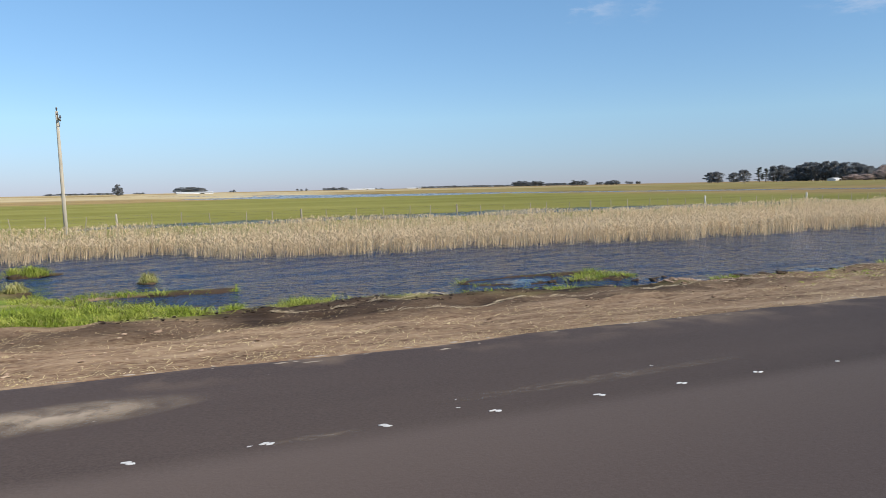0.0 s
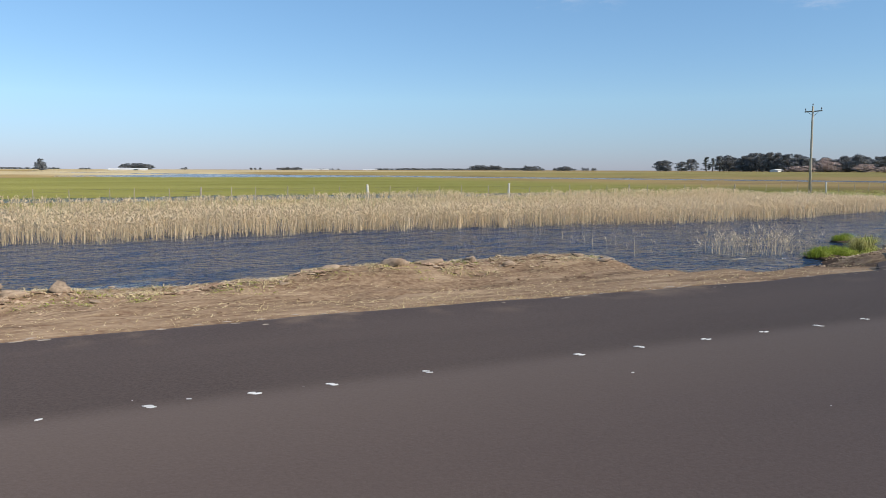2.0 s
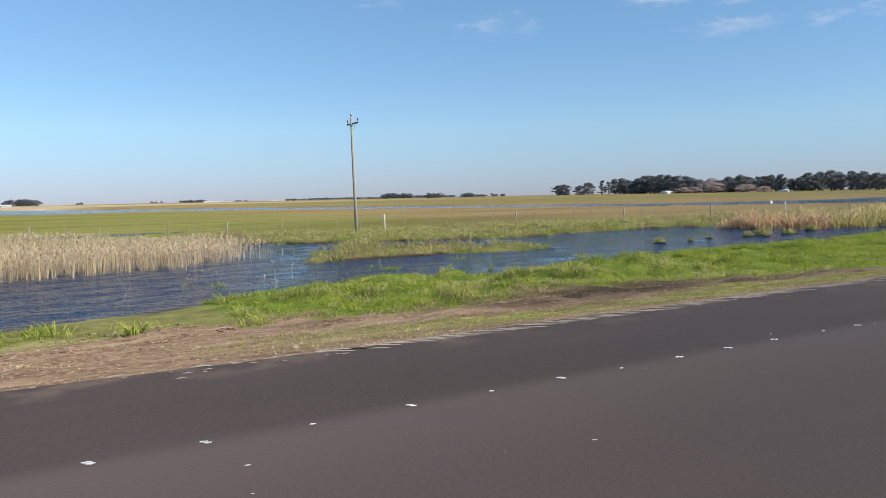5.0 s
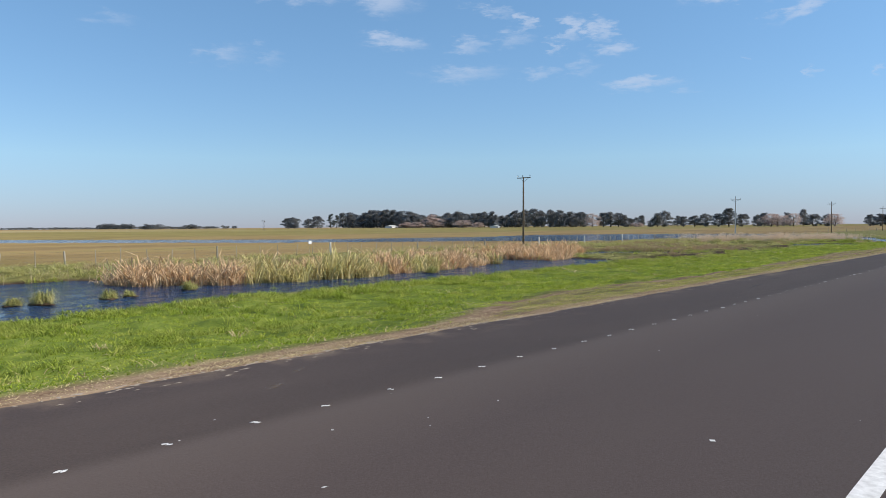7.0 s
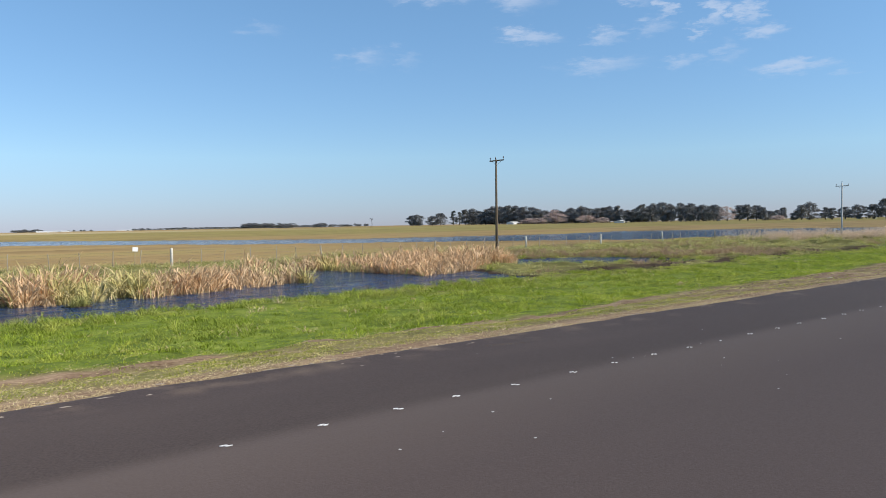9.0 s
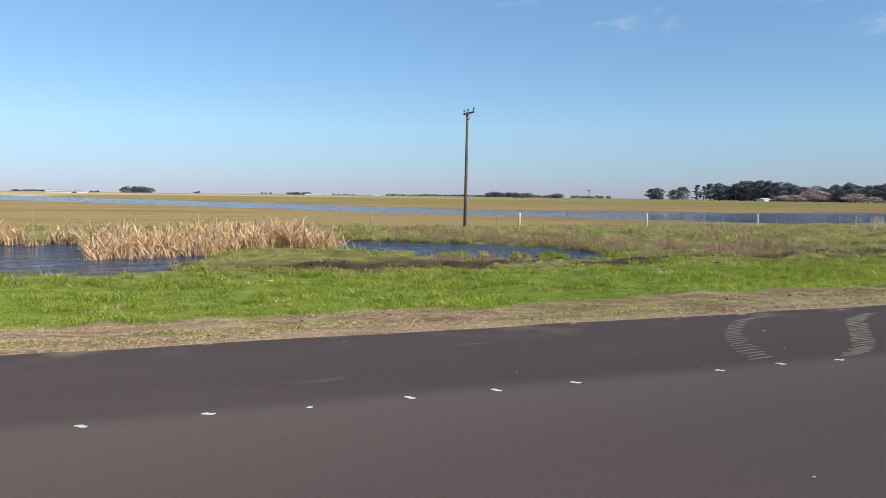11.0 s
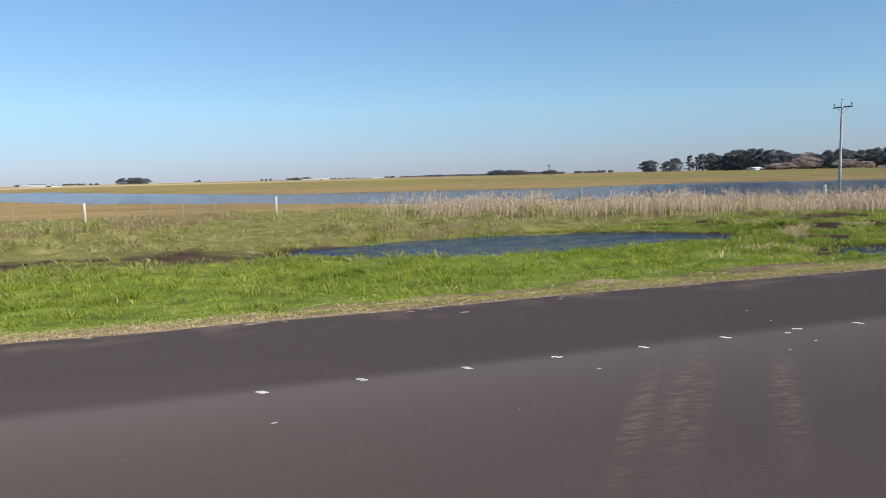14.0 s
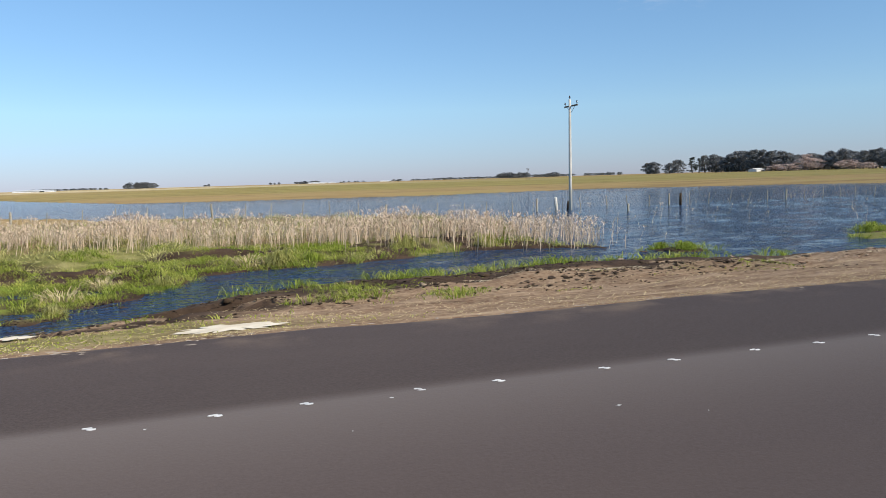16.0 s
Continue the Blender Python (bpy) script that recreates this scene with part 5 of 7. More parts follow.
def straw_litter():
    def keep(x, y):
        w = dirt_width(x) + 1.0
        return smooth01((w - y) / 1.2) * (0.25 + 0.75 * (vnoise(x, y, 1.5) > 0.5)) * (wet(x, y) < -0.4)
    x, y = sow(-6, 300, 1.35, 11, 150000, keep)
    n = len(x)
    z = ground_height(x, y) + rng.uniform(0.005, 0.04, n)
    a, ln = rng.random(n) * 3.1416, rng.uniform(0.012, 0.06, n)
    d = np.stack([np.cos(a) * ln, np.sin(a) * ln, rng.uniform(-0.008, 0.012, n)], 1)
    s = np.stack([-np.sin(a), np.cos(a), 0.25 + 0 * a], 1) * rng.uniform(0.002, 0.006, n)[:, None]
    p = np.stack([x, y, z], 1)
    V = np.stack([p - d - s, p - d + s, p + d + s * 0.5, p + d - s * 0.5], 1).reshape(-1, 3)
    k = np.arange(n) * 4
    tagged(new("straw_litter", mesh_of("straw_litter", V, [np.stack([k, k + 1, k + 2, k + 3], 1)], MAT_STRAW)), "scattered pale mown straw on the dirt shoulder", "straw", kind="stuff")


straw_litter()


def drift_line(pts, width, count, label):
    """Bleached straw washed up in a line."""
    px, py = np.array(pts).T
    x = rng.uniform(px[0], px[-1], count)
    x = x[rng.random(count) < 0.15 + 0.85 * (vnoise(x, 0 * x + 3, 1.7) > 0.4)]
    n = len(x)
    y = np.interp(x, px, py) + 0.35 * (vnoise(x, 0 * x, 1.1) - 0.5) + rng.normal(0, width, n)
    a = rng.normal(0.05, 0.35, n)
    h = rng.uniform(0.004, 0.03, n)
    me = arched("drift_straw", x, y, np.maximum(ground_height(x, y), WATER_Z) + 0.03, h, rng.uniform(0.008, 0.02, n), rng.uniform(0.08, 0.3, n), a, MAT_BLEACHED, 0.7)
    tagged(new("drift_straw", me), label, "straw", kind="stuff")


drift_line([(15.5, 11.3), (17, 11.2), (19.2, 11.8), (21, 12.2)], 0.09, 380, "bleached straw washed up on the mud")
drift_line([(17.5, 9.2), (19.2, 9.1), (23, 9.4), (26, 9.6), (30, 9.8)], 0.09, 560, "bleached straw washed up along the mud")
drift_line([(33, 10.4), (42, 10.2), (52, 9.9), (57, 8.4)], 0.25, 2600, "bleached straw on the pushed-up soil")
drift_line([(66, 8.9), (78, 9.6), (96, 10.2)], 0.35, 1800, "bleached straw along the washed bank")
drift_line([(276, 10.6), (284, 11.2), (297, 10.6)], 0.4, 1400, "bleached straw along the lake's muddy shore")


def lump(seed, r=1.0, flat=0.5, detail=2):
    """An irregular lump of soil, r across."""
    bm = bmesh.new()
    bmesh.ops.create_icosphere(bm, subdivisions=detail, radius=r / 2)
    for v in bm.verts:
        q = noise.noise(v.co * (2.3 / r) + Vector((seed * 7.1, 3.0, seed)))
        q2 = noise.noise(v.co * (6.0 / r) + Vector((seed, 9.0, 2.0)))
        v.co *= 1 + 0.75 * q + 0.45 * q2
        v.co.z *= flat
    return bm


def clods():
    """Pushed-up clods along the washed banks and mud lumps in the shallows."""
    kinds = [part_mesh(lump(s, 1.0, 0.40, 2), "soil_clod", m) for s, m in ((1, MAT_SOIL), (2, MAT_CLOD), (3, MAT_SOIL), (4, MAT_CLOD))]

    def put(x0, x1, y0, y1, count, size, keep, dark):
        x, y = sow(x0, x1, y0, y1, count, keep)
        z = np.maximum(ground_height(x, y), WATER_Z)
        for a, b, c in zip(x, y, z):
            drop(a, b, c, size * rng.uniform(0.4, 1.4), dark)

    def drop(a, b, c, s, dark):
        ob = new("soil_clod", kinds[int(rng.integers(2)) * 2 + (0 if dark else 1)])
        ob.matrix_world = pose(a, b, c - 0.02 * s, rng.uniform(-12, 12), rng.uniform(-12, 12), rng.uniform(0, 360)) @ Matrix.Diagonal((s, s * rng.uniform(0.6, 1.2), s * rng.uniform(0.6, 1.1), 1))
        tagged(ob, "dark lump of wet mud in the shallows" if dark else "dry clod of turned soil on the bank", "clod", "clods on the banks")
    for a, b, s, dark in ((30.1, 10.9, 0.4, 1), (30.5, 10.7, 0.3, 1), (30.8, 10.9, 0.25, 1), (32.8, 10.8, 0.3, 1), (27.8, 12.8, 0.3, 1), (28.1, 13.6, 0.35, 1), (27.6, 13.9, 0.3, 1), (27.1, 14.2, 0.4, 1), (29.0, 14.2, 0.25, 1), (28.5, 14.0, 0.2, 1), (43.6, 9.6, 0.7, 0), (44.2, 9.4, 0.5, 0), (44.9, 9.7, 0.55, 0), (50.2, 9.5, 0.5, 0), (51.6, 9.4, 0.9, 0), (52.5, 9.3, 0.7, 0), (53.6, 9.5, 0.5, 0), (54.4, 9.0, 0.45, 0), (64.4, 6.2, 0.55, 0), (65.1, 5.9, 0.45, 0), (65.9, 6.4, 0.5, 0), (66.6, 6.1, 0.35, 0)):
        drop(a, b, max(float(ground_height(np.array(a), np.array(b))), WATER_Z), s, bool(dark))
    put(33, 60, 8.2, 11.5, 85, 0.24, lambda a, b: 0.75 + 0 * a, False)
    put(62, 84, 2.6, 10, 170, 0.18, lambda a, b: 0.9 * (wet(a, b) < -0.2) * (np.abs(b - np.interp(a, [62, 64, 67, 71, 76, 82], [2.9, 4.2, 5.6, 7.0, 8.2, 9.2])) < 0.9) * (vnoise(a, b, 1.0) > 0.4), False)
    put(64, 96, 7.6, 12, 70, 0.18, lambda a, b: 0.7 + 0 * a, False)
    put(266, 298, 9, 15, 60, 0.18, lambda a, b: 0.7 * (wet(a, b) < 0), False)
    put(14, 32, 12, 16, 50, 0.2, lambda a, b: 0.9 * (wet(a, b) < 0.5), True)
    put(262, 288, 7, 20, 110, 0.26, lambda a, b: 0.95 * (wet(a, b) < 0.7) * (wet(a, b) > -4) * (b > 6 + 0.35 * (a - 264)), True)
    put(196, 232, 18, 30, 36, 0.22, lambda a, b: 0.8 * (wet(a, b) < 0.3), True)


def part_mesh(bm, name, mat, smooth=True):
    me = bpy.data.meshes.new(name)
    bm.to_mesh(me)
    bm.free()
    me.materials.append(mat)
    if smooth:
        me.polygons.foreach_set("use_smooth", np.ones(len(me.polygons), bool))
    return me


clods()


def tuft_mesh(seed, height, radius, count, mat, width=0.02):
    r = np.random.default_rng(seed)
    heart = r.integers(0, 4, count)
    hx, hy, hs = r.normal(0, 0.42, 4) * radius, r.normal(0, 0.42, 4) * radius, r.uniform(0.45, 1.1, 4)
    a, q = r.random(count) * 6.2832, np.abs(r.normal(0, 0.30, count)) * radius
    h = height * hs[heart] * r.uniform(0.4, 1.2, count) * np.exp(-q / radius)
    out = np.stack([np.cos(a), np.sin(a), 0 * a], 1)
    side = np.stack([-np.sin(a), np.cos(a), 0 * a], 1) * width / 2
    b = out * q[:, None] + np.stack([hx[heart], hy[heart], 0 * q], 1)
    mid = b + out * (h * r.uniform(0.15, 0.7, count))[:, None] + np.stack([0 * h, 0 * h, 0.8 * h], 1)
    tip = b + out * (h * r.uniform(0.6, 1.9, count))[:, None] + np.stack([0 * h, 0 * h, h * r.uniform(-0.05, 0.8, count)], 1)
    V = np.stack([b - side, b + side, mid - side, mid + side, tip], 1).reshape(-1, 3)
    k = np.arange(count) * 5
    return mesh_of("foliage", V, [np.stack([k, k + 1, k + 3, k + 2], 1), np.stack([k + 2, k + 3, k + 4], 1)], mat)


def islets():
    """Tufts of grass on small mud mounds in the water."""
    kinds = []
    for s, (h, r, c, m) in enumerate(((0.62, 0.55, 620, MAT_TUSSOCK), (0.55, 0.9, 950, MAT_LUSH), (0.36, 0.45, 360, MAT_TUSSOCK))):
        root = new("grass_tuft")
        part("foliage", tuft_mesh(40 + s, h, r, c, m), None, root)
        bm = lump(20 + s, r * 1.9, 0.10)
        part("mound", bm, MAT_SOIL, root, "dark mud mound", True)
        tagged(root, "tuft of grass on a small mud mound in the water", "grass tuft", "tufts in the water")
        kinds.append(root)
    in_ditch = ((2, 13.0, 21.8, 0.9), (1, 74.6, 15.2, 0.75), (1, 68.6, 11.6, 0.8), (1, 69.5, 11.9, 0.75), (0, 71.0, 12.1, 1.0), (0, 138.6, 26.9, 0.95), (2, 137.6, 27.4, 0.95), (2, 141.6, 27.1, 1.1), (2, 142.8, 27.4, 0.8), (2, 128.5, 26.8, 0.9), (2, 131.3, 26.8, 0.5), (0, 146.6, 28.6, 0.7), (2, 134.2, 27.8, 0.5), (1, 8.8, 26.8, 0.9), (1, 7.0, 26.2, 1.0), (1, 5.0, 26.0, 1.1), (1, 3.0, 25.4, 1.0), (0, 6.0, 27.5, 1.2), (2, 9.2, 21.0, 1.0), (1, 4.0, 21.5, 1.0), (2, 164.5, 27.2, 1.2))
    in_ponds = ((1, 198.9, 28.2, 0.8), (1, 201.7, 27.2, 0.8), (2, 204.4, 26.2, 0.9), (1, 206.7, 26.8, 0.7), (2, 203.4, 27.6, 0.8), (2, 205.4, 27.0, 0.6), (2, 199.8, 28.8, 0.7), (1, 287.3, 18.0, 0.8), (0, 272.4, 20.8, 1.0), (1, 273.6, 21.4, 0.9), (0, 278.0, 23.6, 1.1), (0, 281.6, 23.8, 0.9), (2, 283.6, 23.9, 0.9), (2, 266.4, 13.3, 0.7), (2, 268.7, 17.4, 0.9), (1, 300.5, 19.5, 1.3), (1, 257.0, 11.4, 0.55))
    for k, (kind, x, y, s) in enumerate(in_ditch + in_ponds):
        m = pose(x, y, WATER_Z + 0.02, 0, 0, 47 * k) @ Matrix.Diagonal((s, s, s * 1.3, 1))
        ob = copy_thing(kinds[kind], m)
        ob.scale = (s, s, s * 1.3)
    for root in kinds:
        for o in (*root.children_recursive, root):
            bpy.data.objects.remove(o)


islets()


# ---- fence ----
def fence_y(x):
    return float(np.interp(x, [-120, 0, 80, 120, 150, 190, 320, 900], [55.5, 55.2, 55.0, 54.3, 52.8, 51.8, 52.2, 51.0]))


def build_fence():
    fence = new("field_fence")
    tagged(fence, "long wire fence with wooden posts along the flooded field", "fence")
    bm = bmesh.new()
    tube(bm, [(0, 0, -0.3, 0.085), (0, 0, 0.7, 0.08), (0.01, 0, 1.27, 0.075), (0.01, 0, 1.31, 0.05)], 8)
    thick = part_mesh(bm, "post", MAT_POST)
    bm = bmesh.new()
    tube(bm, [(0, 0, -0.3, 0.11), (0, 0, 1.0, 0.105), (0, 0, 1.36, 0.10), (0, 0, 1.40, 0.07)], 8)
    white = part_mesh(bm, "post", MAT_POSTWHITE)
    bm = bmesh.new()
    box(bm, (0.06, 0.045, 1.25), (0, 0, 0.6), None, 0.008)
    thin = part_mesh(bm, "dropper", MAT_POST, False)
    xs = np.interp(np.arange(-20, 31), [-20, -11, -9, -5, 0, 30], [-58, 66.8, 94.6, 150.8, 217.5, 618])
    for k, x in enumerate(xs[:-1]):
        y = fence_y(x)
        g = max(float(ground_height(np.array(x), np.array(y))), WATER_Z - 0.2)
        m = white if k in (9, 10, 13, 17, 20, 21, 22) else thick
        ob = new("post", m)
        ob.parent = fence
        ob.matrix_basis = pose(x, y, g, rng.normal(0, 2), rng.normal(0, 3), rng.uniform(0, 360))
        if x > 330:
            continue
        for j in range(1, 6):
            xx = x + (xs[k + 1] - x) * j / 6 + rng.normal(0, 0.15)
            yy = fence_y(xx)
            gg = max(float(ground_height(np.array(xx), np.array(yy))), WATER_Z - 0.2)
            ob = new("dropper", thin)
            ob.parent = fence
            ob.matrix_basis = pose(xx, yy, gg + rng.normal(0.02, 0.04), rng.normal(0, 3), rng.normal(0, 4), rng.uniform(0, 20))
    for h in (0.25, 0.5, 0.75, 0.98, 1.18):
        bm = bmesh.new()
        ring = []
        for x in np.arange(-55.3, 610, 6.825):
            y = fence_y(x)
            ring.append((x, y - 0.09, -0.8 + h + 0.02 * math.sin(x), 0.0045))
        tube(bm, ring, 3)
        part("wire", bm, MAT_WIRE, fence, "thin rusty wire")
    return fence


build_fence()


def flooded_post(x, y, h, r, mat, label):
    bm = bmesh.new()
    tube(bm, [(0, 0, -0.4, r), (0, 0, 0.6 * h, r * 0.95), (0.02, 0, 0.97 * h, r * 0.9), (0.02, 0, h, r * 0.6)], 8)
    ob = new("flooded_post", part_mesh(bm, "flooded_post", mat))
    ob.matrix_basis = pose(x, y, WATER_Z, rng.normal(0, 2), rng.normal(0, 3), 0)
    tagged(ob, label, "post", "posts in the flood")


flooded_post(299.6, 52.4, 1.15, 0.16, MAT_POSTWHITE, "thick whitish post standing in the flood water")
flooded_post(300.9, 52.6, 0.75, 0.20, MAT_SOIL, "dark rotten stump of a post in the flood water")
flooded_post(312.5, 52.6, 1.1, 0.12, MAT_SOIL, "dark wooden post standing in the flood water")
flooded_post(303.0, 46.4, 0.6, 0.09, MAT_POST, "short grey post stub in the flood water")


def sign_plate():
    """A small white plate wired to the fence."""
    root = new("fence_plate")
    bm = bmesh.new()
    box(bm, (0.42, 0.012, 0.34), (0, 0, 0), None, 0.004)
    part("plate", bm, MAT_MARKWHITE, root)
    bm = bmesh.new()
    box(bm, (0.03, 0.03, 1.75), (0, 0.02, -0.70), None, 0.004)
    part("stake", bm, MAT_POST, root)
    x = 174.7
    root.matrix_basis = pose(x, fence_y(x) - 0.12, 0.62, 0, 3, 4)
    tagged(root, "small white plate fixed to the wire fence", "sign")


sign_plate()


# ---- power poles ----
def power_pole(height, mat, arm_len, label, drop=0.55, pin=True):
    root = new("power_pole")
    bm = bmesh.new()
    tube(bm, [(0, 0, -0.6, 0.15), (0, 0, 0.4 * height, 0.13), (0, 0, 0.8 * height, 0.11), (0, 0, height, 0.095), (0, 0, height + 0.02, 0.06)], 12)
    pole = part("pole", bm, mat, root, "", True)
    arm_z = height - drop
    bm = bmesh.new()
    box(bm, (0.10, arm_len, 0.12), (0.12, 0, arm_z), None, 0.012)
    arm = part("crossarm", bm, MAT_POLEWOOD, root, "dark timber crossarm")
    for sgn in (-1, 1):
        bm = bmesh.new()
        tube(bm, [(0.12, 0.0, arm_z - 0.55, 0.016), (0.12, sgn * arm_len * 0.32, arm_z - 0.06, 0.016)], 6)
        part("brace", bm, MAT_STEEL, arm, "steel brace")
    for y, z in ((-arm_len / 2 + 0.1, arm_z + 0.06), (arm_len / 2 - 0.1, arm_z + 0.06), (0.0, height) if pin else (0.18, arm_z + 0.06)):
        x = 0.12 if y else 0.0
        bm = bmesh.new()
        tube(bm, [(x, y, z, 0.02), (x, y, z + 0.13, 0.02), (x, y, z + 0.14, 0.07), (x, y, z + 0.19, 0.075), (x, y, z + 0.2, 0.05), (x, y, z + 0.25, 0.055), (x, y, z + 0.33, 0.03)], 10)
        part("insulator", bm, MAT_CERAMIC, arm if y else pole, "brown ceramic insulator", True)
    return tagged(root, label, "power pole", "poles along the road")


pale = power_pole(9.5, MAT_POLEPALE, 2.3, "pale weathered power pole with a crossarm in the field")
wood = power_pole(9.7, MAT_POLEWOOD, 2.3, "dark wooden power pole with a crossarm by the fence")
tee = power_pole(9.5, MAT_POLEWOOD, 2.2, "dark wooden power pole with a crossarm across its top", 0.09, False)
conc = power_pole(9.4, MAT_CONCRETE, 2.3, "pale concrete power pole standing in flood water")
for kind, x, y, dz, lean in ((wood, -82, 56, 0, 0), (pale, 7.9, 54.6, -0.6, -0.9), (pale, 119.9, 54.1, 0.45, -1.2), (tee, 212.0, 51.0, 0.15, 0.5), (conc, 300.5, 51.5, -0.25, 0.3), (wood, 389.5, 50.8, 0.1, 0), (wood, 478, 50.8, 0, 0), (wood, 567, 50.6, 0, 0), (wood, 656, 50.5, 0, 0)):
    g = max(float(land(np.array(x), np.array(y))), WATER_Z - 0.1)
    copy_thing(kind, pose(x, y, g + dz, 0, lean, 0))
for root in (pale, wood, tee, conc):
    for o in (*root.children_recursive, root):
        bpy.data.objects.remove(o)


# ---- things on and beside the road ----
def delineator():
    root = new("delineator_post")
    bm = bmesh.new()
    box(bm, (0.082, 0.045, 0.78), (0, 0, 0.30), None, 0.015)
    part("post", bm, MAT_MARKWHITE, root, "white plastic post")
    bm = bmesh.new()
    box(bm, (0.092, 0.055, 0.15), (0, 0, 0.50), None, 0.012)
    part("red_band", bm, MAT_MARKRED, root, "red reflective band")
    root.matrix_basis = pose(61.05, 3.1, 0.08, -24, -18, 10) @ Matrix.Scale(0.92, 4)
    tagged(root, "leaning white marker post with red band at road edge", "marker post")


delineator()


def paint_dabs():
    """White dabs of paint, a metre apart, that mark out the centre line."""
    shapes = []
    for s in range(8):
        r = np.random.default_rng(60 + s)
        bm = bmesh.new()
        # two short brush strokes side by side, now and then only one
        for j in range(1 if s == 7 else 2):
            cx, cy = (-0.014, 0.019) if j else (0.014, -0.013)
            w, l = r.uniform(0.012, 0.019), r.uniform(0.024, 0.036)
            lo = [bm.verts.new((cx + l * math.cos(t) * r.uniform(0.75, 1.15), cy + w * math.sin(t) * r.uniform(0.6, 1.25), 0.004 + 0.0004 * j)) for t in np.linspace(0, 6.2832, 10)[:-1]]
            f = bm.faces.new(lo)
            ex = bmesh.ops.extrude_face_region(bm, geom=[f])
            for v in ex["geom"]:
                if isinstance(v, bmesh.types.BMVert):
                    v.co.z = 0.001
        shapes.append(part_mesh(bm, "paint_dab", MAT_PAINT, False))
    # set out by hand: the spacing drifts from stretch to stretch
    count = np.arange(-22, 376)
    xs = np.interp(count, [-22, 0, 7, 20, 24, 30, 37, 40, 47, 52, 56, 114, 124, 146, 156, 164, 167, 210, 216, 220, 229, 238, 251, 260, 271, 279, 293, 301, 314, 318, 325, 334, 376],
                   [-5, 12.69, 18.58, 29.45, 32.56, 37.43, 43.02, 45.21, 49.79, 53.43, 56.52, 101.91, 109.76, 127.44, 135.91, 142.52, 144.93, 179.48, 184.34, 187.51, 194.17, 201.57, 211.79, 218.78, 227.78, 234.27, 245.06, 250.74, 260.77, 263.75, 268.96, 275.36, 308])
    ys = np.interp(xs, [14, 40, 105, 130, 190, 214, 247, 272], [-1.17, -1.3, -1.28, -1.26, -1.37, -1.42, -1.38, -1.35])
    for x, y in zip(xs, ys):
        if rng.random() < 0.05:
            continue
        ob = new("paint_dab", shapes[int(rng.integers(8))])
        ob.parent = road
        ob.matrix_basis = pose(x + rng.normal(0, 0.035), y + rng.normal(0, 0.015), ROAD_Z, 0, 0, rng.uniform(-25, 25))
    # stray drips and chips over the lane
    V, Q = [], []
    for _ in range(420):
        x, y, s = rng.uniform(-5, 330), rng.normal(-2.2, 1.5), rng.uniform(0.005, 0.018) * (2.0 if rng.random() < 0.05 else 1)
        a = rng.uniform(0, 6.28)
        if not -6 < y < 1:
            continue
        c, d = math.cos(a) * s * 1.6, math.sin(a) * s
        b = len(V)
        V += [(x - c, y - d, ROAD_Z + 0.004), (x + d, y - c * 0.5, ROAD_Z + 0.004), (x + c, y + d, ROAD_Z + 0.004), (x - d, y + c * 0.5, ROAD_Z + 0.004)]
        Q.append((b, b + 1, b + 2, b + 3))
    ob = new("paint_chips", mesh_of("paint_chips", V, [Q], MAT_PAINT))
    tagged(ob, "stray white chips and drips on the asphalt", "paint", kind="stuff")


paint_dabs()


def centre_dashes():
    """Broken white centre line beside the camera's lane."""
    bm = bmesh.new()
    vs = [bm.verts.new(p) for p in ((-DASH / 2, -0.085, 0.004), (DASH / 2, -0.085, 0.004), (DASH / 2, 0.085, 0.004), (-DASH / 2, 0.085, 0.004))]
    bm.faces.new(vs)
    bmesh.ops.subdivide_edges(bm, edges=bm.edges[:], cuts=3)
    for v in bm.verts:
        v.co.y += 0.012 * math.sin(9 * v.co.x)
    me = part_mesh(bm, "line_dash", MAT_PAINT, False)
    for k in range(-9, 11):
        ob = new("line_dash", me)
        ob.parent = road
        ob.matrix_basis = pose(DASH_X + 14.6 * k, -5.85, ROAD_Z, 0, 0, 0)


DASH, DASH_X = 4.3, 146.2
centre_dashes()


def bar_strip(bm, x, y, length, width, turn, z=0.404):
    if y > EDGE_Y + 0.6:
        z = float(ground_height(np.array(x), np.array(y))) + 0.03
    m = Matrix.Translation((x, y, z)) @ Matrix.Rotation(turn, 4, "Z")
    k = rng.uniform(0.8, 1.15, 4)
    vs = [bm.verts.new(m @ Vector(p)) for p in ((-length / 2, -width / 2 * k[0], 0), (0, -width / 2 * k[1], 0), (length / 2, -width / 2 * k[2], 0), (length / 2, width / 2 * k[3], 0), (0, width / 2 * k[0], 0), (-length / 2, width / 2 * k[1], 0))]
    bm.faces.new((vs[0], vs[1], vs[4], vs[5]))
    bm.faces.new((vs[1], vs[2], vs[3], vs[4]))


def tread_trail(name, pts, width, gap, label, bar=0.05, mat=None):
    """Chevron prints of a tractor tyre along a bent line."""
    bm = bmesh.new()
    P = [Vector(p) for p in pts]
    run, k = 0.0, 0
    for a, b in zip(P, P[1:]):
        d = (b - a)
        ln = d.length
        u = d / ln
        s = 0.0
        while s < ln:
            c = a + u * s
            side = 1 if k % 2 else -1
            ang = math.atan2(u.y, u.x)
            off = Vector((-u.y, u.x)) * side * width * 0.25
            if rng.random() < 0.9:
                bar_strip(bm, c.x + off.x, c.y + off.y, width * 0.58, bar, ang + 1.5708 + side * 0.6)
            s += gap
            k += 1
    ob = new(name, part_mesh(bm, name, mat or MAT_DIRTMARK, False))
    return tagged(ob, label, "tyre track", kind="stuff")


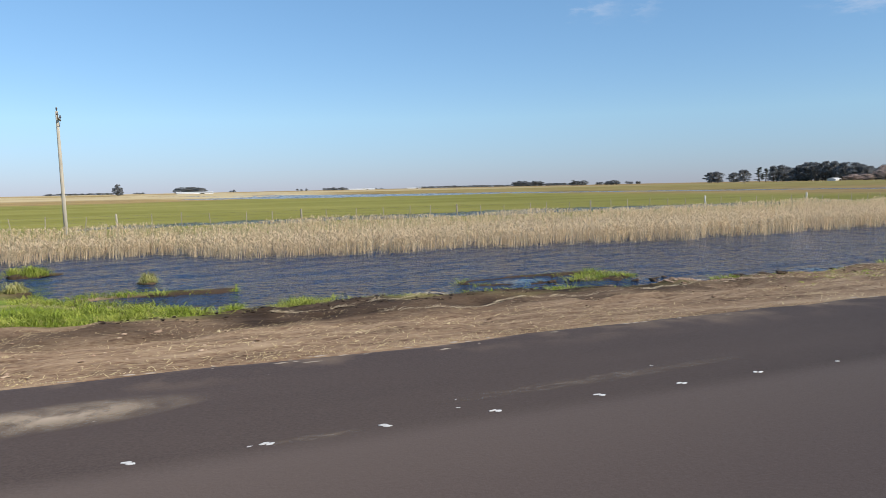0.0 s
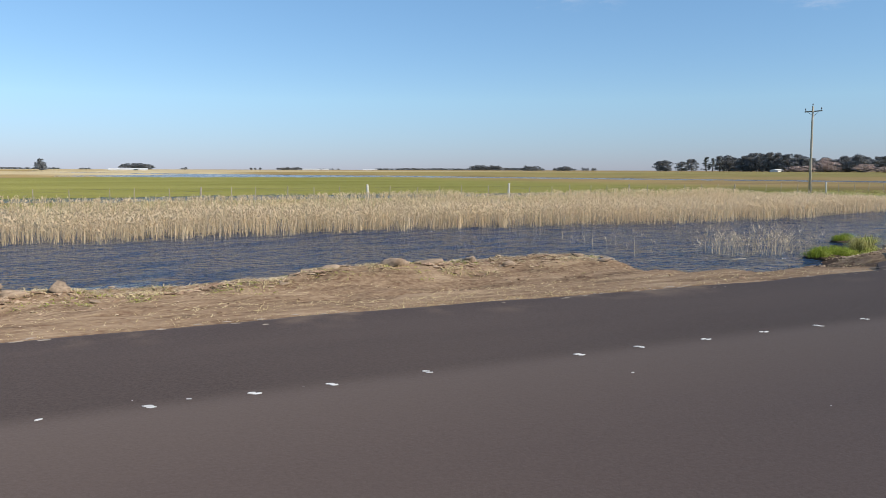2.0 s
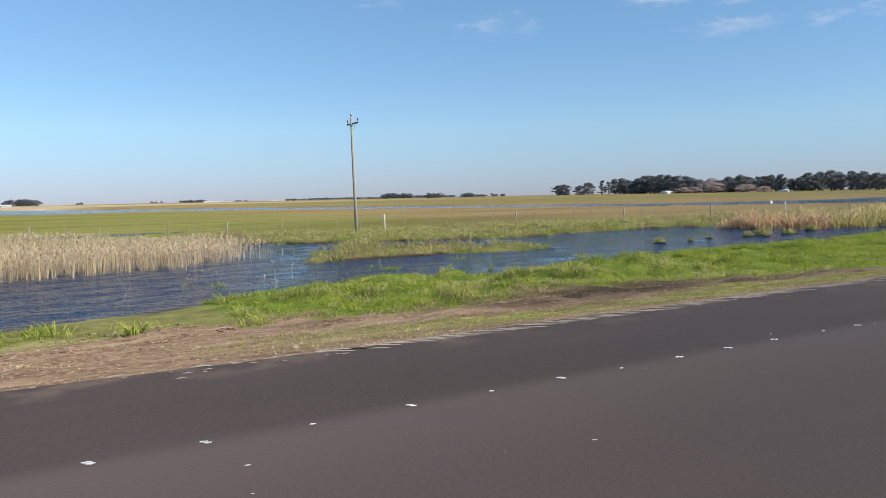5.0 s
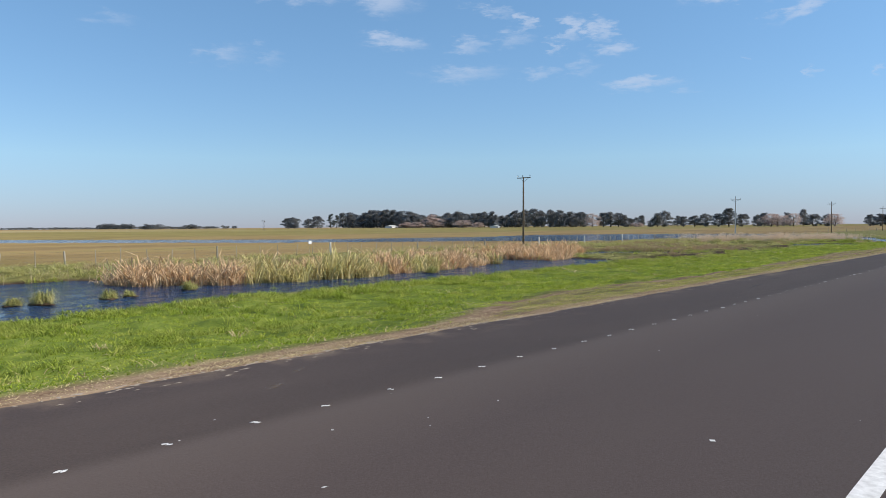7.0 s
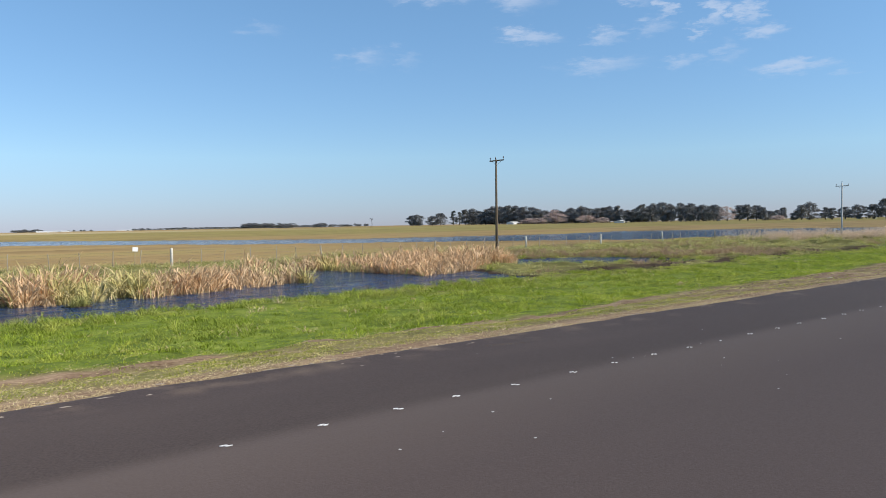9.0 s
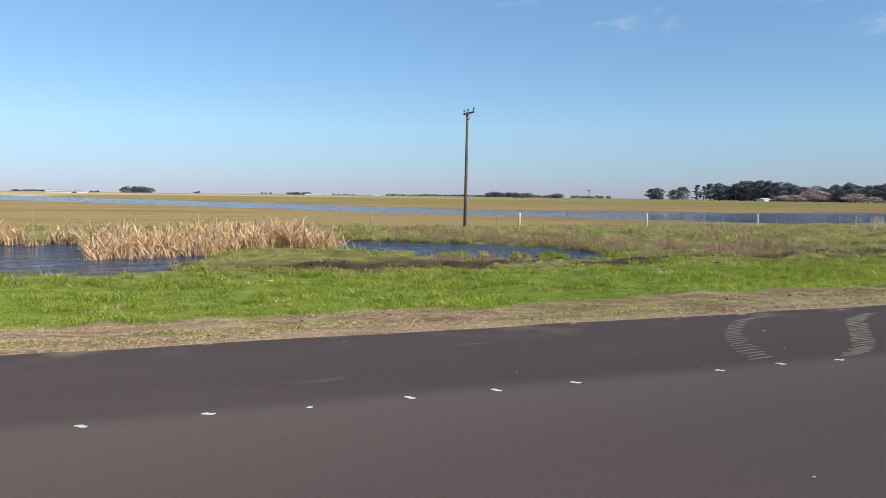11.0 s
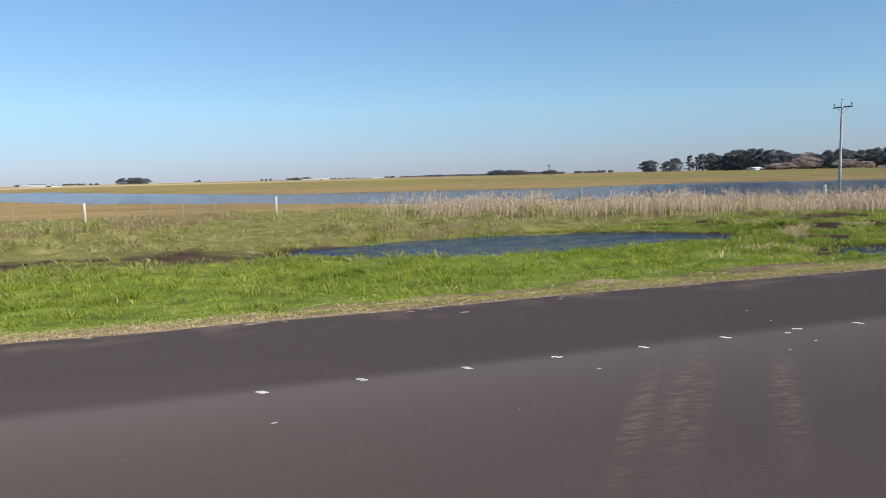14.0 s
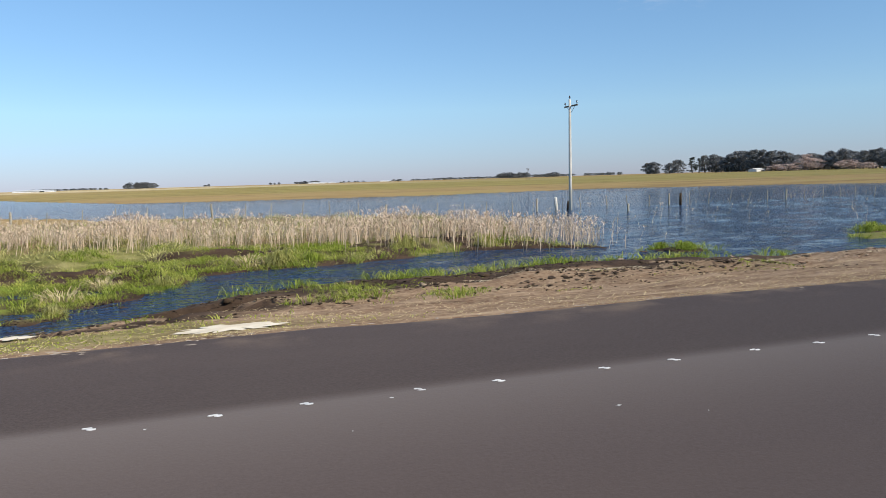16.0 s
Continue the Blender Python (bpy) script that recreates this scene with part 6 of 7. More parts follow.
def lug_row(pts, length, gap, thick, turn, label):
    """One side of a tractor tyre's print: slanting bars along a bent line."""
    bm = bmesh.new()
    P = [Vector(p) for p in pts]
    for a, b in zip(P, P[1:]):
        n = max(1, round((b - a).length / gap))
        for k in range(n):
            c = a + (b - a) * (k / n)
            bar_strip(bm, c.x + rng.normal(0, 0.008), c.y, length * rng.uniform(0.85, 1.1), thick, turn + rng.normal(0, 0.05))
    ob = new("tyre_track", part_mesh(bm, "tyre_track", MAT_PRINT, False))
    tagged(ob, label, "tyre track", kind="stuff")


lug_row([(194.5, -1.25), (194.95, -1.0), (195.25, -0.72), (195.68, -0.33), (196.3, 0.27), (196.8, 0.58), (197.2, 0.74)], 0.40, 0.125, 0.05, 0.12, "curved dirt print of a tractor tyre on the asphalt")
lug_row([(193.45, -1.1), (193.7, -0.54), (194.15, 0.07), (194.88, 0.74), (195.5, 0.95)], 0.32, 0.12, 0.035, 0.12, "faint curved dirt print of a tractor tyre on the asphalt")
tread_trail("tyre_track", [(199.8, -0.6), (200.35, 0.35)], 0.3, 0.16, "curved dirt print of a tractor tyre on the asphalt")


def lug_field(a, b, width, rows, cols, label):
    """Rows of short zigzag lug prints across the lane from a to b."""
    bm = bmesh.new()
    a, b = Vector(a), Vector(b)
    u = (b - a).normalized()
    side = Vector((-u.y, u.x))
    turn = math.atan2(u.y, u.x) + 1.5708
    for j in range(rows):
        for k in range(cols):
            if rng.random() < 0.15:
                continue
            c = a + (b - a) * ((j + rng.normal(0, 0.12)) / rows) + side * width * ((k + 0.5) / cols - 0.5 + 0.03 * math.sin(0.9 * j))
            bar_strip(bm, c.x, c.y, width / cols * rng.uniform(0.6, 0.95), rng.uniform(0.014, 0.026), turn + (0.45 if k % 2 else -0.45))
    ob = new("tyre_track", part_mesh(bm, "tyre_track", MAT_DIRTMARK, False))
    tagged(ob, label, "tyre track", kind="stuff")


lug_field((230.6, -0.7), (232.3, 1.05), 0.8, 24, 4, "pale zigzag prints of tyre lugs across the lane")
lug_field((231.6, -1.0), (233.5, 1.0), 0.75, 26, 4, "pale zigzag prints of tyre lugs across the lane")
lug_field((232.75, -0.9), (234.4, 0.9), 0.42, 20, 2, "narrow row of tyre lug prints across the lane")
tread_trail("tyre_track", [(55.5, 1.2), (60, 1.5), (68, 1.55), (78, 1.25)], 0.36, 0.13, "dirt prints of a tyre along the road edge", 0.034, MAT_PRINT)
tread_trail("tyre_track", [(58, 1.1), (68, 1.15), (74, 1.15)], 0.3, 0.16, "dirt prints of a tyre along the road edge", 0.034, MAT_PRINT)


def lug_prints():
    """Slanting lug prints pressed along the pale shoulder."""
    bm = bmesh.new()
    for x in np.arange(96, 124, 0.2):
        if rng.random() < np.interp(x, [96, 110, 124], [0.08, 0.15, 0.75]):
            continue
        x = x + rng.normal(0, 0.02)
        y = 1.08 + 0.03 * math.sin(0.5 * x) + rng.normal(0, 0.03)
        for s in np.linspace(-0.45, 0.45, 7)[:-1]:
            a, c = s, s + 0.15
            q = [(x + 0.42 * u + v, y - 0.24 * u) for u, v in ((a, -0.05), (c, -0.05), (c, 0.05), (a, 0.05))]
            vs = [bm.verts.new((px, py, ROAD_Z + 0.004)) for px, py in q]
            bm.faces.new(vs)
    ob = new("tyre_track", part_mesh(bm, "tyre_track", MAT_LUG, False))
    tagged(ob, "slanting tyre lug prints in the pale dirt shoulder", "tyre track", kind="stuff")


lug_prints()


def asphalt_ridges():
    """Low ridges of lifted asphalt across the lane: a steep step on one side, tar-black to paint in its shade, a gentle
    slope on the other.
    """
    for k, (x0, x1, y0, y1) in enumerate(((184.05, 184.7, -0.76, 0.72), (184.35, 185.0, -0.76, 0.72), (184.8, 185.35, -0.76, 0.72), (260.0, 260.52, -0.67, 0.72), (260.27, 260.82, -0.68, 0.70), (260.55, 261.1, -0.68, 0.70))):
        bm = bmesh.new()
        prev = None
        n = 22
        for j in range(n + 1):
            q = j / n
            x, y = x0 + (x1 - x0) * q + 0.02 * math.sin(7 * q + k) + rng.normal(0, 0.006), y0 + (y1 - y0) * q
            h = 0.034 * min(1, 6 * q + 0.1, 6 * (1 - q) + 0.1) * rng.uniform(0.85, 1.1)
            row = [bm.verts.new((x + dx, y, ROAD_Z + 0.003 + h * s)) for dx, s in ((-0.11, 0.0), (-0.08, 0.45), (-0.04, 1.0), (0.02, 0.95), (0.10, 0.55), (0.22, 0.0))]
            if prev:
                for i in range(5):
                    f = bm.faces.new((prev[i], prev[i + 1], row[i + 1], row[i]))
                    # the faces turned from the sun get their shade as black colour
                    f.material_index = 0 if i < 3 else 1
            prev = row
        me = part_mesh(bm, "asphalt_ridge", MAT_RIDGE_SHADE, True)
        me.materials.append(MAT_ASPHALT)
        tagged(new("asphalt_ridge", me), "low ridge of lifted asphalt across the lane, its steep side painted as shade", "asphalt ridge", "ridges in the road")


asphalt_ridges()


def sand_patch(x, y, lx, ly, seed, mat, label):
    """A thin spill with a feathered outline."""
    r = np.random.default_rng(seed)
    bm = bmesh.new()
    n = 40
    ring = [bm.verts.new((lx * math.cos(t) * r.uniform(0.7, 1.2), ly * math.sin(t) * r.uniform(0.6, 1.25), 0)) for t in np.linspace(0, 6.2832, n + 1)[:-1]]
    mid = bm.verts.new((0, 0, 0.012))
    for a, b in zip(ring, ring[1:] + ring[:1]):
        bm.faces.new((a, b, mid))
    ob = new("sand_patch", part_mesh(bm, "sand_patch", mat))
    z = ROAD_Z + 0.004 if y < EDGE_Y - 0.2 else float(ground_height(np.array(x), np.array(y))) + 0.03
    ob.matrix_basis = pose(x, y, z, 0, 0, 4)
    tagged(ob, label, "sand", kind="stuff")


sand_patch(270.0, 2.6, 0.62, 0.22, 1, MAT_SAND, "streak of pale sand beside the asphalt")
sand_patch(267.5, 4.0, 0.2, 0.12, 2, MAT_SAND, "small pale sand patch beside the asphalt")
sand_patch(12.2, 0.05, 1.7, 0.5, 3, MAT_DUST, "dusty soil dragged onto the asphalt")


def edge_crust():
    """Pale crumbs of dried mud along the broken edge of the asphalt, and dragged smears beside it."""
    V, T, base = [], [], 0
    x = rng.uniform(-5, 300, 5200)
    thick = np.interp(x, [0, 92, 97, 112, 116, 140, 146, 190, 240, 280], [0.35, 0.25, 0.9, 0.9, 1.0, 1.0, 0.45, 0.3, 0.35, 0.5])
    x = x[rng.random(len(x)) < thick * (0.3 + 0.7 * (vnoise(x, 0 * x, 2.3) > 0.45))]
    y = edge_line(x) - rng.exponential(0.10, len(x)) + 0.03
    for a, b in zip(x, y):
        n = 7
        t = np.linspace(0, 6.2832, n + 1)[:-1]
        rx, ry = rng.uniform(0.015, 0.075) * (1.5 if rng.random() < 0.08 else 1), rng.uniform(0.008, 0.026)
        V.append(np.stack([a + rx * np.cos(t) * rng.uniform(0.6, 1.2, n), b + ry * np.sin(t) * rng.uniform(0.6, 1.2, n), np.full(n, ROAD_Z + 0.003)], 1))
        V.append(np.array([(a, b, ROAD_Z + rng.uniform(0.006, 0.014))]))
        T.append([(base + i, base + (i + 1) % n, base + n) for i in range(n)])
        base += n + 1
    me = mesh_of("edge_crust", np.concatenate(V), [np.concatenate(T)], MAT_LUG)
    tagged(new("edge_crust", me), "pale crumbs of dried mud along the asphalt edge", "dried mud", kind="stuff")


edge_crust()


def smear(x, y, lx, ly, turn=0.0):
    bm = bmesh.new()
    bmesh.ops.create_circle(bm, cap_ends=True, radius=1.0, segments=24)
    ob = new("mud_smear", part_mesh(bm, "mud_smear", MAT_SMEAR, False))
    ob.matrix_basis = pose(x, y, ROAD_Z + 0.003, 0, 0, turn) @ Matrix.Diagonal((lx, ly, 1, 1))
    tagged(ob, "faint smear of dried mud on the asphalt", "dried mud", kind="stuff")


for spot in ((130.2, -0.15, 0.20, 0.10, 20), (131.0, 0.40, 0.24, 0.07, 30), (135.6, 0.75, 0.7, 0.06, 6), (150.5, 0.35, 0.9, 0.07, 3), (184.8, -1.0, 0.2, 0.05, 0), (189.2, -0.65, 0.35, 0.08, 4), (191.0, 0.35, 0.3, 0.10, 8), (194.0, -4.0, 0.2, 0.04, 10), (16.5, -0.75, 1.8, 0.14, 3), (13.9, -1.2, 0.4, 0.07, 0), (147.0, -0.1, 1.0, 0.10, 5), (62.5, 0.55, 1.6, 0.10, 2), (163.5, 0.6, 0.8, 0.06, -20), (244.0, 0.9, 0.8, 0.08, 2), (240.0, -2.5, 1.9, 0.20, 49), (240.6, -2.7, 1.8, 0.14, 48), (239.5, -2.7, 1.6, 0.12, 50)):
    smear(*spot)


def stones():
    kinds = [part_mesh(lump(30 + s, 1.0, 0.6, 1), "pale_stone", MAT_SAND) for s in range(3)]
    for k, (x, y, s) in enumerate(((183.7, 4.7, 0.26), (191.5, 18.6, 0.32), (179.6, 0.9, 0.18), (169.0, 8.6, 0.2), (228.9, 18.0, 0.5), (252.6, 9.3, 0.3))):
        ob = new("pale_stone", kinds[k % 3])
        ob.matrix_world = pose(x, y, float(ground_height(np.array(x), np.array(y))) + 0.06 * s if y > EDGE_Y else ROAD_Z + 0.06 * s, 0, 0, 37 * k) @ Matrix.Diagonal((s, s * 0.6, s * (0.6 if y > EDGE_Y else 0.12), 1))
        tagged(ob, "pale stone lying in the verge", "stone", "stones on the verge")


stones()


def drift_stick(x, y, length, turn):
    bm = bmesh.new()
    tube(bm, [(-length / 2, 0, 0.0, 0.012), (0, 0.02, 0.02, 0.02), (length / 2, 0, 0.0, 0.012)], 6)
    ob = new("stick", part_mesh(bm, "stick", MAT_POST))
    ob.matrix_basis = pose(x, y, WATER_Z + 0.01, 0, 0, turn)
    tagged(ob, "bleached stick floating on the water", "stick")


drift_stick(65.2, 12.3, 1.0, 12)
drift_stick(144.0, 26.0, 0.6, 60)


# ---- distance: trees, sheds ----
def leaf_cloud(r, centre, size, count, leaf):
    """Leaf quads in an uneven ball."""
    d = r.normal(size=(count, 3))
    d /= np.linalg.norm(d, axis=1)[:, None]
    c = centre + d * size * (r.random(count) ** 0.4)[:, None]
    a = r.normal(size=(count, 3))
    a /= np.linalg.norm(a, axis=1)[:, None]
    b = np.cross(a, r.normal(size=(count, 3)))
    b /= np.linalg.norm(b, axis=1)[:, None]
    s = leaf * r.uniform(0.5, 1.3, count)[:, None]
    return np.stack([c - a * s, c + b * s * 0.6, c + a * s, c - b * s * 0.6], 1)


def tree(seed, kind):
    """A tree of unit height: tapered trunk with limbs, and a crown of many leaves."""
    r = np.random.default_rng(seed)
    root = new("tree")
    bm = bmesh.new()
    lean = r.normal(0, 0.02, 2)
    tube(bm, [(0, 0, -0.02, 0.026), (lean[0], lean[1], 0.35, 0.018), (lean[0] * 2, lean[1] * 2, 0.75, 0.008)], 7)
    quads = []
    if kind == "pine":
        for k in range(64):
            z = r.uniform(0.10, 0.98)
            w = 0.02 + 0.24 * (1 - z) ** 0.75
            a = r.uniform(0, 6.28)
            q = r.uniform(0.3, 1) * w
            quads.append(leaf_cloud(r, np.array((math.cos(a) * q, math.sin(a) * q, z)), np.array((0.06, 0.06, 0.022)), 36, 0.018))
    else:
        limbs = {"tall": 13, "round": 15, "bare": 16, "far": 7}[kind]
        leaf, count = {"bare": (0.017, 64), "far": (0.055, 15)}.get(kind, (0.032, 46))
        low, top, girth = {"tall": (0.14, 0.95, 0.25), "round": (0.05, 0.93, 0.37), "bare": (0.08, 0.92, 0.36), "far": (0.04, 0.93, 0.37)}[kind]
        lobes = r.uniform(0.72, 1.12, 7)

        def reach(a, z):
            """The outline's distance from the trunk, lobed round about and up the stem."""
            q = (z - low) / (top - low)
            body = math.sin(math.pi * min(1.0, max(0.0, 0.10 + 0.86 * q)) ** 0.8) ** 0.55
            return girth * body * lobes[int(a / 6.2832 * 7) % 7] * (1 + 0.16 * math.sin(9 * z + 3 * lobes[0] + a))
        for k in range(limbs):
            a = (2.4 * k + r.uniform(-0.4, 0.4)) % 6.2832
            z1 = low + (top - low) * (k + 0.5) / limbs + r.uniform(-0.05, 0.05)
            z0 = max(0.08, z1 - r.uniform(0.12, 0.25))
            w = reach(a, z1) * 0.85
            tip = (math.cos(a) * w, math.sin(a) * w, z1)
            tube(bm, [(lean[0], lean[1], z0, 0.010), (tip[0] * 0.6, tip[1] * 0.6, z0 + 0.6 * (z1 - z0), 0.006), (*tip, 0.002)], 5)
        for k in range({"tall": 52, "round": 62, "bare": 58, "far": 56}[kind]):
            a, z1 = r.uniform(0, 6.2832), low + (top - low) * r.random() ** 0.9
            w = reach(a, z1) * r.random() ** 0.35
            c = np.array((math.cos(a) * w, math.sin(a) * w, z1))
            quads.append(leaf_cloud(r, c, np.array((0.105, 0.105, 0.08)) * r.uniform(0.6, 1.2), count, leaf))
    part("trunk", bm, MAT_BARK, root, "", True)
    V = np.concatenate(quads).reshape(-1, 3)
    V[:, 2] = np.clip(V[:, 2], 0.02, 1.05)
    k = np.arange(len(V) // 4) * 4
    me = mesh_of("crown", V, [np.stack([k, k + 1, k + 2, k + 3], 1)], {"pine": MAT_PINE, "bare": MAT_TWIG}.get(kind, MAT_HAZED_LEAF))
    part("crown", me, None, root)
    label = {"tall": "tall dark eucalyptus tree on the far horizon", "round": "broad dark round-crowned tree on the far horizon", "pine": "dark conifer among the far trees", "bare": "leafless brownish tree among the far trees", "far": "low dark tree in a distant grove on the skyline"}[kind]
    return tagged(root, label, "tree", "trees on the horizon")


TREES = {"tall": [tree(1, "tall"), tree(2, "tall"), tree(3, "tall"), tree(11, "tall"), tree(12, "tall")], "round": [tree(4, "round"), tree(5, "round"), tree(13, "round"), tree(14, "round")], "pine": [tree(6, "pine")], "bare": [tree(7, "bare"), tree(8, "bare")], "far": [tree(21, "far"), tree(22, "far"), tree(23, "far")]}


def plant(kind, x, y, h, wide=1.0):
    src = TREES[kind][int(rng.integers(len(TREES[kind])))]
    g = float(land(np.array(x), np.array(y)))
    ob = copy_thing(src, pose(x, y, g, 0, 0, rng.uniform(0, 360)))
    ob.scale = (h * wide, h * wide, h)


BROAD = {"tall": 0.46, "round": 0.64, "bare": 0.60, "pine": 0.36, "far": 0.64}     # crown width of a tree of height 1


def from_bearing(deg, dist, x0=45.6, y0=-6.3):
    a = radians(deg)
    return x0 + math.sin(a) * dist / UNIT, y0 + math.cos(a) * dist / UNIT


def grow(kind, x, y, h, w):
    """Plants a tree of that height and crown width in metres."""
    plant(kind, x, y, h / UNIT, w / h / BROAD[kind])


# the shelter belt, as bearings from one spot of the road: bearing, kind, height and crown width in metres
WEST_GROVE = ((38.55, "round", 17, 22), (38.95, "round", 18, 19), (40.03, "round", 15, 20), (40.68, "round", 19, 17), (41.70, "pine", 22, 13), (42.12, "pine", 20, 11), (42.61, "tall", 22, 15), (43.23, "round", 24, 23))
MAIN_BELT = ((44.17, "tall", 22, 18), (44.71, "tall", 25, 19), (45.23, "round", 26, 22), (45.85, "tall", 26, 18), (46.39, "tall", 25, 17), (47.0, "round", 24, 20), (47.6, "tall", 22, 18), (48.16, "round", 20, 18), (48.47, "round", 18, 13), (49.4, "round", 19, 18), (50.64, "round", 20, 19), (51.46, "round", 22, 22))
MIDDLE = ((52.5, "tall", 18, 12), (53.0, "tall", 19, 14), (53.43, "tall", 20, 12), (53.99, "tall", 20, 13), (54.66, "tall", 15, 9), (55.16, "tall", 16, 11), (55.74, "tall", 21, 15), (56.42, "round", 22, 18), (57.17, "tall", 22, 14), (57.73, "round", 21, 14), (58.43, "round", 21, 15), (59.11, "tall", 20, 14), (59.93, "tall", 18, 13), (60.67, "round", 18, 17), (62.36, "tall", 17, 13), (62.89, "tall", 17, 14), (63.45, "tall", 16, 12), (63.86, "tall", 14, 9))
EAST = ((64.31, "round", 10, 9), (64.74, "round", 11, 8), (65.12, "tall", 13, 8), (65.79, "round", 8, 8), (66.27, "tall", 15, 11), (66.77, "round", 18, 16), (67.7, "tall", 12, 8), (68.1, "tall", 11, 9), (68.86, "tall", 12, 12), (69.62, "round", 14, 15), (70.5, "round", 14, 14), (71.18, "tall", 19, 13), (72.07, "round", 13, 15), (73.05, "round", 12, 11), (73.49, "round", 14, 11), (74.97, "round", 14, 10), (75.97, "tall", 16, 8), (76.6, "round", 12, 16), (77.49, "round", 12, 11), (80.02, "round", 11, 10), (80.61, "tall", 11, 14))
BARE = ((47.4, "bare", 8, 20), (48.19, "bare", 8, 23), (49.42, "bare", 18, 20), (49.75, "bare", 13, 20), (51.78, "bare", 10, 23), (52.95, "bare", 7, 16), (61.57, "bare", 16, 15), (64.9, "bare", 5, 12), (73.95, "bare", 13, 20), (74.36, "bare", 12, 16), (75.37, "bare", 13, 15), (77.9, "bare", 12, 16))


def tree_line():
    """The shelter belt across the far end of the fields."""
    o, A, Z = Vector((125.1, -6.8)), Vector((1027, 1157)), Vector((1067, 232))
    n = Vector((-(Z - A).y, (Z - A).x))

    def spot(deg, push=0.0):
        d = Vector((math.sin(radians(deg)), math.cos(radians(deg))))
        p = o + d * ((A - o).dot(n) / d.dot(n) + push / UNIT)
        return p.x, p.y
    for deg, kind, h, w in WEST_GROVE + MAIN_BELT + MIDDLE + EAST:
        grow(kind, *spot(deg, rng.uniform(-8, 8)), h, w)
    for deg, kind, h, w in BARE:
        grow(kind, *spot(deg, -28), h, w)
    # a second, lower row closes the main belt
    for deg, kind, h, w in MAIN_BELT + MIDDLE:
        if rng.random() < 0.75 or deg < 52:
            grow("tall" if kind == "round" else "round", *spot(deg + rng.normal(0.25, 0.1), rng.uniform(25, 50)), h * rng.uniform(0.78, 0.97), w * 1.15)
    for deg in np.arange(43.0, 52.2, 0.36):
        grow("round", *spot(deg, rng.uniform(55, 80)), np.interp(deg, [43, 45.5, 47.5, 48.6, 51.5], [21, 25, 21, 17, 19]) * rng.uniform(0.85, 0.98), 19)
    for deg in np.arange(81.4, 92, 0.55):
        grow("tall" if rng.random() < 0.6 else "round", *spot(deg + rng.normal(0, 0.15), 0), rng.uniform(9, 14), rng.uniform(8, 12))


tree_line()


def far_groves():
    """Low groves along the rest of the skyline: bearings, distance, number, height and crown width in metres."""
    west = ((-6.6, -2.2, 2500, 22, 6.0, 12), (-3.5, -3.3, 755, 2, 10.5, 8), (-1.1, -0.4, 2000, 4, 5, 7), (1.65, 3.54, 1720, 13, 14, 13), (12.3, 14.1, 2050, 10, 7.5, 11), (15.0, 16.9, 2300, 6, 5, 8), (19.9, 20.7, 1900, 3, 6, 9), (21.7, 25.0, 2800, 16, 8.5, 15), (25.0, 26.8, 2800, 9, 8, 15))
    east = ((25.4, 27.7, 2250, 18, 16, 17), (27.9, 31.0, 2250, 15, 8.5, 14), (28.4, 29.5, 1300, 5, 9.5, 11), (31.1, 31.9, 1300, 4, 8.5, 10), (31.8, 33.4, 2250, 9, 8, 13), (33.7, 34.2, 1990, 3, 9, 9), (34.5, 34.8, 1990, 2, 7, 8), (18.4, 20.5, 2800, 9, 7, 14), (8.6, 9.4, 2100, 3, 6, 8), (3.9, 4.2, 2200, 2, 7, 9))
    for a, b, dist, n, h, w, spot in [(*g, ()) for g in west] + [(*g, (125.1, -6.8)) for g in east]:
        for k in range(n):
            x, y = from_bearing(a + (b - a) * (k + rng.uniform(0.2, 0.8)) / n, dist + rng.uniform(-30, 30), *spot)
            grow("far", x, y, h * rng.uniform(0.7, 1.05), w * rng.uniform(0.85, 1.2))


far_groves()
for group in TREES.values():
    for root in group:
        for o in (*root.children_recursive, root):
            bpy.data.objects.remove(o)


def shed(x, y, length, height, turn, label):
    root = new("farm_shed")
    bm = bmesh.new()
    box(bm, (length, 14, height), (0, 0, height / 2))
    wall = part("wall", bm, MAT_SHED, root, "white wall")
    bm = bmesh.new()
    v = [bm.verts.new(p) for p in ((-length / 2 - 0.5, -7.6, height), (length / 2 + 0.5, -7.6, height), (length / 2 + 0.5, 0, height + min(2.4, 0.7 * height)), (-length / 2 - 0.5, 0, height + min(2.4, 0.7 * height)), (-length / 2 - 0.5, 7.6, height), (length / 2 + 0.5, 7.6, height))]
    bm.faces.new((v[0], v[1], v[2], v[3]))
    bm.faces.new((v[3], v[2], v[5], v[4]))
    bm.faces.new((v[0], v[3], v[4]))
    bm.faces.new((v[1], v[5], v[2]))
    part("roof", bm, MAT_SHED, root, "pale metal roof")
    bm = bmesh.new()
    box(bm, (5, 0.3, height * 0.7), (length * 0.2, -7.1, height * 0.35))
    part("door", bm, MAT_DARK, wall, "dark doorway")
    root.matrix_basis = pose(x, y, float(land(np.array(x), np.array(y))), 0, 0, turn)
    tagged(root, label, "shed", "farm buildings on the horizon")


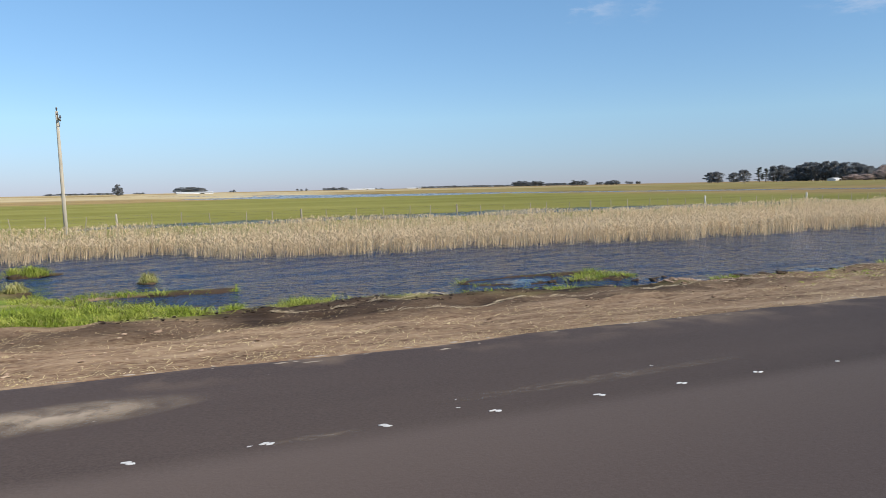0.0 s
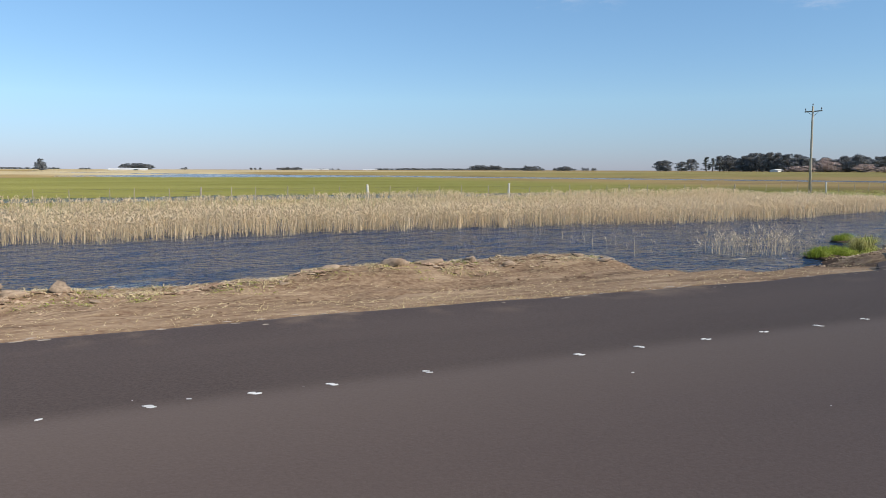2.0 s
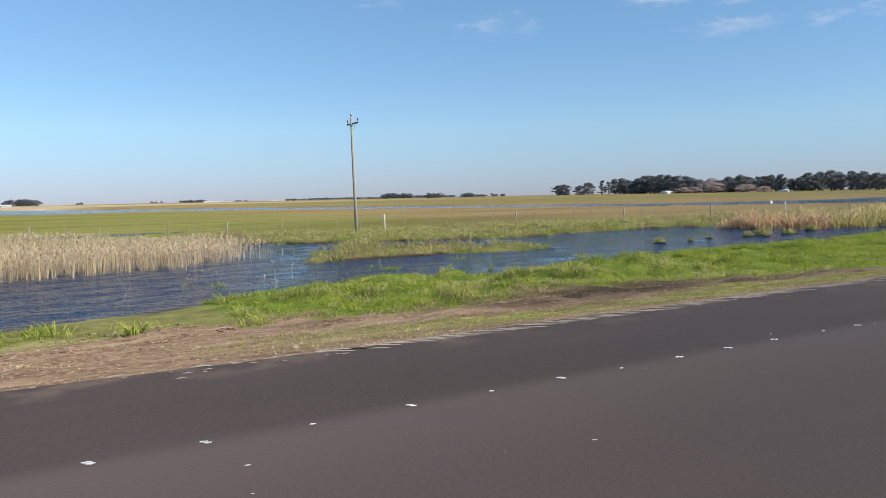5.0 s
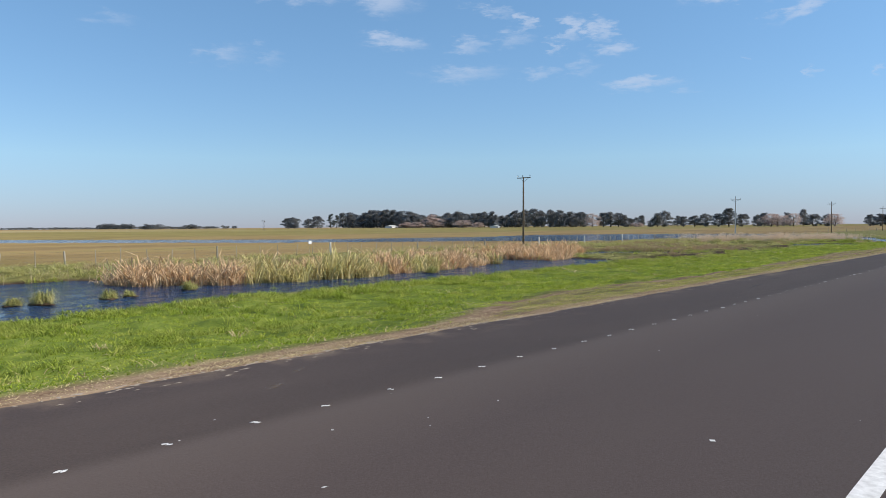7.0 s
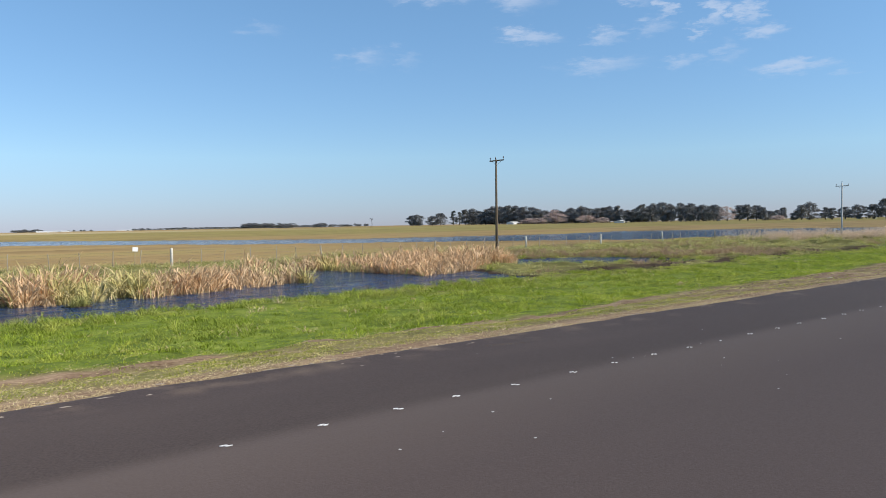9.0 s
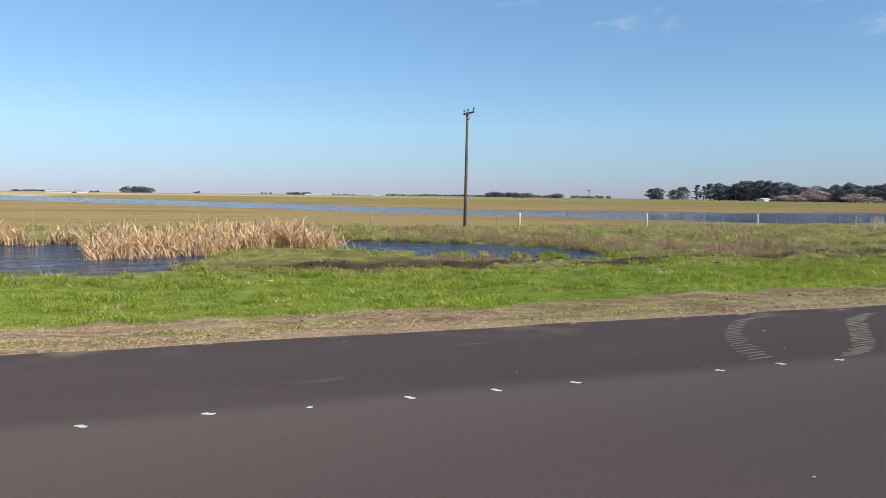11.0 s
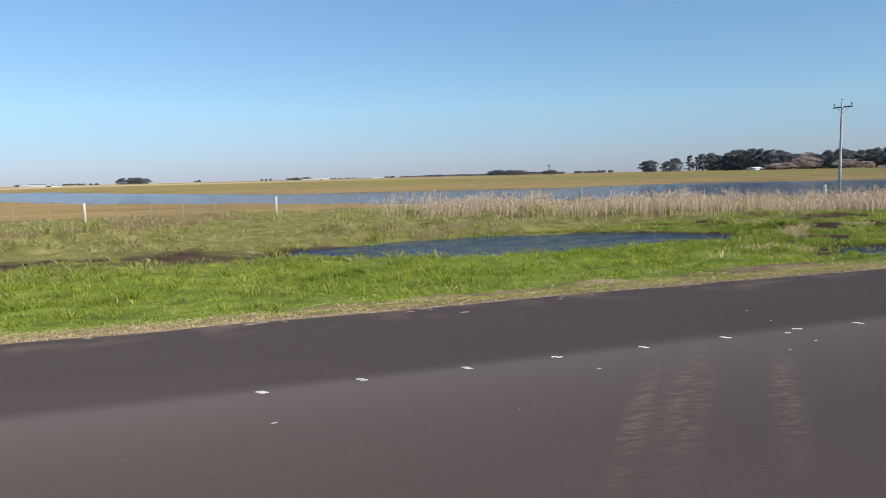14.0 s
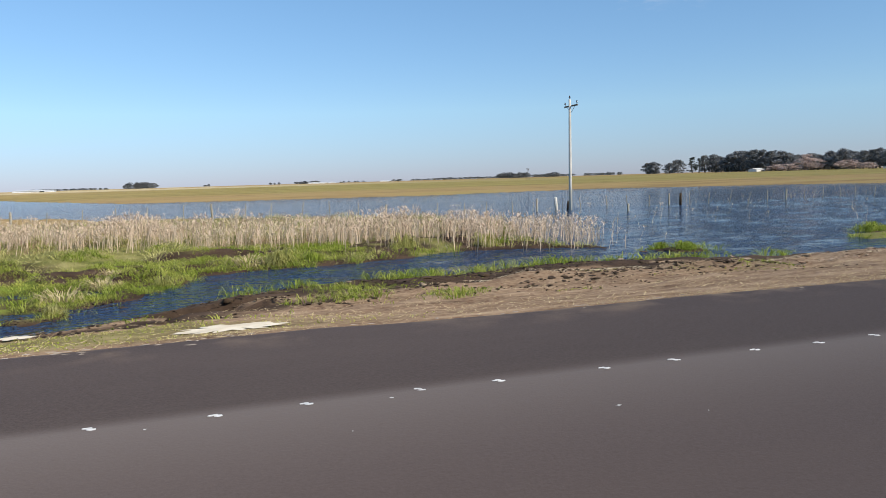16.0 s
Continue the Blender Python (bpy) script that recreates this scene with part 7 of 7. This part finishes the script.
shed(82, 1036, 46, 1.6, 0, "long low white farm shed on the horizon")
shed(610, 2080, 75, 2.0, -10, "long low white farm shed on the horizon")
shed(860, 2330, 46, 1.8, -10, "low white farm shed on the horizon")
shed(1000, 830, 16, 2.6, 8, "white-roofed farmhouse in front of the far trees")
shed(1012, 632, 8, 2.0, 8, "white-roofed farmhouse in front of the far trees")


def windmill():
    """A farm wind pump: lattice tower, wheel of vanes and a tail."""
    x, y = 507.0, 505.0
    root = new("wind_pump")
    H = 12.0
    for sx in (-1, 1):
        for sy in (-1, 1):
            bm = bmesh.new()
            tube(bm, [(sx * 1.3, sy * 1.3, 0, 0.08), (sx * 0.2, sy * 0.2, H, 0.06)], 5)
            part("leg", bm, MAT_STEEL, root)
    for h in (3, 6, 9):
        w = 1.3 - 1.1 * h / H
        bm = bmesh.new()
        for p, q in (((-w, -w), (w, -w)), ((w, -w), (w, w)), ((w, w), (-w, w)), ((-w, w), (-w, -w))):
            tube(bm, [(*p, h, 0.04), (*q, h, 0.04)], 4)
        part("brace", bm, MAT_STEEL, root)
    bm = bmesh.new()
    tube(bm, [(0, -0.9, H + 0.6, 0.16), (0, 0.5, H + 0.6, 0.10)], 8)
    wheel = part("wheel", bm, MAT_STEEL, root)
    for k in range(16):
        bm = bmesh.new()
        m = Matrix.Translation((0, -0.8, H + 0.6)) @ Matrix.Rotation(6.2832 * k / 16, 4, "Y") @ Matrix.Translation((0, 0, 1.15)) @ Matrix.Rotation(0.5, 4, "Z")
        box(bm, (0.36, 0.03, 1.2), (0, 0, 0), m)
        part("vane", bm, MAT_STEEL, wheel)
    bm = bmesh.new()
    box(bm, (0.05, 2.2, 0.9), (0, 1.6, H + 0.6))
    part("tail", bm, MAT_STEEL, root)
    root.matrix_basis = pose(x, y, float(land(np.array(x), np.array(y))), 0, 0, 30) @ Matrix.Scale(0.65, 4)
    tagged(root, "grey steel wind pump standing in the far field", "wind pump")


windmill()


# ---- true size: the plan is drawn in units of 0.82 m ----
for ob in list(scene.objects):
    if ob.parent is None and ob.type in {"MESH", "EMPTY"}:
        ob.matrix_basis = Matrix.Scale(UNIT, 4) @ ob.matrix_basis
